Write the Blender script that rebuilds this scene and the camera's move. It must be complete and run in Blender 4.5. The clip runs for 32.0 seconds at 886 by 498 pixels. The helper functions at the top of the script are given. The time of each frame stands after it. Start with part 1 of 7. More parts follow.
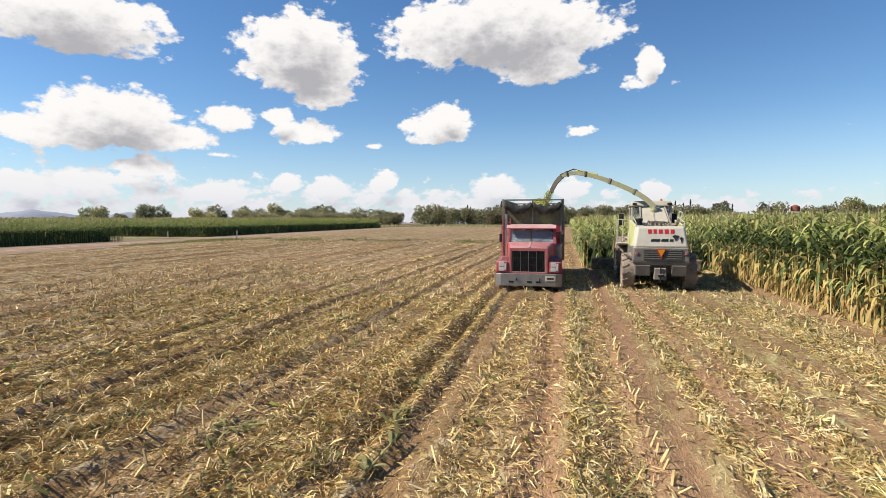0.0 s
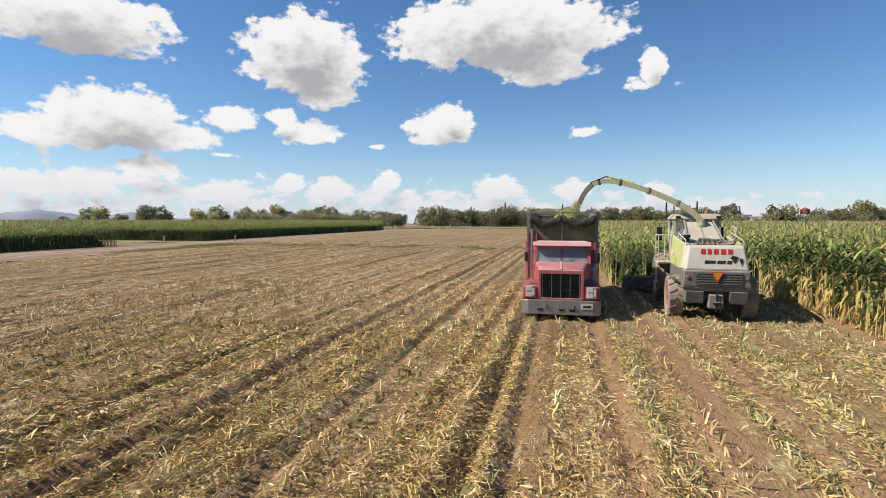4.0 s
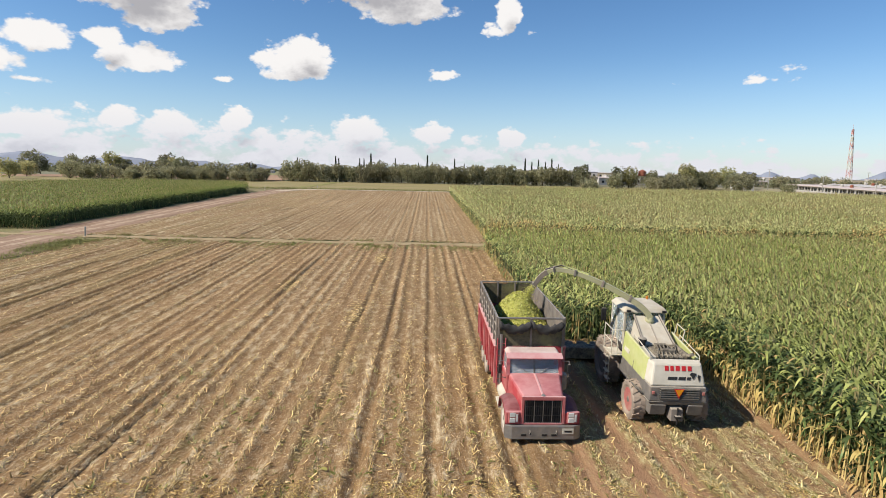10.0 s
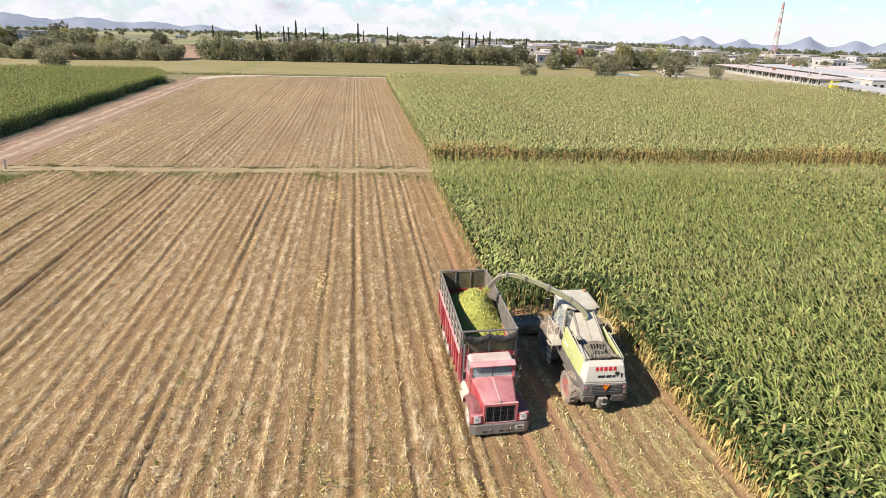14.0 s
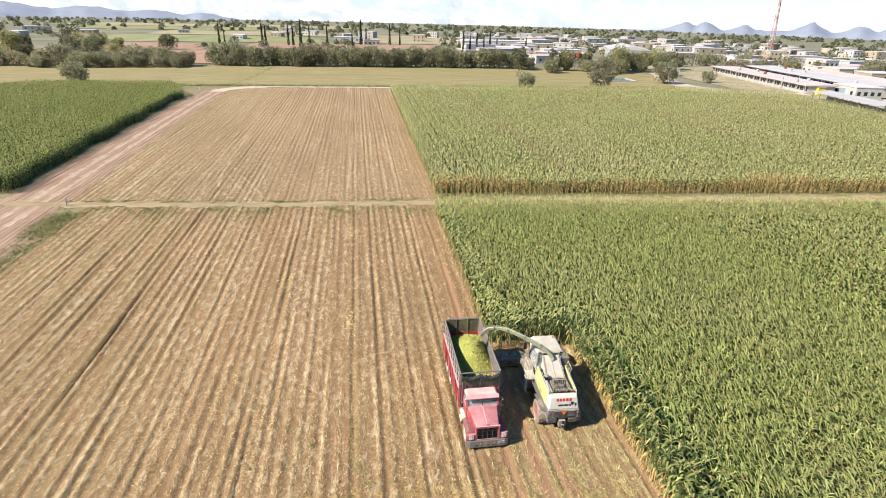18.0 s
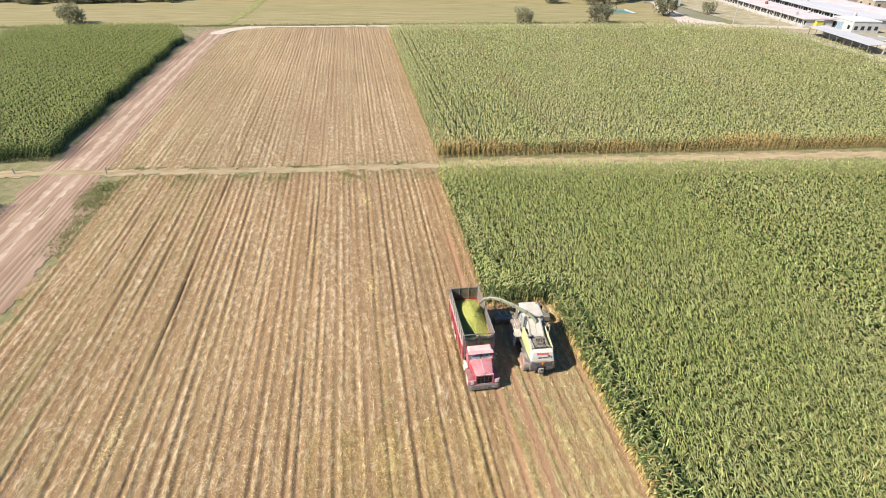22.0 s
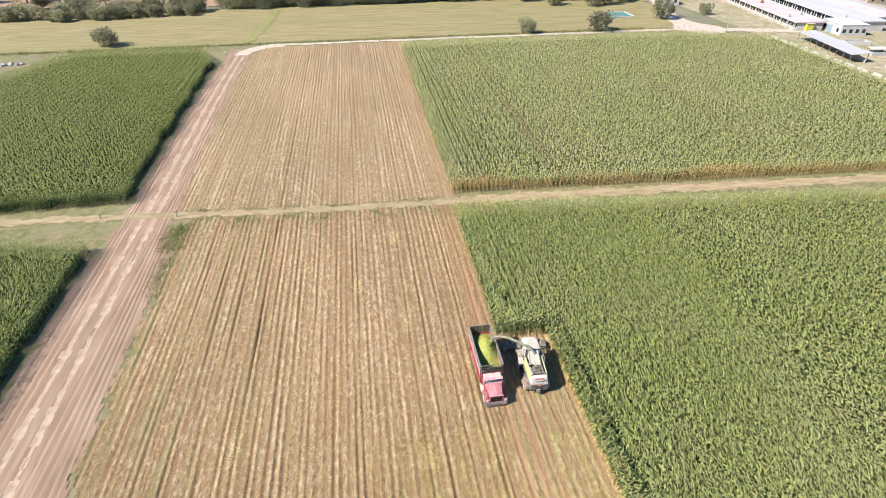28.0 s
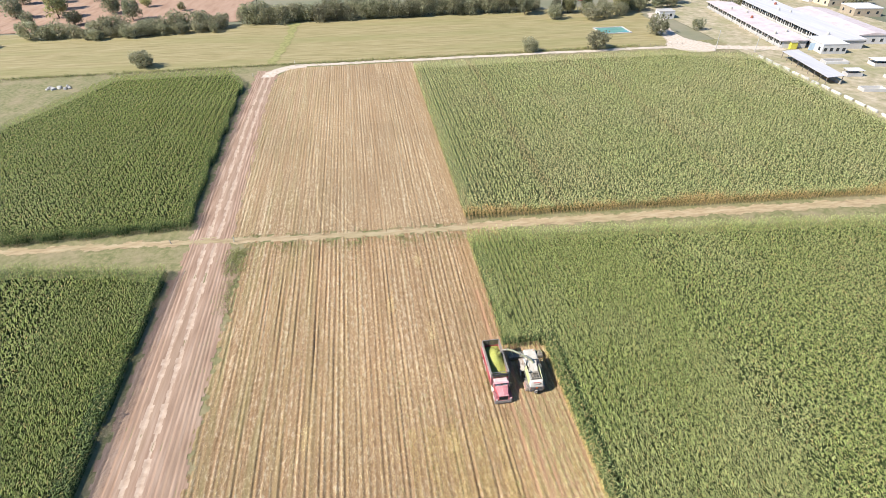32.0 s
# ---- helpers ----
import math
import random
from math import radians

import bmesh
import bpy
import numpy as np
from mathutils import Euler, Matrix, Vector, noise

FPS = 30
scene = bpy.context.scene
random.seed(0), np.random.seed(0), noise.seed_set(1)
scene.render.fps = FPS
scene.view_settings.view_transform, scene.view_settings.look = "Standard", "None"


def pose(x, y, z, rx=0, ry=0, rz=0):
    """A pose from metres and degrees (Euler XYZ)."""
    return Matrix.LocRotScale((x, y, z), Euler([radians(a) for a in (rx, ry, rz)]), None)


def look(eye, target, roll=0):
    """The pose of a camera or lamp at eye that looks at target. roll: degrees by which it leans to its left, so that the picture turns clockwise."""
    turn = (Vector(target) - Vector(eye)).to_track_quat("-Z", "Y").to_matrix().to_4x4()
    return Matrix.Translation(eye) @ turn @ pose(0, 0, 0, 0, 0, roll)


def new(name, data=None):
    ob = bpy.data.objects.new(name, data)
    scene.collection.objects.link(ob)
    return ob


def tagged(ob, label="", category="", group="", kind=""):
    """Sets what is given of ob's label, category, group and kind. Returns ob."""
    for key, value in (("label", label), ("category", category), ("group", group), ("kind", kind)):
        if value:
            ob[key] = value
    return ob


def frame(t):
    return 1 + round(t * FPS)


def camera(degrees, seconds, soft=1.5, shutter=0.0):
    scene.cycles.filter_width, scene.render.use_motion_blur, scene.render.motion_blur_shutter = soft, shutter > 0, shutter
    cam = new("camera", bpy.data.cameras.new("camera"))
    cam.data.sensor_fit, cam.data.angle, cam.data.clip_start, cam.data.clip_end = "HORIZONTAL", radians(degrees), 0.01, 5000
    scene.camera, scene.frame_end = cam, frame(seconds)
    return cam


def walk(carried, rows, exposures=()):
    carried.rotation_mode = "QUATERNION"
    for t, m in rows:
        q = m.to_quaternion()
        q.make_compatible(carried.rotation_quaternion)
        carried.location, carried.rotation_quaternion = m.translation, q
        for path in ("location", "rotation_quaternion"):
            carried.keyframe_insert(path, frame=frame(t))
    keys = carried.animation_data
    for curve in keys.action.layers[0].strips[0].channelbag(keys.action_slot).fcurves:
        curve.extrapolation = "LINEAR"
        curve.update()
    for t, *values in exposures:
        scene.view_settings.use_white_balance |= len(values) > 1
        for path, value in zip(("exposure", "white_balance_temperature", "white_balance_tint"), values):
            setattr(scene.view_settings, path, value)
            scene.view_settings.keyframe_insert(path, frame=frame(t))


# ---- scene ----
# ================= camera and walk =================
LENS = 78.99
# seconds, eye x, y, z, yaw (to the left of the crop rows), pitch, roll
WAY = [
    (0, 1.25, -13.79, 2.75, 12.65, -3.23, -0.07),
    (0.5, 1.07, -13.52, 2.76, 12.77, -3.27, 0.11),
    (1, 0.93, -13.25, 2.73, 12.77, -3.25, 0.17),
    (1.5, 0.75, -13.05, 2.68, 12.75, -3.19, 0.18),
    (2, 0.58, -12.85, 2.62, 12.76, -3.13, 0.34),
    (2.5, 0.46, -12.43, 2.64, 12.86, -3.15, 0.45),
    (3, 0.25, -11.96, 2.71, 12.68, -3.19, 0.22),
    (3.5, 0.26, -11.47, 2.97, 12.97, -3.20, 0.14),
    (5.5, -0.66, -10.28, 4.16, 12.34, -3.02, 0.18),
    (6, -0.82, -9.95, 4.53, 12.02, -3.13, 0.51),
    (6.5, -1.15, -9.91, 5.05, 11.96, -3.15, 0.47),
    (7, -1.39, -9.74, 5.68, 10.36, -3.14, 0.53),
    (7.5, -1.71, -9.65, 6.19, 8.05, -3.15, 0.58),
    (8, -2.09, -9.49, 6.63, 5.46, -3.14, 0.60),
    (8.5, -2.53, -9.72, 7.21, 3.30, -3.09, 0.93),
    (9, -2.92, -9.48, 7.58, 1.66, -4.53, 1.23),
    (9.5, -3.37, -9.70, 8.24, -0.19, -6.79, 1.07),
    (10, -3.84, -9.88, 8.91, -1.94, -9.02, 1.15),
    (10.5, -4.26, -10.01, 9.53, -4.30, -10.61, 1.60),
    (11, -4.41, -9.87, 10.19, -5.87, -12.24, 1.70),
    (11.5, -4.64, -9.89, 11.17, -6.67, -13.83, 1.69),
    (12, -4.89, -9.71, 12.03, -7.54, -15.40, 1.93),
    (12.5, -5.05, -9.65, 12.90, -8.19, -16.75, 2.04),
    (13, -5.04, -9.61, 13.64, -8.59, -17.85, 2.09),
    (13.5, -5.16, -9.80, 14.29, -9.34, -20.55, 1.67),
    (15.5, -5.55, -13.84, 18.97, -8.82, -24.09, 1.72),
    (16, -5.89, -14.63, 19.55, -9.15, -23.75, 1.94),
    (16.5, -5.99, -15.19, 20.60, -9.04, -23.98, 1.74),
    (17, -6.12, -15.74, 21.39, -9.04, -23.90, 1.59),
    (17.5, -6.26, -16.04, 21.92, -9.06, -23.92, 1.56),
    (18, -6.49, -16.63, 22.83, -9.13, -23.89, 1.56),
    (18.5, -6.93, -17.45, 23.84, -9.38, -24.77, 1.68),
    (19, -7.42, -18.49, 24.88, -9.64, -26.78, 1.81),
    (19.5, -7.52, -18.82, 25.62, -9.61, -28.92, 1.52),
    (20, -7.68, -19.72, 26.60, -9.66, -30.76, 1.45),
    (20.5, -8.02, -21.08, 27.86, -9.73, -32.13, 1.71),
    (21, -8.22, -21.72, 28.92, -9.85, -32.11, 1.77),
    (21.5, -8.17, -21.83, 29.72, -9.72, -32.08, 1.44),
    (22, -8.11, -21.89, 30.67, -9.61, -31.95, 1.23),
    (22.5, -8.06, -21.90, 31.74, -9.53, -31.89, 1.07),
    (23, -7.98, -22.01, 32.74, -9.50, -31.93, 0.93),
    (23.5, -7.93, -22.20, 33.80, -9.41, -32.22, 0.75),
    (24, -8.05, -22.59, 34.85, -9.35, -32.50, 0.61),
    (24.5, -8.24, -23.17, 35.96, -9.29, -32.76, 0.54),
    (26.5, -9.64, -26.05, 40.71, -8.95, -33.89, 0.07),
    (27, -10.02, -26.99, 41.98, -8.90, -34.08, -0.05),
    (27.5, -10.40, -27.93, 43.30, -8.80, -34.28, -0.14),
    (28, -10.76, -28.97, 44.56, -8.65, -34.44, -0.29),
    (28.5, -11.24, -29.87, 46.21, -8.68, -34.67, -0.34),
    (29, -11.73, -30.53, 48.14, -8.70, -34.98, -0.29),
    (29.5, -12.20, -31.39, 49.93, -8.67, -35.21, -0.26),
    (30, -12.61, -32.26, 51.59, -8.56, -35.36, -0.23),
    (30.5, -13.11, -33.90, 53.26, -8.58, -35.41, -0.35),
    (31, -13.59, -35.49, 55.11, -8.51, -35.51, -0.45),
    (31.5, -14.01, -37.07, 57.02, -8.43, -35.63, -0.57),
    (32, -14.34, -38.42, 58.98, -8.19, -35.83, -0.64),
]


def eye_pose(x, y, z, yaw, pitch, roll):
    a, b = radians(yaw), radians(pitch)
    ahead = Vector((-math.sin(a) * math.cos(b), math.cos(a) * math.cos(b), math.sin(b)))
    eye = Vector((x, y, z))
    return look(eye, eye + ahead * 2, roll)


cam = camera(LENS, 32.0, soft=0.75)
EXPOSURES = [(0.0, 0.52, 6700, 11), (6.0, 0.40, 6600, 11), (9.0, 0.42, 6650, 11), (13.0, 0.70, 6700, 12), (19.0, 0.93, 6500, 12), (26.0, 0.99, 6250, 12), (32.0, 1.04, 6050, 12)]
walk(cam, [(row[0], eye_pose(*row[1:])) for row in WAY], EXPOSURES)

# ================= world, sun =================
SUN_TO = Vector((-0.92, -0.24, 0.86)).normalized()     # towards the sun: behind the camera, over its left shoulder
SUN_EL, SUN_AZ = math.asin(SUN_TO.z), math.atan2(SUN_TO.x, SUN_TO.y)

# cumulus heaps: azimuth from the crop rows to the right, height above the horizon, half width, half height (degrees)
HEAPS_HIGH = [(-47, 17.2, 8.5, 3.6), (-27.2, 16.6, 6.2, 5.0), (-25.0, 12.8, 3.4, 2.2), (-6.5, 19.0, 12.5, 4.6),
              (-2.5, 15.6, 5.0, 2.4), (8.0, 14.9, 1.3, 2.2), (6.6, 13.2, 1.3, 1.0), (10.3, 13.1, 0.9, 0.6), (-64, 15, 8, 6), (30, 27, 10, 4)]
HEAPS_MID = [(-44.0, 9.2, 6.2, 3.4), (-47.5, 7.8, 6.0, 2.0), (-40.0, 8.0, 5.0, 1.9), (-34.0, 9.8, 2.6, 1.7), (-26.9, 8.9, 4.0, 1.6), (-29.5, 10.3, 1.7, 1.3),
             (-13.2, 9.7, 3.9, 2.3), (-12.0, 10.9, 2.3, 1.6), (1.0, 9.0, 2.3, 0.9), (24.1, 7.9, 1.5, 0.45), (-35.0, 6.3, 1.8, 0.4), (-20.0, 7.6, 1.6, 0.4),
             (31.4, 8.1, 3.2, 0.75), (33.6, 8.8, 2.0, 0.8)]
HEAPS_LOW = [(-41.5, 5.0, 2.7, 1.4), (-46.5, 3.8, 3.2, 1.5), (-50.5, 3.3, 2.4, 1.6), (-35.5, 2.6, 4.0, 1.4), (-28.7, 3.7, 1.9, 1.5), (-24.5, 3.8, 1.9, 1.4),
             (-19.0, 4.0, 1.6, 1.6), (-7.0, 3.5, 3.4, 1.7), (0.6, 3.2, 2.9, 1.4), (8.8, 2.9, 1.7, 1.4), (17.2, 2.4, 1.2, 0.9), (24.4, 1.4, 3.0, 0.7), (43.7, 5.1, 1.6, 1.2)]


def node(tree, kind, inputs=(), operation=""):
    """A node with its inputs: values, or sockets to link."""
    n = tree.nodes.new(kind)
    if operation:
        n.operation = operation
    for key, value in (inputs.items() if isinstance(inputs, dict) else enumerate(inputs)):
        if value is None:
            continue
        if isinstance(value, bpy.types.NodeSocket):
            tree.links.new(value, n.inputs[key])
        else:
            n.inputs[key].default_value = value
    return n


def smooth_range(tree, value, low, high):
    n = node(tree, "ShaderNodeMapRange", (value, low, high))
    n.interpolation_type = "SMOOTHSTEP"
    return n.outputs[0]


def blend(tree, f, a, b):
    """A colour between a and b."""
    mix = tree.nodes.new("ShaderNodeMix")
    mix.data_type = "RGBA"
    for k, v in ((0, f), (6, a), (7, b)):
        if isinstance(v, bpy.types.NodeSocket):
            tree.links.new(v, mix.inputs[k])
        else:
            mix.inputs[k].default_value = v if k == 0 else (*v, 1)
    return mix.outputs[2]


def maths(tree, op, a, b=None, c=None):
    return node(tree, "ShaderNodeMath", (a, b, c), operation=op).outputs[0]


def cloud_group():
    """How far inside a heap a place of the sky (azimuth, height, in degrees) lies."""
    g = bpy.data.node_groups.new("cloud_heaps", "ShaderNodeTree")
    g.interface.new_socket("place", in_out="INPUT", socket_type="NodeSocketVector")
    g.interface.new_socket("inside", in_out="OUTPUT", socket_type="NodeSocketFloat")
    put, out = g.nodes.new("NodeGroupInput"), g.nodes.new("NodeGroupOutput")
    best = None
    for az, el, w, h in HEAPS_HIGH + HEAPS_MID + HEAPS_LOW:
        off = node(g, "ShaderNodeVectorMath", (put.outputs[0], (az, el - 0.2 * h, 0)), operation="SUBTRACT").outputs[0]
        part_of = node(g, "ShaderNodeSeparateXYZ", (off,)).outputs
        # flat below, heaped above
        tallness = maths(g, "MULTIPLY", maths(g, "MAXIMUM", part_of[1], maths(g, "MULTIPLY", part_of[1], -1.45)), 0.80 / h)
        rel = node(g, "ShaderNodeCombineXYZ", (maths(g, "MULTIPLY", part_of[0], 0.80 / w), tallness, 0.0)).outputs[0]
        far = node(g, "ShaderNodeVectorMath", (rel,), operation="LENGTH").outputs["Value"]
        val = maths(g, "MULTIPLY", maths(g, "SUBTRACT", 1.0, far), min(0.85, 0.42 + 0.14 * h) if h > 1.0 else 0.16 + 0.2 * h)
        best = val if best is None else maths(g, "SMOOTH_MAX", best, val, 0.05)
    # fine puffs and large lobes tear the outline
    s1 = node(g, "ShaderNodeVectorMath", (put.outputs[0], (0.42, 0.62, 1)), operation="MULTIPLY").outputs[0]
    n1 = node(g, "ShaderNodeTexNoise", {"Vector": s1, "Scale": 1.0, "Detail": 5.0, "Roughness": 0.5, "Lacunarity": 2.1}).outputs[0]
    s2 = node(g, "ShaderNodeVectorMath", (put.outputs[0], (0.55, 0.9, 1)), operation="MULTIPLY").outputs[0]
    cells = node(g, "ShaderNodeTexVoronoi", {"Vector": s2, "Scale": 1.0, "Detail": 3.0, "Roughness": 0.6})
    cells.feature = "SMOOTH_F1"
    v2 = cells.outputs["Distance"]
    puff = maths(g, "SUBTRACT", maths(g, "MULTIPLY_ADD", n1, 0.66, -0.33), maths(g, "MULTIPLY_ADD", v2, 0.52, -0.22))
    # the flat bank of far cumulus along the horizon, thick on the left
    el = node(g, "ShaderNodeSeparateXYZ", (put.outputs[0],)).outputs
    bank_top = node(g, "ShaderNodeMapRange", (el[0], -50.0, 35.0, 6.4, 3.1)).outputs[0]
    bank = maths(g, "MULTIPLY", maths(g, "SUBTRACT", bank_top, el[1]), 0.085)
    bank = maths(g, "MINIMUM", bank, 0.25)
    best = maths(g, "SMOOTH_MAX", best, bank, 0.03)
    total = maths(g, "ADD", best, maths(g, "MULTIPLY", puff, 0.60))
    g.links.new(total, out.inputs[0])
    return g


def build_sky():
    world = bpy.data.worlds.new("sky")
    scene.world = world
    world.use_nodes = True
    t = world.node_tree
    t.nodes.clear()
    way = node(t, "ShaderNodeTexCoord").outputs["Generated"]
    xyz = node(t, "ShaderNodeSeparateXYZ", (way,)).outputs
    az = maths(t, "DEGREES", maths(t, "ARCTAN2", xyz[0], xyz[1]))
    el = maths(t, "DEGREES", maths(t, "ARCSINE", xyz[2]))
    place = node(t, "ShaderNodeCombineXYZ", (az, el, 0.0)).outputs[0]
    group = cloud_group()
    here = node(t, "ShaderNodeGroup")
    here.node_tree = group
    t.links.new(place, here.inputs[0])
    above = node(t, "ShaderNodeGroup")
    above.node_tree = group
    t.links.new(node(t, "ShaderNodeVectorMath", (place, (-0.6, 2.0, 0)), operation="ADD").outputs[0], above.inputs[0])
    air = node(t, "ShaderNodeTexSky")
    air.sky_type, air.sun_disc, air.sun_elevation, air.sun_rotation = "NISHITA", False, SUN_EL, SUN_AZ
    air.altitude, air.air_density, air.dust_density, air.ozone_density = 600.0, 1.0, 0.15, 3.2
    cover = maths(t, "MULTIPLY", smooth_range(t, here.outputs[0], -0.02, 0.12), maths(t, "GREATER_THAN", el, -3.0))
    lit = blend(t, smooth_range(t, above.outputs[0], -0.04, 0.62), (10.2, 10.2, 10.2), (4.8, 4.85, 5.2))
    lit = blend(t, maths(t, "MULTIPLY", maths(t, "SUBTRACT", 1.0, smooth_range(t, el, 0.5, 6.0)), 0.5), lit, (6.6, 7.1, 8.5))      # far heaps lie deep in the blue air
    deep = node(t, "ShaderNodeHueSaturation", {"Hue": 0.502, "Saturation": 1.2, "Value": 1.40, "Color": air.outputs[0]}).outputs[0]
    haze = blend(t, maths(t, "MULTIPLY", maths(t, "SUBTRACT", 1.0, smooth_range(t, el, -2.0, 11.0)), 0.58), deep, (4.5, 6.6, 9.3))
    colour = blend(t, cover, haze, lit)
    back = node(t, "ShaderNodeBackground", {"Strength": 0.066})
    t.links.new(colour, back.inputs["Color"])
    out = t.nodes.new("ShaderNodeOutputWorld")
    t.links.new(back.outputs[0], out.inputs["Surface"])


build_sky()
sun = new("sun", bpy.data.lights.new("sun", "SUN"))
sun.data.energy, sun.data.angle, sun.data.color = 5.0, radians(0.53), (1.0, 0.94, 0.84)
sun.matrix_world = look((0, 0, 100), Vector((0, 0, 100)) - SUN_TO)

# ================= materials =================
def material(name, colours, scale=1.0, stretch=(1, 1, 1), rough=0.8, metal=0.0, bump=0.3, bump_scale=None, island=0.0, detail=6.0,
             blotch=0.0, blotch_scale=0.1, blotch_colour=(0.2, 0.15, 0.1), translucent=0.0, objects=0.0, spec=0.3, height=0.02, coat=0.0, dust=0.0, dust_colour=(0.39, 0.30, 0.22)):
    """Grain between the colours (dark to light) at a real-world scale, larger blotches over it, and relief."""
    m = bpy.data.materials.new(name)
    m.use_nodes = True
    t = m.node_tree
    t.nodes.clear()
    spot = node(t, "ShaderNodeNewGeometry").outputs
    at = node(t, "ShaderNodeVectorMath", (spot["Position"], stretch), operation="MULTIPLY").outputs[0]
    grain = node(t, "ShaderNodeTexNoise", {"Vector": at, "Scale": scale, "Detail": detail, "Roughness": 0.62}).outputs[0]
    ramp = t.nodes.new("ShaderNodeValToRGB")
    t.links.new(node(t, "ShaderNodeMapRange", (grain, 0.3, 0.7)).outputs[0], ramp.inputs[0])
    els = ramp.color_ramp.elements
    while len(els) < len(colours):
        els.new(0.5)
    for k, c in enumerate(colours):
        els[k].position = k / max(1, len(colours) - 1)
        els[k].color = (*c, 1)
    colour = ramp.outputs[0]
    if blotch:
        big = node(t, "ShaderNodeTexNoise", {"Vector": at, "Scale": blotch_scale, "Detail": 4.0, "Roughness": 0.55}).outputs[0]
        big = node(t, "ShaderNodeMapRange", (big, 0.46, 0.66, 0.0, blotch)).outputs[0]
        colour = blend(t, big, colour, blotch_colour)
    for amount, source in ((island, spot["Random Per Island"]), (objects, node(t, "ShaderNodeObjectInfo").outputs["Random"] if objects else None)):
        if amount:
            hsv = node(t, "ShaderNodeHueSaturation", {"Color": colour})
            t.links.new(node(t, "ShaderNodeMapRange", (source, 0.0, 1.0, 1 - amount, 1 + amount)).outputs[0], hsv.inputs["Value"])
            t.links.new(node(t, "ShaderNodeMapRange", (maths(t, "FRACT", maths(t, "MULTIPLY", source, 7.31)), 0.0, 1.0, 0.5 - 0.035 * amount, 0.5 + 0.035 * amount)).outputs[0], hsv.inputs["Hue"])
            colour = hsv.outputs[0]
    if dust:                # dust settles on what faces up
        up = node(t, "ShaderNodeSeparateXYZ", (spot["True Normal"],)).outputs[2]
        settled = maths(t, "MULTIPLY", node(t, "ShaderNodeMapRange", (up, 0.15, 0.95, 0.0, dust)).outputs[0], node(t, "ShaderNodeMapRange", (grain, 0.25, 0.6, 0.55, 1.0)).outputs[0])
        colour = blend(t, settled, colour, dust_colour)
    shade = node(t, "ShaderNodeBsdfPrincipled", {"Base Color": colour, "Metallic": metal, "Specular IOR Level": spec, "Coat Weight": coat, "Coat Roughness": 0.2})
    t.links.new(node(t, "ShaderNodeMapRange", (grain, 0.3, 0.7, min(1, rough + 0.1), max(0, rough - 0.1))).outputs[0], shade.inputs["Roughness"])
    if bump:
        fine = node(t, "ShaderNodeTexNoise", {"Vector": at, "Scale": bump_scale or scale * 2, "Detail": 5.0, "Roughness": 0.65}).outputs[0]
        b = node(t, "ShaderNodeBump", {"Strength": bump, "Distance": height, "Height": fine})
        t.links.new(b.outputs[0], shade.inputs["Normal"])
    surface = shade.outputs[0]
    if translucent:
        glow = node(t, "ShaderNodeBsdfTranslucent", {"Color": colour}).outputs[0]
        surface = node(t, "ShaderNodeMixShader", (translucent, surface, glow)).outputs[0]
    out = t.nodes.new("ShaderNodeOutputMaterial")
    t.links.new(surface, out.inputs["Surface"])
    return m


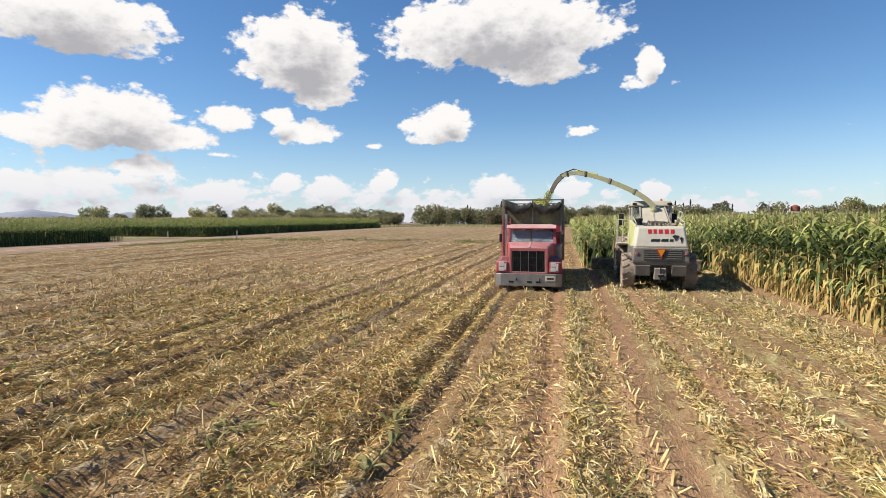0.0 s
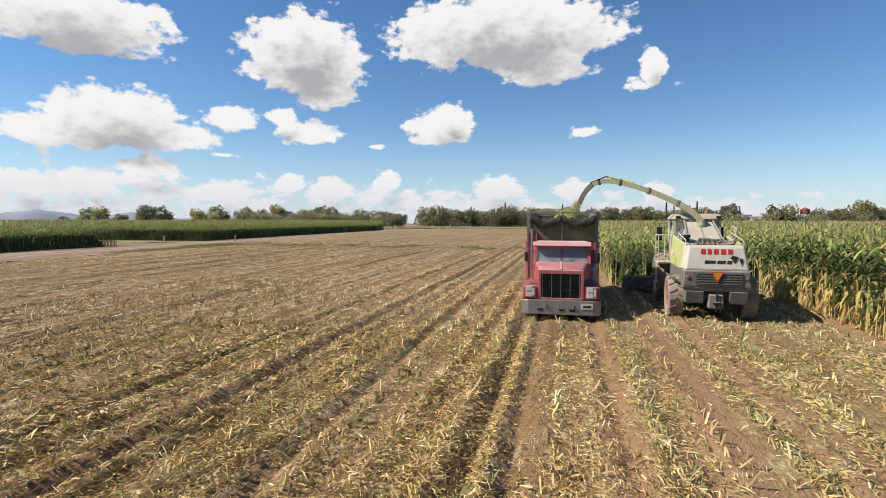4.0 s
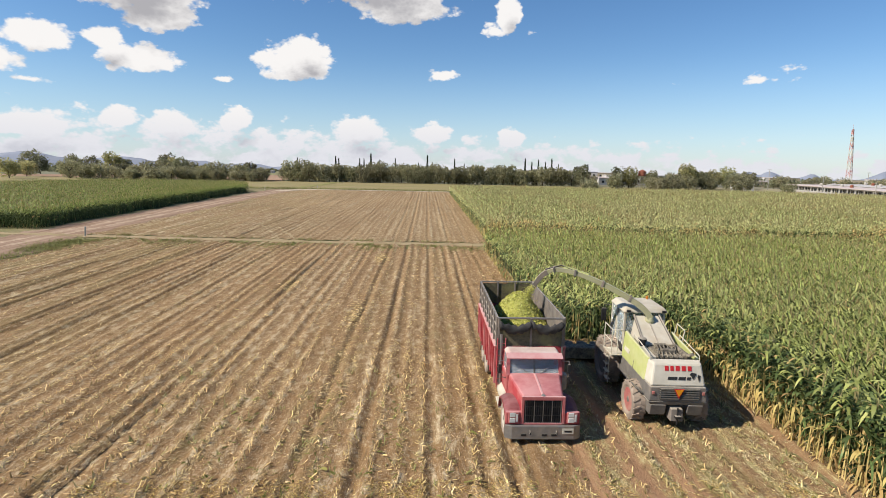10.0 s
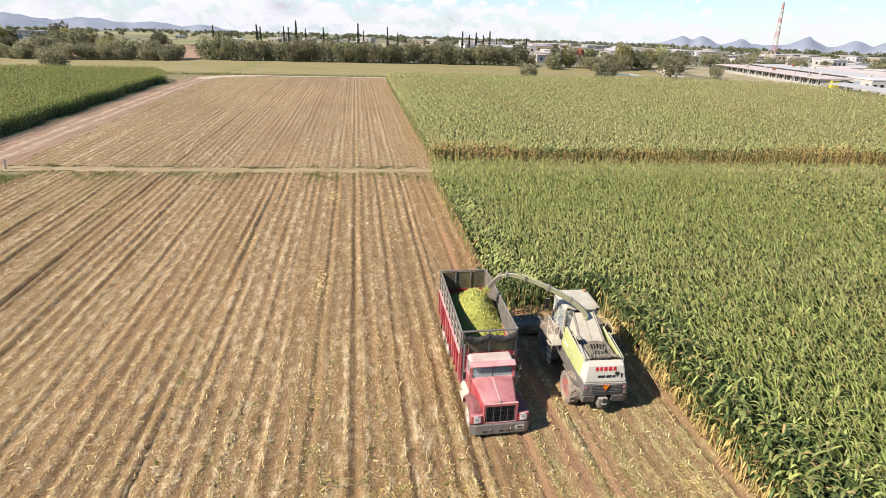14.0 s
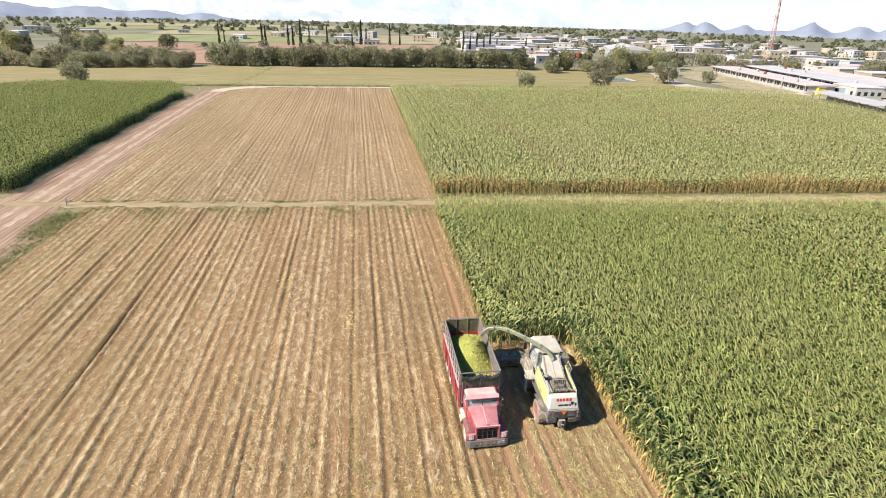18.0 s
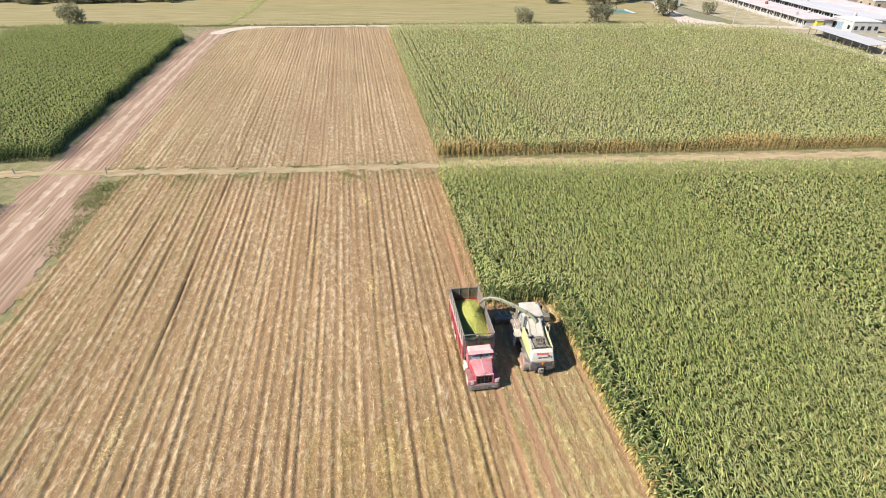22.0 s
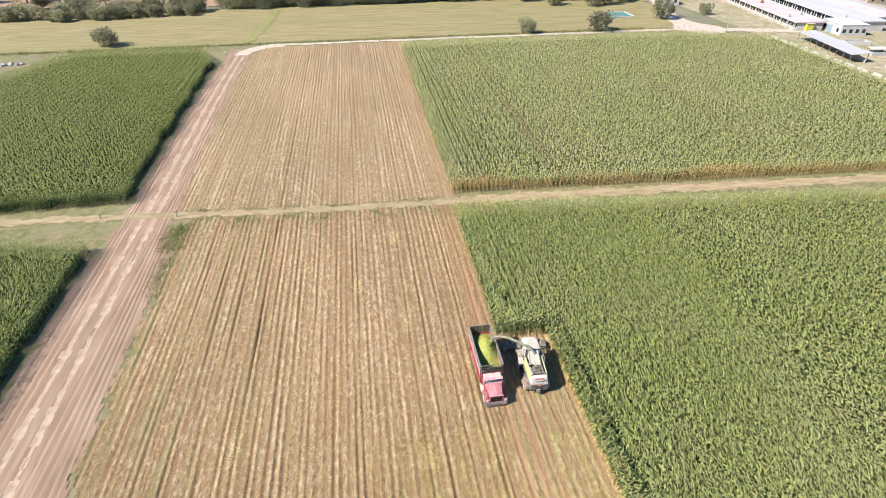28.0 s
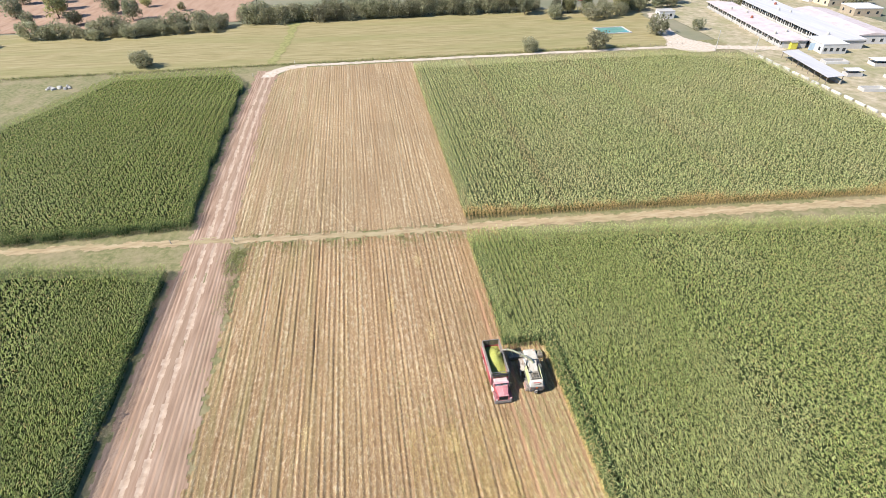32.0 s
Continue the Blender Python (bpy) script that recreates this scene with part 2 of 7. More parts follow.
def row_field(name, soil, straw, light, weed, pitch, weeds=0.5, contrast=1.0, far=0.0):
    """Stubble in drilled rows along y: straw on the ridges, bare soil between, weeds in strips, all broken up by noise."""
    m = bpy.data.materials.new(name)
    m.use_nodes = True
    t = m.node_tree
    t.nodes.clear()
    pos = node(t, "ShaderNodeNewGeometry").outputs["Position"]
    xyz = node(t, "ShaderNodeSeparateXYZ", (pos,)).outputs

    def tex(vec_scale, scale, detail=5.0, rough=0.6):
        v = node(t, "ShaderNodeVectorMath", (pos, vec_scale), operation="MULTIPLY").outputs[0]
        return node(t, "ShaderNodeTexNoise", {"Vector": v, "Scale": scale, "Detail": detail, "Roughness": rough}).outputs[0]

    wob = maths(t, "MULTIPLY_ADD", tex((1, 0.12, 1), 0.5), 0.35, -0.17)
    wave = maths(t, "COSINE", maths(t, "MULTIPLY", maths(t, "ADD", xyz[0], wob), 2 * math.pi / pitch))
    rows = maths(t, "MULTIPLY_ADD", wave, 0.5, 0.5)
    strips = tex((1, 0.012, 1), 0.75, 3.0, 0.7)           # whole passes that differ from their neighbours
    chop = tex((1, 0.35, 1), 5.0, 7.0, 0.68)
    crumbs = tex((1, 0.6, 1), 22.0, 4.0, 0.7)
    cover = maths(t, "ADD", maths(t, "MULTIPLY", maths(t, "MULTIPLY", rows, 0.20 * contrast), node(t, "ShaderNodeMapRange", (tex((1, 0.03, 1), 0.22, 2.0), 0.35, 0.65, 0.25, 1.0)).outputs[0]), maths(t, "MULTIPLY", chop, 0.95))
    lines = tex((1, 0.02, 1), 2.6, 4.0, 0.75)
    cover = maths(t, "ADD", cover, maths(t, "MULTIPLY_ADD", lines, 0.95 * contrast, -0.46 * contrast))
    cover = maths(t, "ADD", cover, maths(t, "MULTIPLY_ADD", strips, 0.6 * contrast, -0.31 * contrast))
    clods = tex((1, 0.55, 1), 1.9, 8.0, 0.75)
    cover = maths(t, "ADD", cover, maths(t, "MULTIPLY_ADD", clods, 0.8, -0.40))
    f = smooth_range(t, cover, 0.44, 0.78)
    colour = blend(t, f, soil, straw)
    f2 = node(t, "ShaderNodeMapRange", (maths(t, "MULTIPLY_ADD", f, 0.25, crumbs), 0.62, 0.86)).outputs[0]
    colour = blend(t, f2, colour, light)
    fibres = maths(t, "MAXIMUM", tex((3.4, 0.7, 1), 9.0, 3.0, 0.6), tex((0.7, 3.4, 1), 9.0, 3.0, 0.6))       # lengths of straw lying both ways
    fibre = smooth_range(t, fibres, 0.56, 0.68)
    colour = blend(t, maths(t, "MULTIPLY", fibre, 0.65), colour, light)
    # soil between the straws is darkened, painting in the shade of the crevices
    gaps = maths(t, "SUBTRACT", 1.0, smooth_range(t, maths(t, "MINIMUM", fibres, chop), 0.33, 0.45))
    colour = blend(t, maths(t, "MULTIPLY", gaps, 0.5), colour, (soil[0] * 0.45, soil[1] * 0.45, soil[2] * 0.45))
    green = maths(t, "MULTIPLY", node(t, "ShaderNodeMapRange", (tex((1, 0.05, 1), 0.33, 3.0), 0.50, 0.70)).outputs[0], node(t, "ShaderNodeMapRange", (tex((1, 0.4, 1), 2.1), 0.48, 0.66)).outputs[0])
    fringe = maths(t, "MULTIPLY", node(t, "ShaderNodeMapRange", (xyz[0], -16.0, -36.0)).outputs[0], smooth_range(t, tex((1, 0.05, 1), 0.7, 4.0), 0.42, 0.62))     # weedier towards the road
    green = maths(t, "MAXIMUM", green, maths(t, "MULTIPLY", fringe, 0.9))
    colour = blend(t, maths(t, "MULTIPLY", green, weeds), colour, weed)
    for mid in (1.0, 2.45, 3.8):                # lanes that the wheels have swept down to red soil
        off = maths(t, "ABSOLUTE", maths(t, "SUBTRACT", maths(t, "ADD", xyz[0], wob), mid))
        bare = maths(t, "MULTIPLY", maths(t, "SUBTRACT", 1.0, smooth_range(t, off, 0.16, 0.48)), smooth_range(t, tex((1, 0.15, 1), 1.3), 0.28, 0.50))
        bare = maths(t, "MULTIPLY", bare, maths(t, "LESS_THAN", xyz[1], 30.0))
        colour = blend(t, maths(t, "MULTIPLY", bare, 0.8), colour, (0.335, 0.19, 0.105))
    big = node(t, "ShaderNodeMapRange", (tex((1, 0.5, 1), 0.045, 3.0), 0.3, 0.7, 0.86, 1.14)).outputs[0]
    hsv = node(t, "ShaderNodeHueSaturation", {"Color": colour, "Value": big})
    shade = node(t, "ShaderNodeBsdfPrincipled", {"Base Color": hsv.outputs[0], "Roughness": 0.92, "Specular IOR Level": 0.15})
    lumps = maths(t, "ADD", maths(t, "ADD", chop, maths(t, "MULTIPLY", crumbs, 0.35)), maths(t, "MULTIPLY", fibre, 0.22))
    b = node(t, "ShaderNodeBump", {"Strength": 0.85, "Distance": 0.085, "Height": lumps})
    t.links.new(b.outputs[0], shade.inputs["Normal"])
    out = t.nodes.new("ShaderNodeOutputMaterial")
    t.links.new(shade.outputs[0], out.inputs["Surface"])
    return m


M = {}
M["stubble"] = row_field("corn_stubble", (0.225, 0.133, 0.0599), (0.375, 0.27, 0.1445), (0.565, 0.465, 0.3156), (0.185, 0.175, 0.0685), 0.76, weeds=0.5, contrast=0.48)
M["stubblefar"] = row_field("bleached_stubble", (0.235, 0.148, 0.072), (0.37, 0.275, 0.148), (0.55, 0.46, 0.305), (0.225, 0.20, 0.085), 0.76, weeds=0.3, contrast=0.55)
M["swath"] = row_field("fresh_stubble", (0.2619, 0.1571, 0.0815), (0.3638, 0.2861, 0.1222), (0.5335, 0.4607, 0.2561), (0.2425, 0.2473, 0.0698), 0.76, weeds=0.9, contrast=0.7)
M["road"] = material("dirt_road", [(0.1938, 0.1184, 0.0742), (0.2763, 0.1794, 0.1163), (0.3516, 0.2476, 0.1711)], 1.7, (1, 0.07, 1), 0.95, bump=0.7, height=0.05, blotch=0.5, blotch_scale=0.35, blotch_colour=(0.2368, 0.1686, 0.1065))
M["roadtrack"] = material("worn_road_track", [(0.2948, 0.2048, 0.1356), (0.3767, 0.2744, 0.1884), (0.4423, 0.3358, 0.2411)], 1.1, rough=0.95, bump=0.5, height=0.03)
M["trail"] = material("flattened_straw_trail", [(0.234, 0.1599, 0.0819), (0.3354, 0.2457, 0.1287), (0.4368, 0.3432, 0.2028)], 1.4, (1, 0.4, 1), 0.95, bump=0.6, height=0.04)
M["paletrack"] = material("pale_trodden_track", [(0.3432, 0.2652, 0.1872), (0.4524, 0.3744, 0.2808), (0.5304, 0.4524, 0.3588)], 1.1, rough=0.95, bump=0.5, height=0.03)
M["track"] = material("dry_track", [(0.2184, 0.156, 0.0819), (0.3198, 0.2379, 0.1287), (0.3978, 0.312, 0.1872)], 1.0, (0.3, 1, 1), 0.95, bump=0.5, height=0.04, blotch=0.4, blotch_scale=0.25, blotch_colour=(0.234, 0.2028, 0.0936))
M["mown"] = material("mown_meadow", [(0.1798, 0.1493, 0.0577), (0.2477, 0.2002, 0.0882), (0.302, 0.2477, 0.1221)], 0.35, (0.22, 1.6, 1), 0.95, bump=0.5, height=0.05, blotch=0.5, blotch_scale=0.05, blotch_colour=(0.19, 0.1798, 0.0611))
M["ditch"] = material("damp_grass", [(0.15, 0.15, 0.045), (0.22, 0.205, 0.07), (0.27, 0.235, 0.09)], 0.6, rough=0.95, bump=0.6, height=0.06)
M["verge"] = material("verge_grass", [(0.1014, 0.1053, 0.0374), (0.1638, 0.1521, 0.0624), (0.2418, 0.1989, 0.0975)], 0.9, (1, 1, 1), 0.95, bump=0.8, height=0.09, blotch=0.7, blotch_scale=0.16, blotch_colour=(0.2496, 0.195, 0.1092))
M["yardsoil"] = material("pale_dusty_yard", [(0.2028, 0.1794, 0.0936), (0.312, 0.2574, 0.156), (0.4212, 0.351, 0.2418)], 0.35, (1, 1, 1), 0.95, bump=0.5, height=0.05, blotch=0.7, blotch_scale=0.06, blotch_colour=(0.195, 0.1872, 0.078))
M["ploughed"] = material("bare_field", [(0.234, 0.1404, 0.0858), (0.2964, 0.1872, 0.117), (0.3432, 0.2262, 0.1482)], 0.3, (1, 0.2, 1), 0.95, bump=0.4, height=0.05)
M["plain"] = material("far_plain", [(0.1014, 0.1092, 0.0663), (0.1482, 0.1443, 0.0858), (0.2184, 0.1872, 0.1209), (0.117, 0.1248, 0.0702)], 0.012, (1, 1.6, 1), 0.95, bump=0.0, detail=9.0, blotch=0.5, blotch_scale=0.004, blotch_colour=(0.1248, 0.1404, 0.0624))
LEAF = dict(scale=1.6, rough=0.58, bump=0.0, island=0.45, translucent=0.32, spec=0.24, blotch=0.6, blotch_scale=0.05)
M["leaf"] = material("corn_leaf", [(0.1729, 0.2112, 0.0538), (0.3169, 0.3534, 0.1037), (0.4898, 0.4994, 0.1969)], blotch_colour=(0.413, 0.413, 0.1729), **LEAF)
M["leaffar"] = material("ripening_corn_leaf", [(0.2831, 0.3188, 0.1057), (0.4341, 0.4482, 0.1745), (0.6038, 0.5803, 0.2925)], blotch_colour=(0.5283, 0.4811, 0.2359), **LEAF)
M["leafdark"] = material("deep_green_corn_leaf", [(0.1034, 0.141, 0.0257), (0.2031, 0.2459, 0.0513), (0.3349, 0.3491, 0.1104)], blotch_colour=(0.2352, 0.2707, 0.0784), **LEAF)
M["leafdry"] = material("dry_corn_leaf", [(0.3276, 0.2223, 0.078), (0.4524, 0.3276, 0.1326), (0.3588, 0.2886, 0.1014)], 2.0, (1, 1, 1), 0.8, bump=0.0, island=0.45, translucent=0.3, spec=0.15)
M["leafrust"] = material("rust_brown_dry_leaf", [(0.351, 0.2291, 0.0877), (0.5168, 0.3608, 0.1463), (0.4095, 0.312, 0.117)], 2.0, (1, 1, 1), 0.8, bump=0.0, island=0.5, translucent=0.2, spec=0.15)
M["stalk"] = material("corn_stalk", [(0.2808, 0.2418, 0.078), (0.4056, 0.3198, 0.1248), (0.3276, 0.234, 0.0858)], 3.0, (1, 1, 0.5), 0.7, bump=0.0, island=0.3)
M["tassel"] = material("corn_tassel", [(0.3666, 0.3081, 0.1404), (0.4992, 0.4212, 0.2106)], 3.0, (1, 1, 1), 0.9, bump=0.0, island=0.3, translucent=0.35, spec=0.1)
# deeper green lower leaves; the shade of the corn's edge is in this colour
M["leafshade"] = material("shaded_green_lower_leaf", [(0.0445, 0.0775, 0.0215), (0.0897, 0.1328, 0.0395), (0.1686, 0.2117, 0.0789)], blotch_colour=(0.1435, 0.1758, 0.061), **LEAF)
# near-black green: shade under the canopy is put into the colour
M["underdark"] = material("shade_dark_underlayer", [(0.0234, 0.0374, 0.0094), (0.0546, 0.0702, 0.0203)], 2.0, (1, 0.5, 1), 0.95, bump=0.6, height=0.2)
M["straw"] = material("chopped_straw", [(0.3938, 0.2726, 0.1144), (0.5756, 0.4241, 0.1891), (0.7775, 0.6412, 0.3583)], 2.0, rough=0.85, bump=0.0, island=0.4, spec=0.2)
M["greenchop"] = material("torn_green_leaf", [(0.1248, 0.1326, 0.0312), (0.2652, 0.2496, 0.0702)], 2.0, rough=0.8, bump=0.0, island=0.4, spec=0.2, translucent=0.2)
M["silage"] = material("chopped_silage", [(0.2652, 0.2769, 0.0507), (0.3744, 0.3744, 0.0858), (0.468, 0.4524, 0.156)], 14.0, rough=0.9, bump=1.0, bump_scale=22.0, height=0.06)
M["red"] = material("faded_red_paint", [(0.2574, 0.0273, 0.0335), (0.3354, 0.0468, 0.053), (0.3822, 0.1014, 0.1014)], 2.2, rough=0.5, bump=0.05, blotch=0.6, blotch_scale=1.1, blotch_colour=(0.3666, 0.1404, 0.1248), spec=0.35, dust=0.6, dust_colour=(0.4992, 0.2808, 0.273))
M["creamroof"] = material("sun_bleached_pink_paint", [(0.4368, 0.3276, 0.2886), (0.546, 0.4602, 0.4134)], 2.2, rough=0.65, bump=0.05, blotch=0.5, blotch_scale=1.2, blotch_colour=(0.4368, 0.2652, 0.234))
M["meshboard"] = material("dusty_brown_mesh_board", [(0.078, 0.0663, 0.0429), (0.1482, 0.1287, 0.0741)], 9.0, rough=0.9, bump=0.4, blotch=0.6, blotch_scale=1.6, blotch_colour=(0.2106, 0.195, 0.078))
M["chaff"] = material("chaff_covered_iron", [(0.0546, 0.0468, 0.039), (0.156, 0.1326, 0.1014), (0.2964, 0.2574, 0.1872)], 7.0, rough=0.95, bump=0.8, height=0.04, blotch=0.5, blotch_scale=2.5, blotch_colour=(0.2652, 0.2262, 0.156))
M["reddust"] = material("dusty_red_paint", [(0.3588, 0.078, 0.078), (0.4368, 0.1716, 0.156)], 2.2, rough=0.6, bump=0.05, blotch=0.5, blotch_scale=0.9, blotch_colour=(0.4524, 0.2652, 0.2418), dust=0.7, dust_colour=(0.5616, 0.39, 0.3744))
M["steel"] = material("dull_steel", [(0.2028, 0.195, 0.1872), (0.2964, 0.2808, 0.2574)], 4.0, rough=0.45, metal=0.5, bump=0.1, blotch=0.5, blotch_scale=1.5, blotch_colour=(0.2652, 0.2106, 0.156))
M["greyrail"] = material("weathered_grey_sheet", [(0.1014, 0.0897, 0.078), (0.195, 0.1716, 0.1482)], 2.5, rough=0.7, bump=0.15, blotch=0.5, blotch_scale=0.9, blotch_colour=(0.2496, 0.195, 0.1482), dust=0.6, dust_colour=(0.4836, 0.4212, 0.3276))
M["tarp"] = material("rolled_dark_tarp", [(0.0195, 0.0195, 0.0187), (0.0546, 0.0507, 0.0468)], 3.0, rough=0.8, bump=0.5, height=0.03)
M["black"] = material("black_rubber_and_iron", [(0.0094, 0.0094, 0.0094), (0.0273, 0.025, 0.0234)], 6.0, rough=0.7, bump=0.2, dust=0.6, dust_colour=(0.4836, 0.429, 0.3432))
M["tyre"] = material("muddy_tyre", [(0.156, 0.1287, 0.1053), (0.2808, 0.2262, 0.1794)], 3.5, rough=0.95, bump=0.3, blotch=0.8, blotch_scale=1.2, blotch_colour=(0.3276, 0.2652, 0.2067), dust=0.5)
M["lime"] = material("lime_green_paint", [(0.3666, 0.3978, 0.1248), (0.4446, 0.468, 0.1872)], 2.0, rough=0.5, bump=0.04, blotch=0.55, blotch_scale=0.8, blotch_colour=(0.468, 0.4524, 0.2652), spec=0.35, dust=0.6, dust_colour=(0.5148, 0.468, 0.3432))
M["pale"] = material("dusty_pale_paint", [(0.39, 0.3549, 0.2808), (0.4992, 0.4563, 0.3666)], 2.0, rough=0.7, bump=0.08, blotch=0.6, blotch_scale=0.9, blotch_colour=(0.351, 0.2808, 0.195))
M["white"] = material("white_paint", [(0.4524, 0.4212, 0.3432), (0.546, 0.5148, 0.429)], 2.0, rough=0.55, bump=0.04, blotch=0.35, blotch_scale=0.9, blotch_colour=(0.468, 0.4212, 0.3354), dust=0.5, dust_colour=(0.4992, 0.4446, 0.351))
M["grey"] = material("grey_machine_paint", [(0.1092, 0.1014, 0.092), (0.1755, 0.1599, 0.1404)], 2.5, rough=0.6, bump=0.08, blotch=0.5, blotch_scale=0.9, blotch_colour=(0.234, 0.195, 0.156), dust=0.6, dust_colour=(0.468, 0.4134, 0.3276))
M["spout"] = material("dusty_olive_spout", [(0.23, 0.22, 0.13), (0.35, 0.33, 0.20)], 2.0, rough=0.85, bump=0.08, blotch=0.6, blotch_scale=1.0, blotch_colour=(0.25, 0.26, 0.12), dust=0.85, dust_colour=(0.53, 0.51, 0.37))
M["wine"] = material("red_wheel_rim", [(0.3276, 0.0702, 0.0663), (0.3666, 0.156, 0.1326)], 3.0, rough=0.6, bump=0.05, blotch=0.6, blotch_scale=2.0, blotch_colour=(0.351, 0.2574, 0.2028))
M["signred"] = material("red_lettering", [(0.429, 0.0156, 0.0234), (0.4836, 0.0312, 0.0312)], 3.0, rough=0.4, bump=0.0)
M["ink"] = material("black_lettering", [(0.0156, 0.0156, 0.0156), (0.0312, 0.0312, 0.0312)], 3.0, rough=0.4, bump=0.0)
M["orange"] = material("orange_reflector", [(0.624, 0.2184, 0.0117), (0.6864, 0.2808, 0.0156)], 3.0, rough=0.4, bump=0.0)
M["lens"] = material("headlight_lens", [(0.4836, 0.4836, 0.4524), (0.585, 0.5772, 0.546)], 3.0, rough=0.15, bump=0.0, spec=0.6)
M["amber"] = material("amber_lens", [(0.468, 0.1248, 0.0156), (0.546, 0.1872, 0.0234)], 3.0, rough=0.2, bump=0.0, spec=0.6)
M["bark"] = material("tree_bark", [(0.0468, 0.0351, 0.0234), (0.117, 0.0858, 0.0624)], 5.0, (1, 1, 0.3), 0.95, bump=0.8)
M["foliage"] = material("mesquite_foliage", [(0.1911, 0.1872, 0.1014), (0.2886, 0.273, 0.156), (0.3822, 0.3549, 0.2184)], 0.5, rough=0.85, bump=0.0, island=0.25, translucent=0.5, objects=0.25, spec=0.2)
M["foliage2"] = material("dark_tree_foliage", [(0.1287, 0.1365, 0.0741), (0.2028, 0.2028, 0.117), (0.2808, 0.273, 0.1638)], 0.5, rough=0.85, bump=0.0, island=0.25, translucent=0.5, objects=0.35, spec=0.2)
M["foliage3"] = material("yellowing_tree_foliage", [(0.2106, 0.2067, 0.0858), (0.312, 0.2925, 0.1326), (0.39, 0.3588, 0.1794)], 0.5, rough=0.85, bump=0.0, island=0.25, translucent=0.5, objects=0.3, spec=0.2)
M["cypress"] = material("cypress_foliage", [(0.0234, 0.0374, 0.0187), (0.0546, 0.0686, 0.0351)], 0.5, rough=0.8, bump=0.0, island=0.4, translucent=0.1, objects=0.2)
M["plaster"] = material("sunlit_white_plaster", [(0.4056, 0.3822, 0.3432), (0.5148, 0.4914, 0.4524)], 0.6, rough=0.9, bump=0.1, blotch=0.4, blotch_scale=0.15, blotch_colour=(0.39, 0.3354, 0.273), objects=0.2)
M["render2"] = material("ochre_plaster", [(0.3276, 0.2574, 0.1716), (0.4368, 0.3588, 0.2574)], 0.6, rough=0.9, bump=0.1, objects=0.3)
M["sheet"] = material("pale_roof_sheet", [(0.39, 0.3744, 0.3588), (0.4914, 0.468, 0.4446)], 0.5, (1, 0.1, 1), 0.6, bump=0.1, blotch=0.4, blotch_scale=0.1, blotch_colour=(0.4212, 0.3432, 0.3042), objects=0.2)
M["pinkroof"] = material("pinkish_flat_roof", [(0.39, 0.312, 0.2886), (0.4992, 0.429, 0.3978)], 0.4, rough=0.9, bump=0.1, blotch=0.5, blotch_scale=0.1, blotch_colour=(0.4836, 0.4524, 0.429))
M["slab"] = material("pale_concrete", [(0.312, 0.2886, 0.2496), (0.429, 0.4056, 0.3588)], 0.8, rough=0.9, bump=0.2, blotch=0.4, blotch_scale=0.2, blotch_colour=(0.3276, 0.2808, 0.2184))
M["window"] = material("dark_window_glass", [(0.0156, 0.0195, 0.0234), (0.039, 0.0429, 0.0468)], 1.0, rough=0.12, bump=0.0, spec=0.6)
M["timber"] = material("grey_timber_pole", [(0.1248, 0.1014, 0.078), (0.234, 0.2028, 0.1638)], 4.0, (1, 1, 0.2), 0.9, bump=0.3)
M["rust"] = material("rusty_red_tank", [(0.1872, 0.0585, 0.0351), (0.2808, 0.1014, 0.0624)], 1.2, rough=0.8, bump=0.1)
M["mastred"] = material("mast_red", [(0.4212, 0.1872, 0.1638), (0.4836, 0.2652, 0.234)], 1.2, rough=0.6, bump=0.0)
M["pool"] = material("turquoise_pond_water", [(0.0936, 0.234, 0.195), (0.156, 0.312, 0.2574)], 0.2, rough=0.08, bump=0.1, height=0.02, spec=0.5)
# the blue haze of distance is mixed into the hills' base colour
M["hill"] = material("haze_blue_hill", [(0.1833, 0.2067, 0.2574), (0.2223, 0.2457, 0.2925), (0.2574, 0.2769, 0.3198)], 0.004, rough=1.0, bump=0.0, detail=8.0)
M["yellow"] = material("yellow_paint", [(0.468, 0.39, 0.039), (0.5304, 0.468, 0.078)], 1.0, rough=0.6, bump=0.0)
M["skyblue"] = material("pale_blue_paint", [(0.312, 0.4056, 0.4836), (0.4056, 0.4836, 0.546)], 1.0, rough=0.6, bump=0.0)


def clear_glass():
    m = bpy.data.materials.new("cab_glass")
    m.use_nodes = True
    s = m.node_tree.nodes["Principled BSDF"]
    for key, value in (("Base Color", (0.75, 0.82, 0.85, 1)), ("Roughness", 0.03), ("Transmission Weight", 0.85), ("IOR", 1.45)):
        s.inputs[key].default_value = value
    return m


M["glass"] = clear_glass()

# ================= helpers for meshes =================
rng = np.random.default_rng(7)
TRUCK_Y = 6.0            # front bumper of the truck
CUT_Y = 15.4             # where the harvester stands in the crop
ROW = 0.76               # spacing of the corn rows


def ground_z(x, y):
    """The plain is level round the field and falls away slowly beyond it."""
    far = np.hypot(np.asarray(x, float), np.asarray(y, float) - 60.0)
    return -0.0175 * np.maximum(far - 240.0, 0.0)


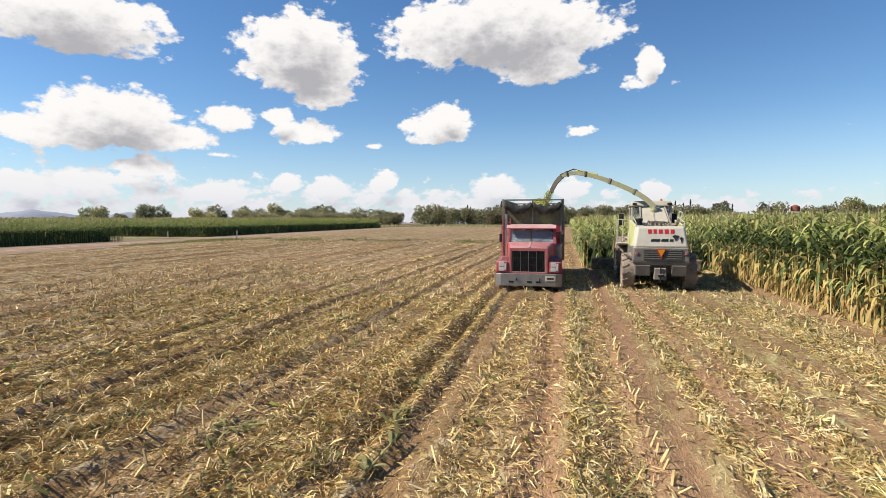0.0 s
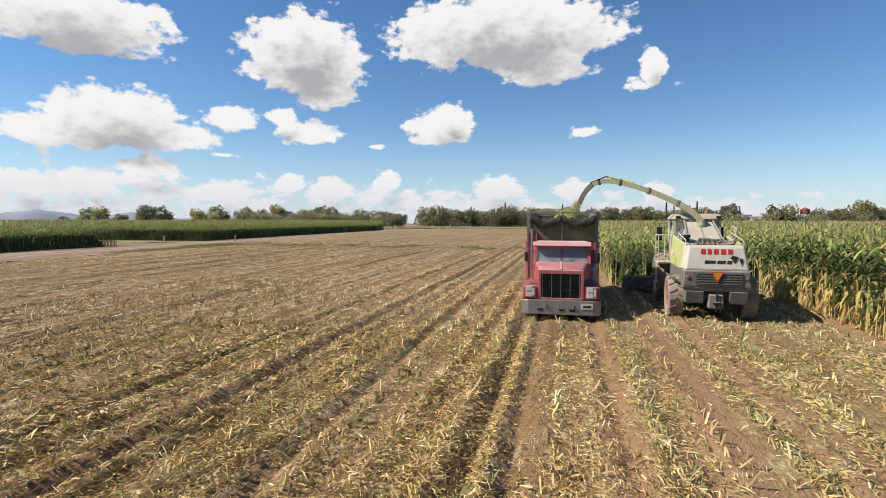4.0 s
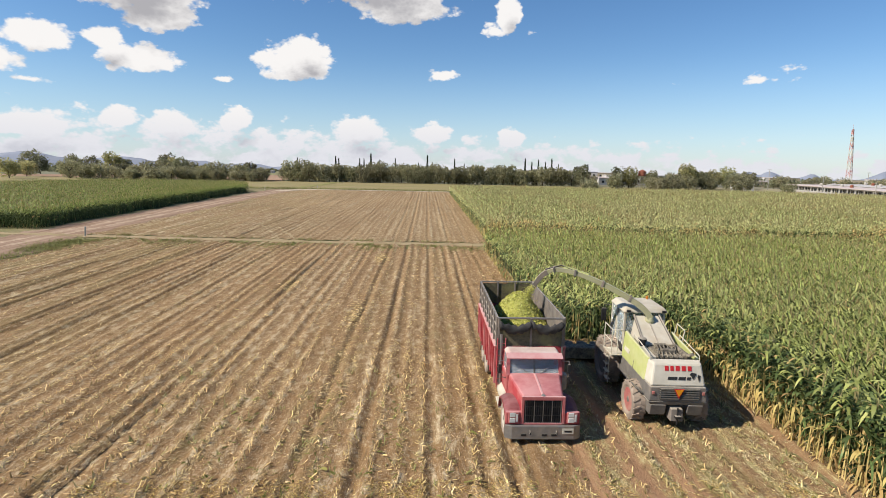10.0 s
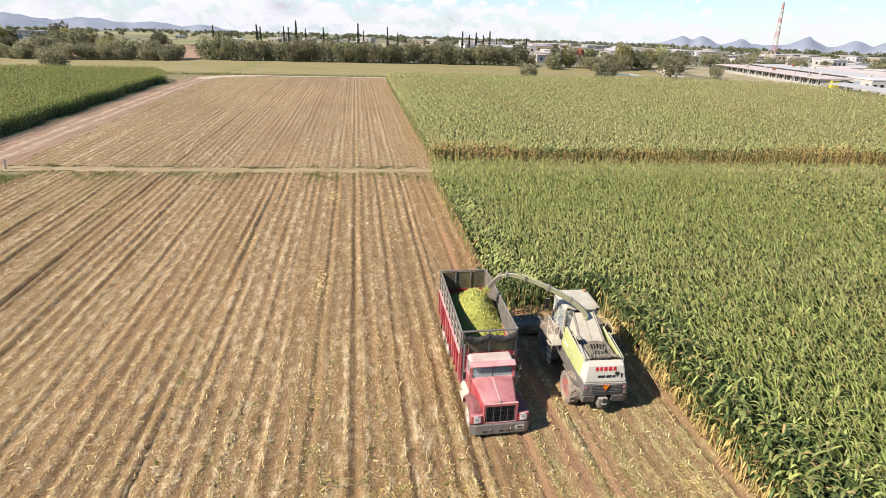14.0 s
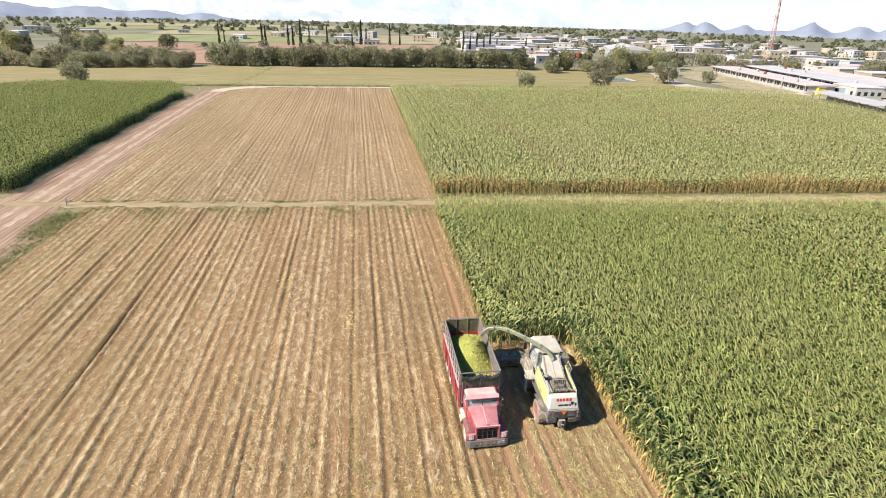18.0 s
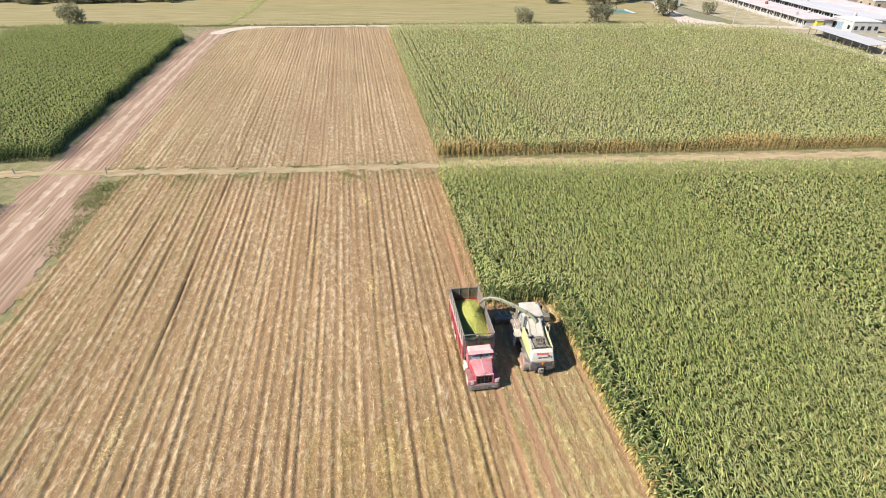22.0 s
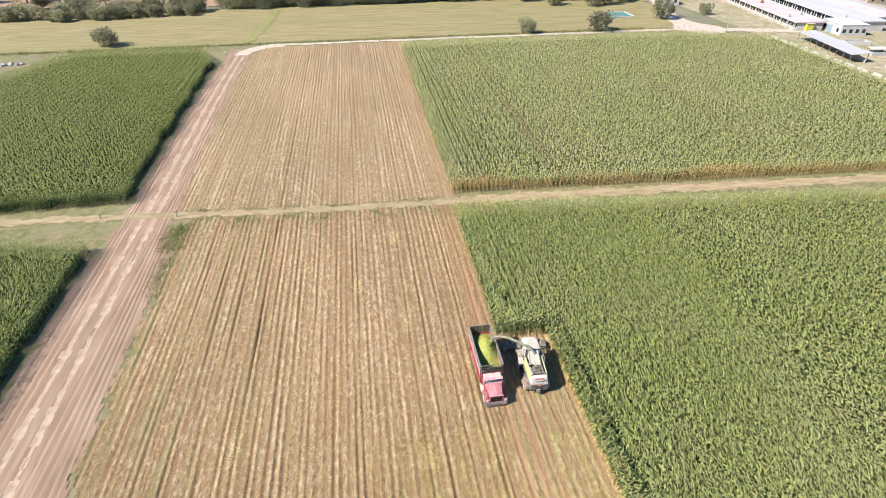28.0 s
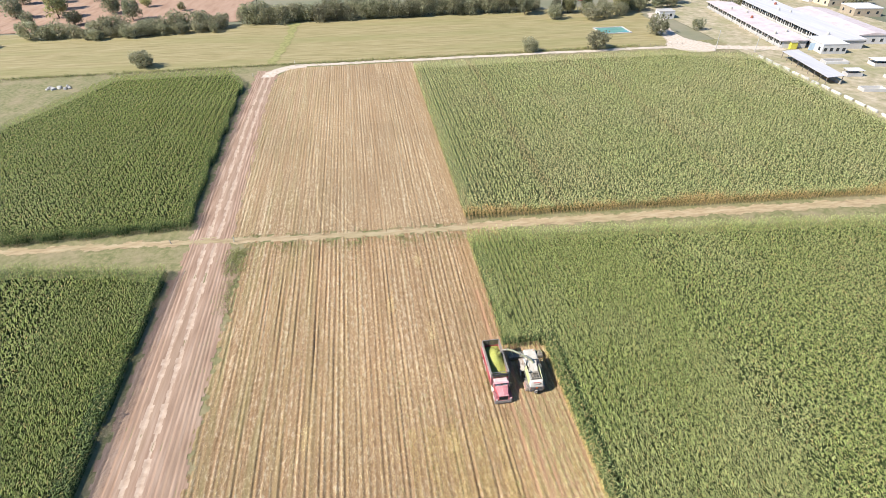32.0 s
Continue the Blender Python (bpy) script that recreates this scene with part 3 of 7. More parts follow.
def mesh_np(name, verts, tris, mats, index=None, smooth=False):
    """A mesh from arrays of corners and triangles (or quads)."""
    verts, tris = np.asarray(verts, np.float32), np.asarray(tris, np.int32)
    me = bpy.data.meshes.new(name)
    k = tris.shape[1]
    me.vertices.add(len(verts))
    me.vertices.foreach_set("co", verts.ravel())
    me.loops.add(tris.size)
    me.loops.foreach_set("vertex_index", tris.ravel())
    me.polygons.add(len(tris))
    me.polygons.foreach_set("loop_start", np.arange(0, tris.size, k, dtype=np.int32))
    for m in mats:
        me.materials.append(m)
    if index is not None:
        me.polygons.foreach_set("material_index", np.asarray(index, np.int32))
    me.polygons.foreach_set("use_smooth", np.full(len(tris), smooth))
    me.update(calc_edges=True)
    return me


def thing(name, label, category, group="", kind="", at=None):
    """An empty at a thing's base, to carry its parts."""
    ob = tagged(new(name), label, category, group, kind)
    if at is not None:
        ob.matrix_world = at
    return ob


def part(name, bm, mat, parent, label="", smooth=False):
    """Links a bmesh as one mesh object under a thing or a part."""
    me = bpy.data.meshes.new(name)
    bmesh.ops.recalc_face_normals(bm, faces=bm.faces)
    for f in bm.faces:
        f.smooth = smooth
    bm.to_mesh(me)
    bm.free()
    me.materials.append(mat)
    ob = new(name, me)
    ob.parent = parent
    if label:
        ob["label"] = label
    return ob


def tied(name, me, parent, label="", kind=""):
    ob = new(name, me)
    ob.parent = parent
    return tagged(ob, label, kind=kind)


def box(bm, x0, x1, y0, y1, z0, z1, bevel=0.0, taper=None):
    """A box; taper=(ax, ay) draws the top in on each side."""
    ax, ay = taper or (0, 0)
    low = [(x0, y0, z0), (x1, y0, z0), (x1, y1, z0), (x0, y1, z0)]
    top = [(x0 + ax, y0 + ay, z1), (x1 - ax, y0 + ay, z1), (x1 - ax, y1 - ay, z1), (x0 + ax, y1 - ay, z1)]
    return hexa(bm, low, top, bevel)


def hexa(bm, low, top, bevel=0.0):
    """A block between two four-cornered faces, with its edges rounded."""
    v = [bm.verts.new(p) for p in (*low, *top)]
    fs = [bm.faces.new([v[i] for i in f]) for f in ((3, 2, 1, 0), (4, 5, 6, 7), (0, 1, 5, 4), (1, 2, 6, 5), (2, 3, 7, 6), (3, 0, 4, 7))]
    if bevel:
        edges = {e for f in fs for e in f.edges}
        bmesh.ops.bevel(bm, geom=list(edges), offset=bevel, segments=2, affect="EDGES", profile=0.5)
    return bm


def rod(bm, a, b, r, r2=None, seg=8):
    """A round bar from a to b."""
    a, b = Vector(a), Vector(b)
    m = Matrix.Translation((a + b) / 2) @ (b - a).to_track_quat("Z", "Y").to_matrix().to_4x4()
    bmesh.ops.create_cone(bm, cap_ends=True, segments=seg, radius1=r, radius2=r if r2 is None else r2, depth=(b - a).length, matrix=m)
    return bm


def pipe(bm, points, r, seg=6):
    for a, b in zip(points, points[1:]):
        rod(bm, a, b, r, seg=seg)
    return bm


def turned(bm, profile, centre, axis="X", seg=32):
    """A turned body: profile of (along, radius) round an axis through the centre."""
    rings = []
    for along, r in profile:
        ring = []
        for k in range(seg):
            c, s = r * math.cos(2 * math.pi * k / seg), r * math.sin(2 * math.pi * k / seg)
            p = (along, c, s) if axis == "X" else (c, s, along)
            ring.append(bm.verts.new(Vector(centre) + Vector(p)))
        rings.append(ring)
    for p, q in zip(rings, rings[1:]):
        for k in range(seg):
            bm.faces.new((p[k], p[(k + 1) % seg], q[(k + 1) % seg], q[k]))
    bm.faces.new(rings[0])
    bm.faces.new(rings[-1][::-1])
    return bm


def plate(bm, corners, thick, axis):
    """A flat outline given by corners, with thickness along an axis vector."""
    a = [bm.verts.new(Vector(p)) for p in corners]
    b = [bm.verts.new(Vector(p) + Vector(axis) * thick) for p in corners]
    bm.faces.new(a)
    bm.faces.new(b[::-1])
    for k in range(len(a)):
        bm.faces.new((a[k], b[k], b[(k + 1) % len(a)], a[(k + 1) % len(a)]))
    return bm


def B():
    return bmesh.new()


def fbm(x, y, seed=0.0):
    """Cheap smooth noise for arrays: a sum of turned waves."""
    out = np.zeros(np.broadcast(x, y).shape)
    r = np.random.default_rng(int(seed * 10) + 3)
    for k in range(10):
        a, f = r.uniform(0, 6.28), 0.6 * 1.45 ** k
        out += np.sin((np.cos(a) * x + np.sin(a) * y) * f + r.uniform(0, 6.28)) * 0.6 / (1 + 0.45 * k)
    return out / 2.2


def sheet(name, xs, ys, height, mat, label, category="", kind="structure", inside=None):
    """A sheet over a grid of xs and ys, lying at height(x, y); inside(x, y) cuts its outline."""
    X, Y = np.meshgrid(xs, ys)
    Z = height(X, Y)
    V = np.stack([X, Y, Z], -1).reshape(-1, 3)
    n, m = len(xs), len(ys)
    i = np.arange((m - 1) * n).reshape(m - 1, n)[:, :-1].ravel()
    F = np.stack([i, i + 1, i + n + 1, i + n], 1)
    if inside is not None:
        c = V[F].mean(1)
        F = F[inside(c[:, 0], c[:, 1])]
    return tagged(new(name, mesh_np(name, V, F, [mat], smooth=True)), label, category, kind=kind)


def stepped(a, b, fine0, fine1, step, grow=1.25):
    """Grid lines that are even between fine0 and fine1 and widen outwards to a and b."""
    mid = list(np.arange(fine0, fine1 + step / 2, step))
    left, right, d = [], [], step
    x = fine0
    while x > a:
        d *= grow
        x = max(a, x - d)
        left.append(x)
    x, d = mid[-1], step
    while x < b:
        d *= grow
        x = min(b, x + d)
        right.append(x)
    return np.array(left[::-1] + mid + right)


# ================= the ground =================
def cross_y(x):
    """Middle of the farm track that crosses the field."""
    return 49.6 - 0.058 * np.asarray(x, float) - 0.9 * np.exp(-((np.asarray(x, float) + 20) / 25.0) ** 2)


def lumps(x, y, amp):
    return amp * fbm(x * 0.9, y * 0.9, 0.4)


sheet("ground", stepped(-4600, 4600, -160, 190, 10.0, 1.18), stepped(-4600, 4600, -80, 320, 10.0, 1.18),
      lambda x, y: ground_z(x, y) - 0.12, M["plain"], "flat farming plain of dry grass and scrub", "ground")
sheet("verge", np.arange(-150, 132, 1.2), np.arange(-60, 168, 1.2), lambda x, y: 0.035 + lumps(x, y, 0.02), M["verge"],
      "dry grass and weeds between the fields and tracks", "grass",
      inside=lambda x, y: ~((x > -38.0) & (x < 7.5) & (y < cross_y(x) - 3.2)) & ~((x > -36.0) & (x < 2.2) & (y > cross_y(x) + 3.0) & (y < 156.5)))

RUTS = [(-1.02, 0.13), (-0.62, 0.11), (-3.5, 0.11), (-5.7, 0.11), (-6.75, 0.05), (-7.5, 0.14), (-9.8, 0.07), (-13.5, 0.10), (-16.2, 0.08), (-18.8, 0.10), (-22.4, 0.09), (-25.5, 0.10), (-29.5, 0.10), (-33.4, 0.12), (-36.6, 0.10), (0.95, 0.08), (3.9, 0.05), (6.1, 0.05)]


def stubble_z(x, y):
    w = 0.10 * np.sin(y * 0.13) + 0.05 * np.sin(y * 0.41 + 1)
    phase = 2 * np.pi * (x + 0.02 * np.sin(y * 0.3)) / ROW
    strength = 0.2 + 0.95 * np.mod(np.sin(np.floor((x + 60) / ROW) * 12.9898) * 437.58, 1.0) ** 1.3
    z = 0.10 + 0.068 * (1 + 0.5 * np.clip((-9 - x) / 10, 0, 1)) * np.where(y > 51, 0.6, 1.0) * strength * (0.65 + 0.5 * np.sin(y * 0.21 + np.floor((x + 60) / ROW) * 1.9)) * np.cos(phase) + 0.038 * fbm(x * 2.6, y * 1.6, 0.2) + 0.026 * fbm(x * 7.0, y * 6.0, 0.7)
    for rx, d in RUTS:
        z = z - d * 0.8 * np.exp(-((x + w * 0.5 - rx) / 0.115) ** 2) + d * 0.35 * np.exp(-((np.abs(x + w * 0.5 - rx) - 0.32) / 0.12) ** 2)
    return z


sheet("fresh_swath", np.arange(0.8, 8.95, 0.1), np.concatenate([np.arange(-60, -16, 1.6), np.arange(-16, 22, 0.25), np.arange(22, 53, 0.7)]), stubble_z, M["swath"],
      "freshly cut swath of yellow straw over reddish soil", "field",
      inside=lambda x, y: (y < cross_y(x) - 1.15 + 0.5 * np.sin(x * 0.8) * np.sin(x * 2.3)) & (x < 8.8) & (x >= 1.15) & (y < CUT_Y + 2))
sheet("stubble_field", np.arange(-40.2, 8.95, 0.125), np.concatenate([np.arange(-60, -16, 1.6), np.arange(-16, 22, 0.32), np.arange(22, 53, 0.7)]), stubble_z, M["stubble"],
      "harvested corn stubble in straight rows, straw over brown soil", "field",
      inside=lambda x, y: (y < cross_y(x) - 1.15 + 0.5 * np.sin(x * 0.8) * np.sin(x * 2.3)) & (x > -39.6 + 0.5 * np.sin(y * 0.7) + 0.4 * np.sin(y * 2.9)) & ((x < 1.15) | (y > CUT_Y + 1.5)))
sheet("stubble_field", np.arange(-46.0, 3.6, 0.19), np.arange(49, 160, 0.9), stubble_z, M["stubblefar"],
      "far part of the harvested stubble, beyond the crossing track", "field",
      inside=lambda x, y: (y > cross_y(x) + 1.1 + 0.3 * np.sin(x * 2.1)) & (x > -42.6 - 1.6 * np.clip((y - 58) / 50, 0, 1) + 0.4 * np.sin(y * 0.7) + 4.5 * np.clip((y - 138) / 22, 0, 1) ** 2) & (y < 158.6 - 0.01 * x))


def road_mid(y):
    """The dirt road along the left of the field, which bends to the right at its far end."""
    return -45.6 - 0.6 * np.sin(y * 0.025) - 1.4 * np.clip((y - 60) / 60, 0, 1)


def road_z(x, y):
    off = x - road_mid(y)
    z = 0.085 + 0.016 * fbm(x * 2, y * 1.2, 0.9)
    for s in (-0.95, 0.95):
        z = z - 0.05 * np.exp(-((off - s) / 0.35) ** 2)
    for s in (2.2, 2.9, 3.5, 4.2, 4.9, -2.5, -3.2, -4.0):
        z = z - 0.045 * np.exp(-((off - s + 0.3 * np.sin(y * 0.06 + s)) / 0.14) ** 2) + 0.03 * np.exp(-((off - s - 0.3 + 0.3 * np.sin(y * 0.06 + s)) / 0.12) ** 2)
    return z


sheet("dirt_road", np.arange(-52.5, -37.0, 0.13), np.arange(-60, 158, 0.8), road_z, M["road"], "rutted reddish dirt road beside the stubble field", "road",
      inside=lambda x, y: (x > road_mid(y) - np.where(y < 41, 4.9, 4.2) + 0.3 * np.sin(y * 0.9) + 0.25 * np.sin(y * 2.3)) & (x < road_mid(y) + np.where(y < 44, 6.0, np.where(y < 110, 3.8, 3.2)) + 0.3 * np.sin(y * 0.8 + 1) + 0.2 * np.sin(y * 2.7)))
sheet("dirt_road_bend", np.arange(-52, 112, 0.6), np.arange(150, 168, 0.35), lambda x, y: 0.10 + 0.015 * fbm(x * 2, y * 2, 0.5), M["paletrack"], "pale dirt track along the far end of the field", "road",
      inside=lambda x, y: np.where(x < -34, np.abs(np.hypot(x + 34, y - 148.5) - 12.6) < 2.2, np.abs(y - 161.1 + 0.012 * x + 0.3 * np.sin(x * 0.2)) < 1.25 + 0.2 * np.sin(x * 1.1)) & ((x > -34) | (y > 150)))
sheet("crossing_track", np.arange(-100, 112, 0.5), np.arange(40, 60, 0.25), lambda x, y: 0.10 + 0.02 * fbm(x * 1.6, y * 2, 0.3) - 0.03 * np.exp(-((np.abs(y - cross_y(x)) - 0.8) / 0.3) ** 2), M["track"],
      "worn farm track crossing between the corn plots", "road",
      inside=lambda x, y: np.abs(y - cross_y(x) - 0.2 * np.sin(x * 0.5)) < np.where(x > 3.0, 1.35, 0.95) + 0.25 * np.sin(x * 0.9) + 0.2 * np.sin(x * 2.7))
sheet("mown_field", np.arange(-180, 128, 2.0), np.arange(163, 236, 1.5), lambda x, y: 0.06 + 0.03 * fbm(x * 0.5, y * 0.8, 0.2) + ground_z(x, y), M["mown"], "mown yellow-green hay meadow behind the corn", "field",
      inside=lambda x, y: (y > 163.6 - 0.012 * x) & (y < 231 + 0.02 * x) & (x < 112 + 0.1 * (y - 163)))
sheet("meadow_ditch", np.arange(-62, -30, 0.3), np.arange(163, 233, 0.5), lambda x, y: 0.13 + 0.04 * fbm(x, y, 0.2) + ground_z(x, y), M["ditch"], "strip of greener grass across the meadow", "grass",
      inside=lambda x, y: (np.abs(x + 47.5 - 4.5 * np.sin((y - 163) * 0.03)) < 1.6 + 0.5 * np.sin(y * 0.6) + 1.6 * np.clip((y - 215) / 15, 0, 1)) & (y > 165) & (y < 230))
sheet("road_wheel_track", np.arange(-50, -42, 0.15), np.arange(-60, 157, 1.2), lambda x, y: road_z(x, y) + 0.012, M["roadtrack"], "pale worn wheel tracks on the dirt road", "road",
      inside=lambda x, y: (np.abs(np.abs(x - road_mid(y)) - 0.95) < 0.33 + 0.14 * np.sin(y * 0.7) + 0.1 * np.sin(y * 2.3 + x)))
sheet("bare_field", np.arange(-260, -64, 4.0), np.arange(226, 330, 4.0), lambda x, y: 0.12 + ground_z(x, y), M["ploughed"], "bare reddish-brown field beyond the hedge", "field",
      inside=lambda x, y: (y > 234 + 0.02 * x) & (y < 312 + 0.12 * x + 24) & (x < -66))
M["greenfield"] = material("green_far_field", [(0.156, 0.1716, 0.0663), (0.2184, 0.2223, 0.0936), (0.2652, 0.2496, 0.117)], 0.05, (1, 0.2, 1), 0.95, bump=0.0, detail=7.0)
M["palefield"] = material("pale_far_field", [(0.234, 0.2028, 0.1092), (0.3042, 0.2574, 0.1482), (0.351, 0.2964, 0.1794)], 0.05, (0.2, 1, 1), 0.95, bump=0.0, detail=7.0)


def far_field(label, mat, low_y, high_y, left_x, right_x, slant, lift):
    """A field on the far plain; slant leans its sides with distance."""
    sheet("far_field", np.arange(left_x - 260, right_x + 260, 9.0), np.arange(low_y, high_y, 9.0), lambda x, y: lift + ground_z(x, y), M[mat], label, "field",
          inside=lambda x, y: (x - slant * (y - low_y) > left_x) & (x - slant * (y - low_y) < right_x) & (y > low_y + 3 + 0.06 * x * 0.2))


far_field("reddish ploughed field beyond the meadow's hedge", "ploughed", 330, 420, -168, -96, -0.25, 0.10)
far_field("green pasture between far groves", "greenfield", 432, 600, -210, -20, -0.2, 0.14)
far_field("pale dry field on the far plain", "palefield", 610, 800, -220, -30, -0.15, 0.2)
far_field("brownish fallow beside the village", "ploughed", 350, 440, -80, 52, 0.05, 0.10)
far_field("pale stubble beyond the village edge", "palefield", 450, 700, -10, 110, 0.1, 0.16)
far_field("long green field toward the hills", "greenfield", 820, 1100, -420, -60, -0.2, 0.3)
far_field("long pale field toward the hills", "palefield", 1120, 1500, -560, 40, -0.1, 0.4)
sheet("yard", np.arange(104, 215, 1.5), np.arange(70, 250, 1.5), lambda x, y: 0.05 + 0.02 * fbm(x * 0.5, y * 0.5, 0.6) + ground_z(x, y), M["yardsoil"], "dusty yard with patchy grass round the long buildings", "ground",
      inside=lambda x, y: (x > 126 - 0.0 * y) & (y > 70))
sheet("yard_drive", np.arange(100, 150, 0.8), np.arange(140, 215, 0.8), lambda x, y: 0.11 + ground_z(x, y) + 0.0 * x, M["paletrack"], "pale dirt drive leading into the yard", "road",
      inside=lambda x, y: (np.abs(x - 112 - 0.16 * (y - 160) + 3.2 * np.sin((y - 160) * 0.08)) < 3.6 + 5.5 * np.exp(-((y - 160) / 7.0) ** 2)) & (y > 151) | ((np.abs(y - 157.0 + 0.25 * (x - 118)) < 2.6) & (x > 110) & (x < 144)))

def trail_off(x, y):
    """Distance from the two trails that trucks left across the far stubble."""
    a = np.abs(x + 26.2 + 0.085 * (y - 54) + 0.5 * np.sin(y * 0.12))
    b = np.abs(x + 20.3 + 0.44 * (y - 53))
    return np.minimum(np.where((y > 51.5) & (y < 94), np.abs(a - 0.9), 99), np.where((y > 51.5) & (y < 67), np.abs(b - 0.9), 99))


sheet("truck_trail", np.arange(-34, -14, 0.2), np.arange(51, 95, 0.4), lambda x, y: stubble_z(x, y) + 0.014, M["trail"], "pale flattened trail of truck tyres over the stubble", "trail",
      inside=lambda x, y: trail_off(x, y) < 0.15 + 0.16 * np.sin(y * 1.3 + x) * np.sin(y * 0.37))

# ---- pond
pond = thing("pond", "small rectangular turquoise pond with a pale rim", "pond", at=pose(91.5, 187, float(ground_z(91.5, 187)) + 0.06))
part("water", box(B(), -6.2, 6.2, -4.6, 4.6, 0.0, 0.10), M["pool"], pond, "flat turquoise water")
for x0, x1, y0, y1 in ((-6.7, 6.7, 4.6, 5.1), (-6.7, 6.7, -5.1, -4.6), (-6.7, -6.2, -4.6, 4.6), (6.2, 6.7, -4.6, 4.6)):
    part("rim", box(B(), x0, x1, y0, y1, 0.0, 0.35, 0.03), M["slab"], pond)

# ---- hills on the horizon
def hill(name, az0, az1, far, peaks, seed, label):
    """A ridge seen between two azimuths; peaks are (azimuth, degrees above eye level, half width)."""
    az = np.linspace(az0, az1, 160)
    el = np.full_like(az, -2.2)
    for a, e, w in peaks:
        el = np.maximum(el, -1.5 + (e + 1.5) * np.exp(-np.abs((az - a) / w) ** 1.25))
    el = el + 0.06 * fbm(az * 2.0, az * 0 + seed, seed)
    rows = []
    for depth, share in ((0, 0.0), (120, 0.55), (260, 0.85), (420, 1.0), (900, 0.3)):
        d = far + depth
        z = 14 + far * np.tan(np.radians(-2.2 + (el + 2.2) * share)) + 6 * fbm(az * 9, az * 0 + depth, seed)
        rows.append(np.stack([d * np.sin(np.radians(az)), d * np.cos(np.radians(az)), z], -1))
    V = np.concatenate(rows)
    n = len(az)
    i = np.arange(4 * n).reshape(4, n)[:, :-1].ravel()
    F = np.stack([i, i + 1, i + n + 1, i + n], 1)
    tagged(new(name, mesh_np(name, V, F, [M["hill"]], smooth=True)), label, "hill", kind="structure")


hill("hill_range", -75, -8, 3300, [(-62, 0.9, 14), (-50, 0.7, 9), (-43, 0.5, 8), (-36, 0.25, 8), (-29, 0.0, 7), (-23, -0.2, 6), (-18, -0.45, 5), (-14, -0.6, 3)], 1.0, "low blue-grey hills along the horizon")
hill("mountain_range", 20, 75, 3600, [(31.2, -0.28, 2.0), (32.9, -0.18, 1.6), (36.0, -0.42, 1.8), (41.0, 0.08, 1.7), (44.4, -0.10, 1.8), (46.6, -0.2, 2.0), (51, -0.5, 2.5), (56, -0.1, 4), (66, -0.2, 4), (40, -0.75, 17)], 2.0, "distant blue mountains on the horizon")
# ================= corn =================
def leaf_strip(base, heading, length, width, rise, droop, cuts):
    """Arched leaves, many at once: arrays of bases, headings, sizes. Returns corners (n, 2*cuts+1, 3) and triangles of one leaf."""
    n = len(base)
    along = np.stack([np.cos(heading), np.sin(heading), np.zeros(n)], -1)
    side = np.stack([-np.sin(heading), np.cos(heading), np.zeros(n)], -1)
    pts = []
    for k in range(cuts):
        u = k / cuts
        mid = base + along * (length * u * (1 - 0.15 * u))[:, None]
        mid[:, 2] += length * (rise * u - droop * u * u)
        w = width * (0.5 + 1.0 * u * (1 - u) * 2 if k else 0.45)
        tilt = 0.35 * w
        a, b = mid + side * (w / 2)[:, None], mid - side * (w / 2)[:, None]
        a[:, 2] += tilt * 0.5
        b[:, 2] += tilt * 0.5
        pts += [a, b]
    tip = base + along * (length * 0.85)[:, None]
    tip[:, 2] += length * (rise - droop)
    pts.append(tip)
    tri = []
    for k in range(cuts - 1):
        a = 2 * k
        tri += [(a, a + 1, a + 3), (a, a + 3, a + 2)]
    tri.append((2 * cuts - 2, 2 * cuts - 1, 2 * cuts))
    return np.stack(pts, 1), np.array(tri)


class Heap:
    """Collects corners, triangles and material numbers."""

    def __init__(self):
        self.v, self.f, self.m, self.n = [], [], [], 0

    def add(self, pts, tri, mat):
        k, c = pts.shape[:2]
        self.v.append(pts.reshape(-1, 3))
        self.f.append((tri[None] + (self.n + c * np.arange(k))[:, None, None]).reshape(-1, 3))
        self.m.append(np.broadcast_to(np.asarray(mat).reshape(-1, 1), (k, len(tri))).ravel())
        self.n += k * c

    def mesh(self, name, mats):
        return mesh_np(name, np.concatenate(self.v), np.concatenate(self.f), mats, np.concatenate(self.m))


CORN_MATS = [M["leaf"], M["leafdry"], M["stalk"], M["tassel"], M["leafshade"]]
FAR_MATS = [M["leaffar"], M["leafrust"], M["stalk"], M["tassel"], M["leafshade"]]
# here the stalks take the shade-darkened green too
DARK_MATS = [M["leafdark"], M["leafdry"], M["leafshade"], M["tassel"], M["leafshade"]]


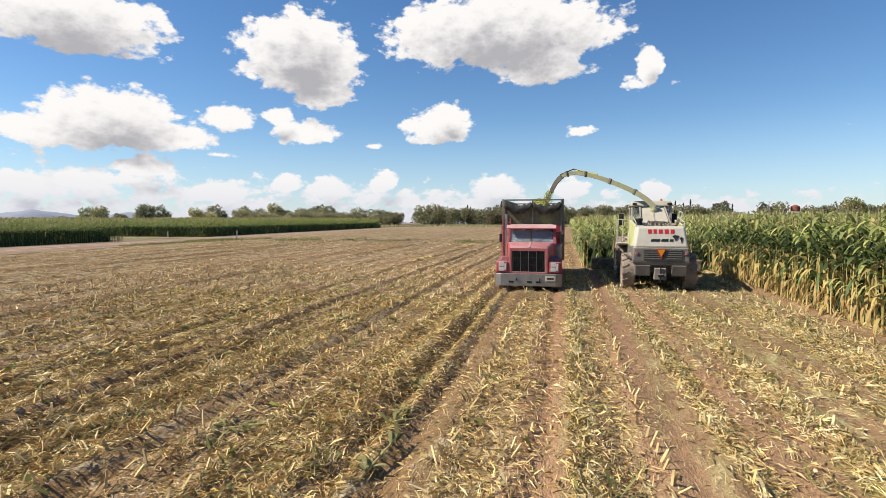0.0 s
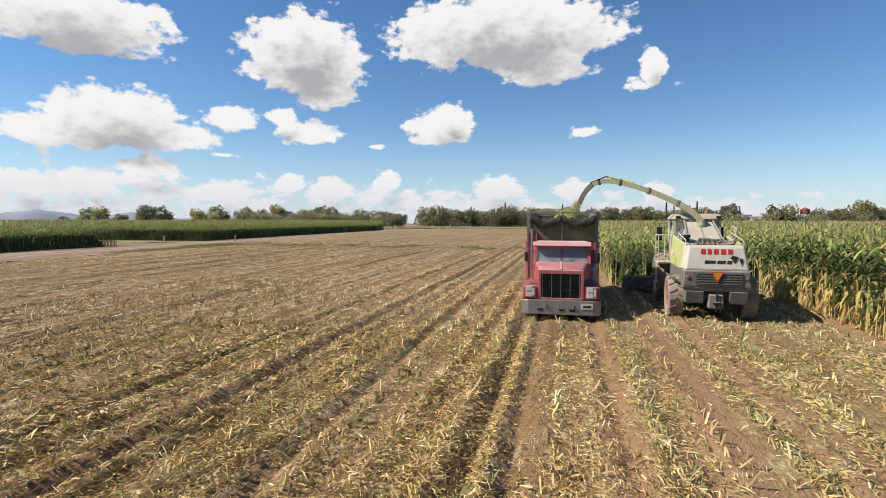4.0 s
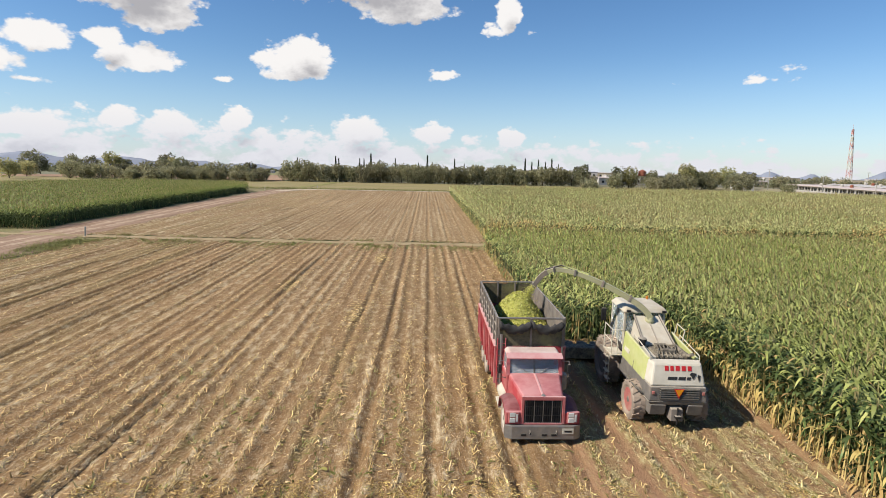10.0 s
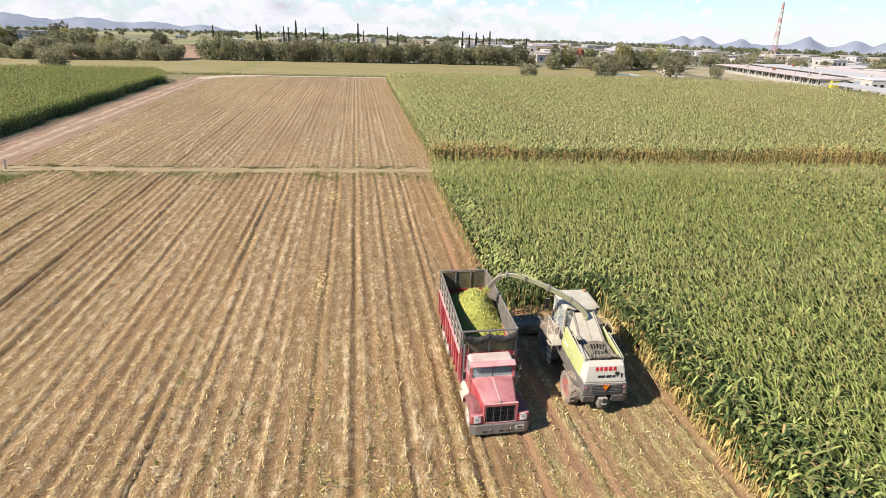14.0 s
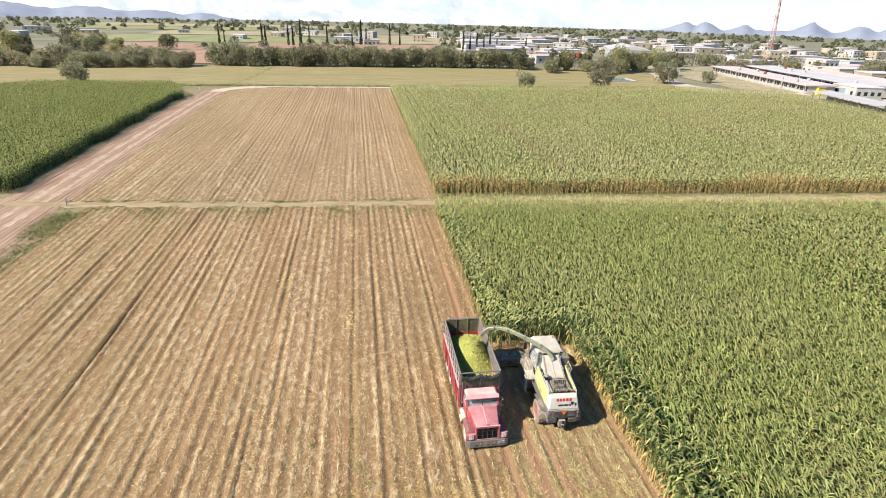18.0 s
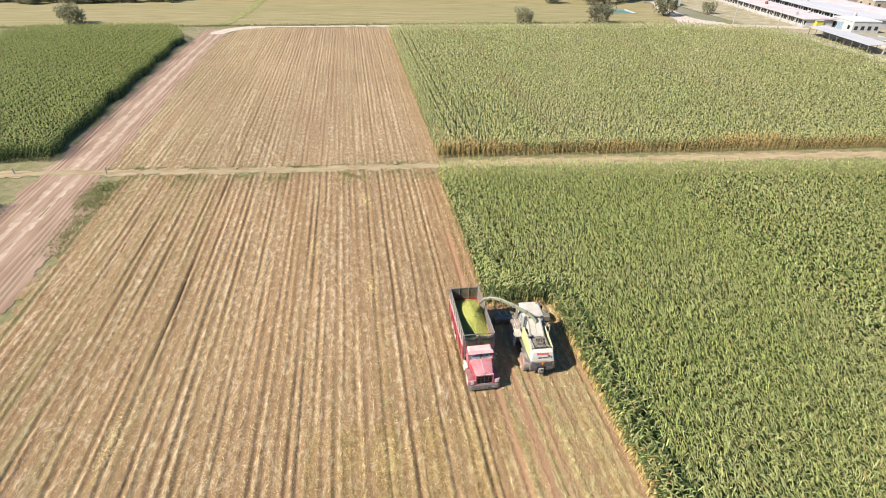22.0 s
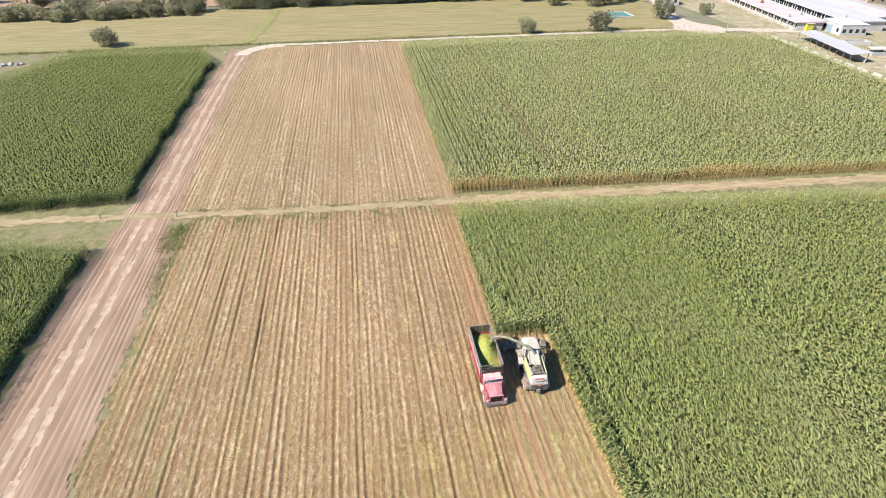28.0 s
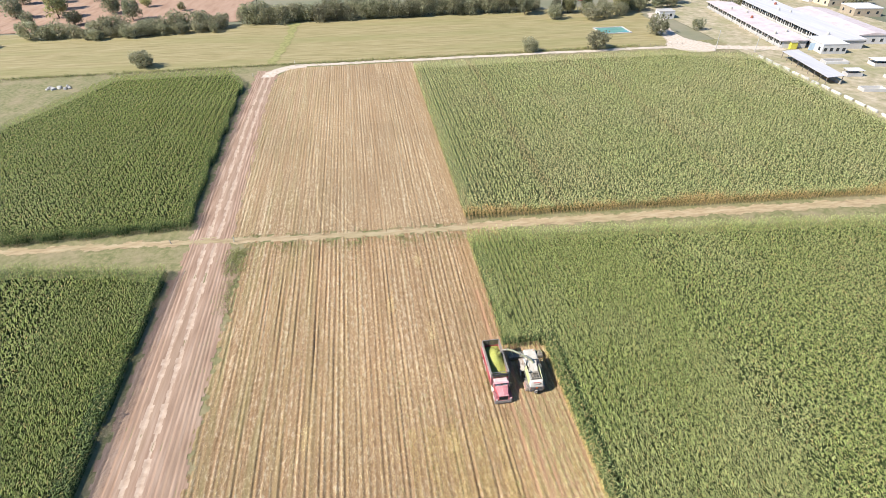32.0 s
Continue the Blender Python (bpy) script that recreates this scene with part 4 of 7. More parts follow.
def grow(heap, r, at, tall, leaves=5, cuts=2, low=0.55, wide=0.1, stalk=False, dry_below=0.0, tassels=1.0, reach=0.75):
    """Corn plants at the places at (n, 3), tall metres high: arched leaves from low*tall up, a tassel, and if wanted the stalk."""
    n = len(at)
    for k in range(leaves):
        u = (k + r.uniform(0, 0.8, n)) / leaves
        z = tall * (low + (0.97 - low) * u)
        base = at + np.stack([r.normal(0, 0.03, n), r.normal(0, 0.03, n), z], -1)
        head = np.where(r.uniform(0, 1, n) < (0.75 if reach > 0.6 else 0.92), np.pi / 2 + np.pi * r.integers(0, 2, n) + r.normal(0, 0.34 if reach > 0.6 else 0.2, n), r.uniform(0, 2 * np.pi, n)) if not stalk else (k * np.pi + r.normal(0, 0.6, n) + r.uniform(0, 6.28, n) * 0.2)
        hang = np.clip((0.55 - z / tall) / 0.3, 0, 1)          # lower leaves hang limp along the stalk
        length = reach * r.uniform(0.7, 1.25, n) * (1.0 - 0.25 * u) * (1 - 0.35 * hang)
        pts, tri = leaf_strip(base, head, length * (1 - 0.35 * hang), np.full(n, wide) * r.uniform(0.8, 1.25, n) * (1 - 0.35 * hang), (r.uniform(0.45, 1.05, n) + 0.3 * u - 0.45 * hang) if stalk else (r.uniform(0.55, 1.2, n) + 0.4 * u), r.uniform(0.6, 1.3, n) + 0.6 * hang, cuts)
        row = np.round(at[:, 0] / ROW)
        lane = ((np.abs(at[:, 0] - 22.6) < 0.5) | (np.abs(at[:, 0] - 63.4) < 0.8) | ((np.mod(row, 23) == 5) & (np.sin(at[:, 1] * 0.07 + row) > 0.2))) & (at[:, 1] > 52) & (at[:, 0] > 4)     # thin, drier rows
        dry = (z / tall + r.normal(0, 0.10, n) < dry_below) | (r.uniform(0, 1, n) < 0.03)
        pale = lane & (r.uniform(0, 1, n) < 0.7)
        shady = (z / tall < np.where((at[:, 1] < CUT_Y + 1) & (at[:, 1] > -40), 0.86, 0.62)) & (r.uniform(0, 1, n) < 0.88) & stalk       # lower leaves are deeper green, with the shade between plants painted in
        heap.add(pts, tri, np.where(dry, 1, np.where(pale, 3, np.where(shady, 4, 0))))
    if stalk:
        ang = r.uniform(0, 6.28, n)
        ring = []
        lean = r.normal(0, 0.06, (n, 2))
        for h, rad in ((0.0, 0.024), (0.3, 0.020), (0.62, 0.010)):
            for j in range(3):
                a = ang + j * 2.094
                ring.append(at + np.stack([np.cos(a) * rad + lean[:, 0] * h, np.sin(a) * rad + lean[:, 1] * h, tall * h], -1))
        tri = [(a + j, a + (j + 1) % 3, a + 3 + (j + 1) % 3) for a in (0, 3) for j in range(3)] + [(a + j, a + 3 + (j + 1) % 3, a + 3 + j) for a in (0, 3) for j in range(3)]
        heap.add(np.stack(ring, 1), np.array(tri), np.full(n, 2))
    has = r.uniform(0, 1, n) < tassels
    m = int(has.sum())
    if m:
        top = at[has] + np.stack([r.normal(0, 0.02, m), r.normal(0, 0.02, m), 0.93 * tall[has]], -1)
        for j in range(5):
            a = r.uniform(0, 6.28, m)
            d = np.stack([np.cos(a), np.sin(a), np.zeros(m)], -1)
            up = r.uniform(0.24, 0.50, m)[:, None] * np.array([[0, 0, 1.0]])
            w = 0.020 + 0.026 * (wide > 0.12)
            heap.add(np.stack([top - d * w, top + d * w, top + up + np.stack([-d[:, 1], d[:, 0], d[:, 2]], -1) * 0.09 * r.uniform(-1, 1, m)[:, None]], 1), np.array([[0, 1, 2]]), np.full(m, 3))


def plot_places(r, x0, x1, y0, y1, gap, inside):
    """Places in drilled rows along y within an outline."""
    xs = np.arange(x0, x1, ROW)
    ys = np.arange(y0, y1, gap)
    X, Y = np.meshgrid(xs, ys)
    X, Y = X.ravel() + r.normal(0, 0.05, X.size), Y.ravel() + r.uniform(-0.5, 0.5, X.size) * gap
    keep = inside(X, Y)
    return np.stack([X[keep], Y[keep], np.full(keep.sum(), 0.06)], -1)


def tall_at(r, p, base, ridged=0.0):
    return base * (1 + ridged * np.cos(np.pi * np.round((p[:, 0] - p[:, 0].min()) / ROW)) + 0.045 * fbm(p[:, 0] * 0.25, p[:, 1] * 0.25, 0.8) + r.normal(0, 0.06, len(p)))


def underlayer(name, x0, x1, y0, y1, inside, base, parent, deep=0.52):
    """A sheet coloured dark for the shade among stems and leaves under the canopy, ridged along the rows, closed down
    to the soil.
    """
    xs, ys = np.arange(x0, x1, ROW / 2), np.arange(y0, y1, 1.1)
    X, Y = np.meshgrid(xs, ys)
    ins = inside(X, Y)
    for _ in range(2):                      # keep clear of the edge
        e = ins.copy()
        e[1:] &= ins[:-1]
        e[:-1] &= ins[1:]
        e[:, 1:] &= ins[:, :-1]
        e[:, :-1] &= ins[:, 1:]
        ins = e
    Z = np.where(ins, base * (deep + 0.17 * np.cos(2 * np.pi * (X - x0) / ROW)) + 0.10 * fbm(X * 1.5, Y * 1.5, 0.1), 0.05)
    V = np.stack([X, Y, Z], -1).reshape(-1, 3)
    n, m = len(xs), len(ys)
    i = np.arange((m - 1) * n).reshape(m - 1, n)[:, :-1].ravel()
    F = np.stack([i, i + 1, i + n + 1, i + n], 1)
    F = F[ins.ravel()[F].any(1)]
    tied(name, mesh_np(name, V, F, [M["underdark"]]), parent, "dark sheet standing for the shade under the leaves", "stuff")


def in_near(x, y):
    return (y < 45.0 - 0.10 * (x - 2.6) + 0.3 * np.sin(x * 1.3)) & ((x > 8.25) | ((x > 2.34) & (y > CUT_Y)))


def in_far(x, y):
    return (x > 3.25) & (y > cross_y(x) + 2.3) & (y < 150.5 - 0.012 * x - 0.35 * np.maximum(x - 95, 0)) & (x < 122.5 + 0.04 * (y - 80))


def in_left_far(x, y):
    return (x < -51.3 - 0.4 * np.sin(y * 0.4) - 0.02 * (y - 57)) & (y > 56.6 + 0.02 * (x + 52) + 0.4 * np.sin(x)) & (y < 154.5) & (y < 157 + 2.2 * (x + 94)) & (x < -50.6 - 0.55 * np.maximum(y - 138, 0))


def in_left_near(x, y):
    return (x < -51.6 + 0.3 * np.sin(y * 0.5)) & (y < 42.3 - 0.17 * (x + 52) + 0.4 * np.sin(x * 0.8))


def corn_plot(label, bounds, inside, base, near_of, edge_of, gaps, seed, dry=0.45, close=None, edge_cuts=2, mats=CORN_MATS, wide=0.135, reach=0.68):
    """A plot of corn: full plants on its open edges, leafy tops inside (dense near the camera's way, wider further off)."""
    r = np.random.default_rng(seed)
    x0, x1, y0, y1 = bounds
    field = thing("corn_field", label, "corn", "corn plots")
    heap = Heap()
    tops = plot_places(r, x0, x1, y0, y1, gaps[1], inside)
    e, nr = edge_of(tops[:, 0], tops[:, 1]), near_of(tops[:, 0], tops[:, 1])
    p = tops[~e & ~nr]
    if len(p):
        grow(heap, r, p, tall_at(r, p, base, 0.045 if reach > 0.6 else 0.075), leaves=6, cuts=2, low=0.58, wide=wide, tassels=1.0, reach=reach)
    p = plot_places(r, x0, x1, y0, y1, gaps[0], inside)
    nr, e = near_of(p[:, 0], p[:, 1]), edge_of(p[:, 0], p[:, 1])
    p = p[nr & ~e]
    if len(p):
        grow(heap, r, p, tall_at(r, p, base), leaves=8, cuts=2, low=0.54, wide=0.074, tassels=0.95, reach=0.68)
    tied("corn_rows", heap.mesh("corn_rows", mats), field, "dense green corn tops with straw-coloured tassels", "stuff")
    heap = Heap()
    p = plot_places(r, x0, x1, y0, y1, 0.25, inside)
    p = p[edge_of(p[:, 0], p[:, 1])]
    if close is not None:
        p = p[~close(p[:, 0], p[:, 1])]
    dry = dry(p[:, 0], p[:, 1]) if callable(dry) else dry
    grow(heap, r, p, tall_at(r, p, base), leaves=11, cuts=edge_cuts, low=0.08, wide=0.084, stalk=True, dry_below=dry, tassels=0.45, reach=0.7)
    tied("corn_edge", heap.mesh("corn_edge", mats), field, "outer corn rows with yellowed lower leaves", "stuff")
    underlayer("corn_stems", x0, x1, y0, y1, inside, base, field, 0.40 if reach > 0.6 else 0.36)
    return field


def near_edge(x, y):
    cut = ((x < 10.2) & (y < CUT_Y + 2.4)) | ((x < 4.6) & (y >= CUT_Y)) | (y > 42.9 - 0.10 * (x - 2.6))
    return cut


def close_edge(x, y):
    return (x < 9.9) & (y > -9.0) & (y < CUT_Y - 2.0)


near_field = corn_plot("tall green corn beside the cut swath, yellow at the stem bases", (2.36, 112, -34, 47), in_near, 2.62,
                       lambda x, y: (x < 32) & (y > -14), near_edge, (0.28, 0.48), 11, dry=lambda x, y: np.where((x > 7) & (y < CUT_Y), 0.45, 0.16), close=close_edge, edge_cuts=3)
corn_plot("ripening corn plot beyond the crossing track, dry along its front", (3.3, 127, 44, 158), in_far, 2.55,
          lambda x, y: (x < -999), lambda x, y: (y < cross_y(x) + 4.4) | (x < 4.9), (0.3, 0.68), 12, dry=lambda x, y: np.where(y < cross_y(x) + 4.6, 0.72 + 0.24 * np.sin(x * 0.21) * np.sin(x * 0.083 + 0.6) + 0.10 * np.sin(x * 1.7), 0.08), mats=FAR_MATS)
corn_plot("dark green corn plot across the dirt road", (-128, -50.8, 54, 156), in_left_far, 2.5,
          lambda x, y: (x < -999), lambda x, y: (x > -54.0) | (y < 59.4 + 0.02 * (x + 52)), (0.3, 0.60), 13, dry=0.14, mats=DARK_MATS, wide=0.18, reach=0.55)
corn_plot("dark green corn plot at the near end of the dirt road", (-118, -50.8, -22, 54), in_left_near, 2.5,
          lambda x, y: (x > -66) & (y > 0), lambda x, y: (x > -54.0) | (y > 40.0 - 0.17 * (x + 52)), (0.34, 0.52), 14, dry=0.14, mats=DARK_MATS, wide=0.17, reach=0.55)


def corn_plants():
    """The plants nearest to the way of the camera, each one an object, along the cut face of the near plot."""
    r = np.random.default_rng(21)
    kinds = []
    for k in range(9):
        h = Heap()
        grow(h, r, np.zeros((1, 3)), np.array([2.55 * r.uniform(0.92, 1.06)]), leaves=15, cuts=4, low=0.06, wide=0.086, stalk=True, dry_below=0.50, reach=0.75, tassels=0.3)
        if k % 2:       # an ear in its husk
            a = r.uniform(0, 6.28)
            c = np.array([0.05 * np.cos(a), 0.05 * np.sin(a), 1.15])
            ring = [[c + np.array([q * np.cos(j * 1.257), q * np.sin(j * 1.257), dz]) for j in range(5)] for q, dz in ((0.018, -0.1), (0.035, 0.0), (0.015, 0.14))]
            tri = [(5 * s + j, 5 * s + (j + 1) % 5, 5 * s + 5 + j) for s in (0, 1) for j in range(5)] + [(5 * s + (j + 1) % 5, 5 * s + 5 + (j + 1) % 5, 5 * s + 5 + j) for s in (0, 1) for j in range(5)]
            h.add(np.array(ring).reshape(1, 15, 3), np.array(tri), np.array([1]))
        kinds.append(h.mesh("corn_plant", CORN_MATS))
    count = 0
    for x in (8.38, 9.12):
        for y in np.arange(-8.9, CUT_Y - 2.1, 0.163):
            if count >= 296:
                break
            ob = new("corn_plant", kinds[int(r.integers(9))])
            ob.parent = near_field
            ob.matrix_basis = pose(x + r.normal(0, 0.06), y + r.normal(0, 0.03), 0.06, r.normal(0, 2), r.normal(0, 2.5), r.uniform(0, 360)) @ Matrix.Scale(r.uniform(0.92, 1.08), 4)
            count += 1


# ================= straw and stubs on the field =================
M["yellowstraw"] = material("fresh_yellow_straw", [(0.3097, 0.2471, 0.1036), (0.4217, 0.3525, 0.1793), (0.5074, 0.4415, 0.3029)], 2.0, rough=0.8, bump=0.0, island=0.4, spec=0.2)
def litter(name, n, spots, size, mat, label, seed, flat=0.25, wide=0.022, lie=0.0):
    """Loose chopped pieces lying crosswise on the stubble."""
    r = np.random.default_rng(seed)
    xy = spots(r, n)
    n = len(xy)
    z = stubble_z(xy[:, 0], xy[:, 1]) + r.uniform(0.0, 0.035, n)
    a = np.where(r.uniform(0, 1, n) < lie, np.pi / 2 + r.normal(0, 0.35, n), r.uniform(0, 6.28, n))       # some lie along the rows
    L, w = size * r.uniform(0.4, 1.5, n), wide * r.uniform(0.5, 1.6, n)
    d = np.stack([np.cos(a), np.sin(a), r.normal(0, flat, n)], -1) * L[:, None] / 2
    s = np.stack([-np.sin(a), np.cos(a), r.normal(0, 0.5, n)], -1) * w[:, None] / 2
    c = np.stack([xy[:, 0], xy[:, 1], z + np.abs(d[:, 2])], -1)
    bend = np.zeros((n, 3))
    bend[:, 2] = 0.2 * L * r.uniform(-0.5, 1, n)
    pts = np.stack([c - d - s, c - d + s, c + bend + s, c + bend - s, c + d], 1)
    h = Heap()
    h.add(pts, np.array([[0, 1, 2], [0, 2, 3], [3, 2, 4]]) if wide > 0.011 else np.array([[0, 1, 4], [1, 3, 4]]), np.zeros(n))
    tagged(new(name, h.mesh(name, [mat])), label, "straw", kind="stuff")


def strip_spots(x0, x1, y0, y1, ridge=0.6):
    def spots(r, n):
        x, y = r.uniform(x0, x1, n), r.uniform(y0, y1, n)
        on = r.uniform(0, 1, n) < ridge
        x = np.where(on, np.round(x / ROW) * ROW + r.normal(0, 0.13, n), x)
        dens = 0.5 + 0.5 * np.sin(np.floor(x / ROW) * 1.7) * 0.7 + 0.35 * fbm(x * 0.4, y * 0.15, 0.5)
        for mid in (1.0, 2.45, 3.8):          # swept lanes hold little
            dens = dens * np.where((np.abs(x - mid) < 0.34) & (y < 30), 0.22, 1.0)
        keep = r.uniform(0, 1, n) < np.clip(dens, 0.03, 1)
        return np.stack([x[keep], y[keep]], -1)
    return spots


M["brownstraw"] = material("brown_matted_straw", [(0.29, 0.1958, 0.0678), (0.493, 0.348, 0.1232), (0.725, 0.5583, 0.2218)], 2.0, rough=0.9, bump=0.0, island=0.4, spec=0.15)
litter("straw_mat", 170000, strip_spots(-13, 7, -12, 4, 0.0), 0.10, M["brownstraw"], "brown matted straw covering the soil", 46, wide=0.009, flat=0.2)
litter("straw_litter", 85000, strip_spots(-9, 9.0, -12, 3), 0.11, M["straw"], "pale chopped corn straw strewn over the stubble", 31, wide=0.009, lie=0.3)
litter("straw_litter", 110000, strip_spots(-7, 6.5, -12, -3.5, 0.4), 0.13, M["straw"], "fine matted straw over the near stubble", 39, wide=0.007, flat=0.35, lie=0.3)
litter("straw_litter", 50000, strip_spots(-22, 9.0, -12, 16), 0.15, M["straw"], "chopped straw between the rows of stubble", 37, wide=0.012)
litter("straw_litter", 45000, strip_spots(-39, 9.0, -14, 46), 0.19, M["straw"], "thin straw over the wider stubble", 32, wide=0.020)
litter("straw_litter", 60000, strip_spots(1.5, 9.0, -11, 14, 0.6), 0.15, M["yellowstraw"], "fresh yellow straw and husks on the new swath", 38, wide=0.013, lie=0.6)
litter("green_litter", 14000, strip_spots(1.3, 9.0, -12, 14, 0.85), 0.17, M["greenchop"], "torn yellow-green corn leaves on the fresh swath", 33, wide=0.016, lie=0.6)
litter("green_litter", 2500, strip_spots(-12, 2.0, -12, 10, 0.5), 0.20, M["greenchop"], "wilted green scraps between the rows", 34, wide=0.035)


def heap_spots(r, n):
    """A few places where the chopper spilled straw."""
    mid = np.array([(-7.8, 20.7), (-7.8, 39.4), (-25.9, 4.8), (-7.8, 0.6), (-7.3, -6.0), (-13.5, 28.0)])[r.integers(0, 6, n)]
    return mid + r.normal(0, 1, (n, 2)) * np.array([0.35, 1.3])


litter("spilled_straw", 3500, heap_spots, 0.12, M["straw"], "pale spills of chopped straw on the stubble", 36, wide=0.035)


def stubs():
    """Cut stalk ends left standing in the rows."""
    r = np.random.default_rng(35)
    xs = np.arange(round(-18 / ROW) * ROW, 8.6, ROW)
    X, Y = np.meshgrid(xs, np.arange(-13, 14, 0.125))
    n = X.size
    x, y = X.ravel() + r.normal(0, 0.04, n), Y.ravel() + r.normal(0, 0.05, n)
    keep = (r.uniform(0, 1, n) < 0.62)
    for rx, _ in RUTS:
        keep &= np.abs(x - rx) > 0.2
    x, y = x[keep], y[keep]
    n = len(x)
    z = stubble_z(x, y) - 0.03
    tall, lean, a0 = r.uniform(0.06, 0.20, n), r.normal(0, 0.07, (n, 2)), r.uniform(0, 6.28, n)
    ring = []
    for h, rad in ((0.0, 0.019), (1.0, 0.015)):
        for j in range(3):
            a = a0 + j * 2.094
            ring.append(np.stack([x + rad * np.cos(a) + h * lean[:, 0], y + rad * np.sin(a) + h * lean[:, 1], z + tall * h + 0.02], -1))
    h = Heap()
    h.add(np.stack(ring, 1), np.array([(0, 1, 4), (0, 4, 3), (1, 2, 5), (1, 5, 4), (2, 0, 3), (2, 3, 5), (3, 4, 5)]), np.zeros(n))
    tagged(new("stalk_stubs", h.mesh("stalk_stubs", [M["straw"]])), "short cut corn stalk ends standing in rows", "stubble", kind="stuff")


stubs()


def weeds(name, n, spots, size, mat, label, seed):
    """Tufts of grass and weeds: blades fanning up from a spot."""
    r = np.random.default_rng(seed)
    xy = spots(r, n)
    n = len(xy)
    h = Heap()
    for k in range(7):
        a = r.uniform(0, 6.28, n)
        base = np.stack([xy[:, 0] + r.normal(0, 0.06, n), xy[:, 1] + r.normal(0, 0.06, n), np.full(n, 0.06)], -1)
        pts, tri = leaf_strip(base, a, size * r.uniform(0.5, 1.3, n), np.full(n, 0.10 * size + 0.012), r.uniform(0.7, 1.6, n), r.uniform(0.2, 1.0, n), 2)
        h.add(pts, tri, np.zeros(n))
    tagged(new(name, h.mesh(name, [mat])), label, "weeds", kind="stuff")


def verge_spots(r, n):
    """Along the edges of the crossing track and the dirt road."""
    k = n // 3
    x1 = r.uniform(-42, 3, k)
    x1 = x1 + 2.2 * np.sin(x1 * 0.9)
    y1 = cross_y(x1) + r.choice([-1.6, -2.0, 1.3], k) + r.normal(0, 0.35, k)
    x2 = r.normal(-40.3, 0.8, k)
    y2 = r.uniform(30, 48, k)
    x3 = r.normal(-40.6, 1.2, k)
    y3 = r.uniform(41, 48.5, k)
    return np.stack([np.concatenate([x1, x2, x3]), np.concatenate([y1, y2, y3])], -1)


M["weed"] = material("roadside_weeds", [(0.1482, 0.1638, 0.0468), (0.234, 0.234, 0.0858), (0.3354, 0.3042, 0.1482)], 0.6, rough=0.8, bump=0.0, island=0.4, translucent=0.25, spec=0.15)
weeds("roadside_weeds", 1600, verge_spots, 0.26, M["weed"], "green and yellow weeds along the track edges", 41)


def torn_plant(x, y, turn, seed):
    """A corn plant that the chopper missed, flattened between the rows."""
    r = np.random.default_rng(seed)
    h = Heap()
    n = 16
    a = np.radians(turn) + r.normal(0, 0.75, n)
    along = r.uniform(-0.45, 0.45, n)
    base = np.stack([along * np.cos(np.radians(turn)), along * np.sin(np.radians(turn)), r.uniform(0.03, 0.10, n)], -1)
    pts, tri = leaf_strip(base, a, r.uniform(0.18, 0.38, n), np.full(n, 0.05), r.uniform(0.1, 0.5, n), r.uniform(0.2, 0.6, n), 4)
    h.add(pts, tri, np.zeros(n))
    t = thing("torn_corn_plant", "flattened grey-green corn plant lying among the stubble rows", "corn plant", "torn corn plants", at=pose(x, y, float(stubble_z(np.array(x), np.array(y)))))
    tied("leaves", h.mesh("leaves", [M["weed"]]), t)
    c, q = math.cos(radians(turn)), math.sin(radians(turn))
    part("stem", rod(B(), (-0.55 * c, -0.55 * q, 0.04), (0.55 * c, 0.55 * q, 0.09), 0.018, 0.008, 7), M["stalk"], t, "broken pale stem")


for k, (x, y, turn) in enumerate(((-2.73, -7.85, 20), (-0.66, -8.35, 85), (-0.85, -7.2, 95), (-1.0, -5.2, 80))):
    torn_plant(x, y, turn, 80 + k)


def tuft_spots(r, n):
    """A few patches of fresh weeds among the near rows."""
    mid = np.array([(-4.5, -7.4), (-3.9, -4.6), (1.75, 1.5), (3.2, -3.5), (4.9, 1.5)])[r.integers(0, 5, n)]
    return mid + r.normal(0, 1, (n, 2)) * np.array([0.16, 0.7])


weeds("field_weeds", 260, tuft_spots, 0.11, M["weed"], "patches of fresh green weeds among the stubble", 44)


def headland_spots(r, n):
    """Green strip at the end of the rows, before the crossing track."""
    x = r.uniform(-41, 2.4, n)
    y = cross_y(x) - 2.2 - np.abs(r.normal(0, 1.5, n))
    keep = np.sin(x * 0.55) + 0.6 * np.sin(x * 1.31 + 1) + 0.5 * r.normal(0, 1, n) > np.where(x > -2.5, -1.2, 0.35)
    return np.stack([x[keep], y[keep]], -1)


weeds("headland_weeds", 2600, headland_spots, 0.20, M["weed"], "green weeds on the headland before the track", 45)
weeds("field_weeds", 700, strip_spots(-14, 8, -12, 12, 0.3), 0.22, M["weed"], "small green weeds among the stubble", 42)

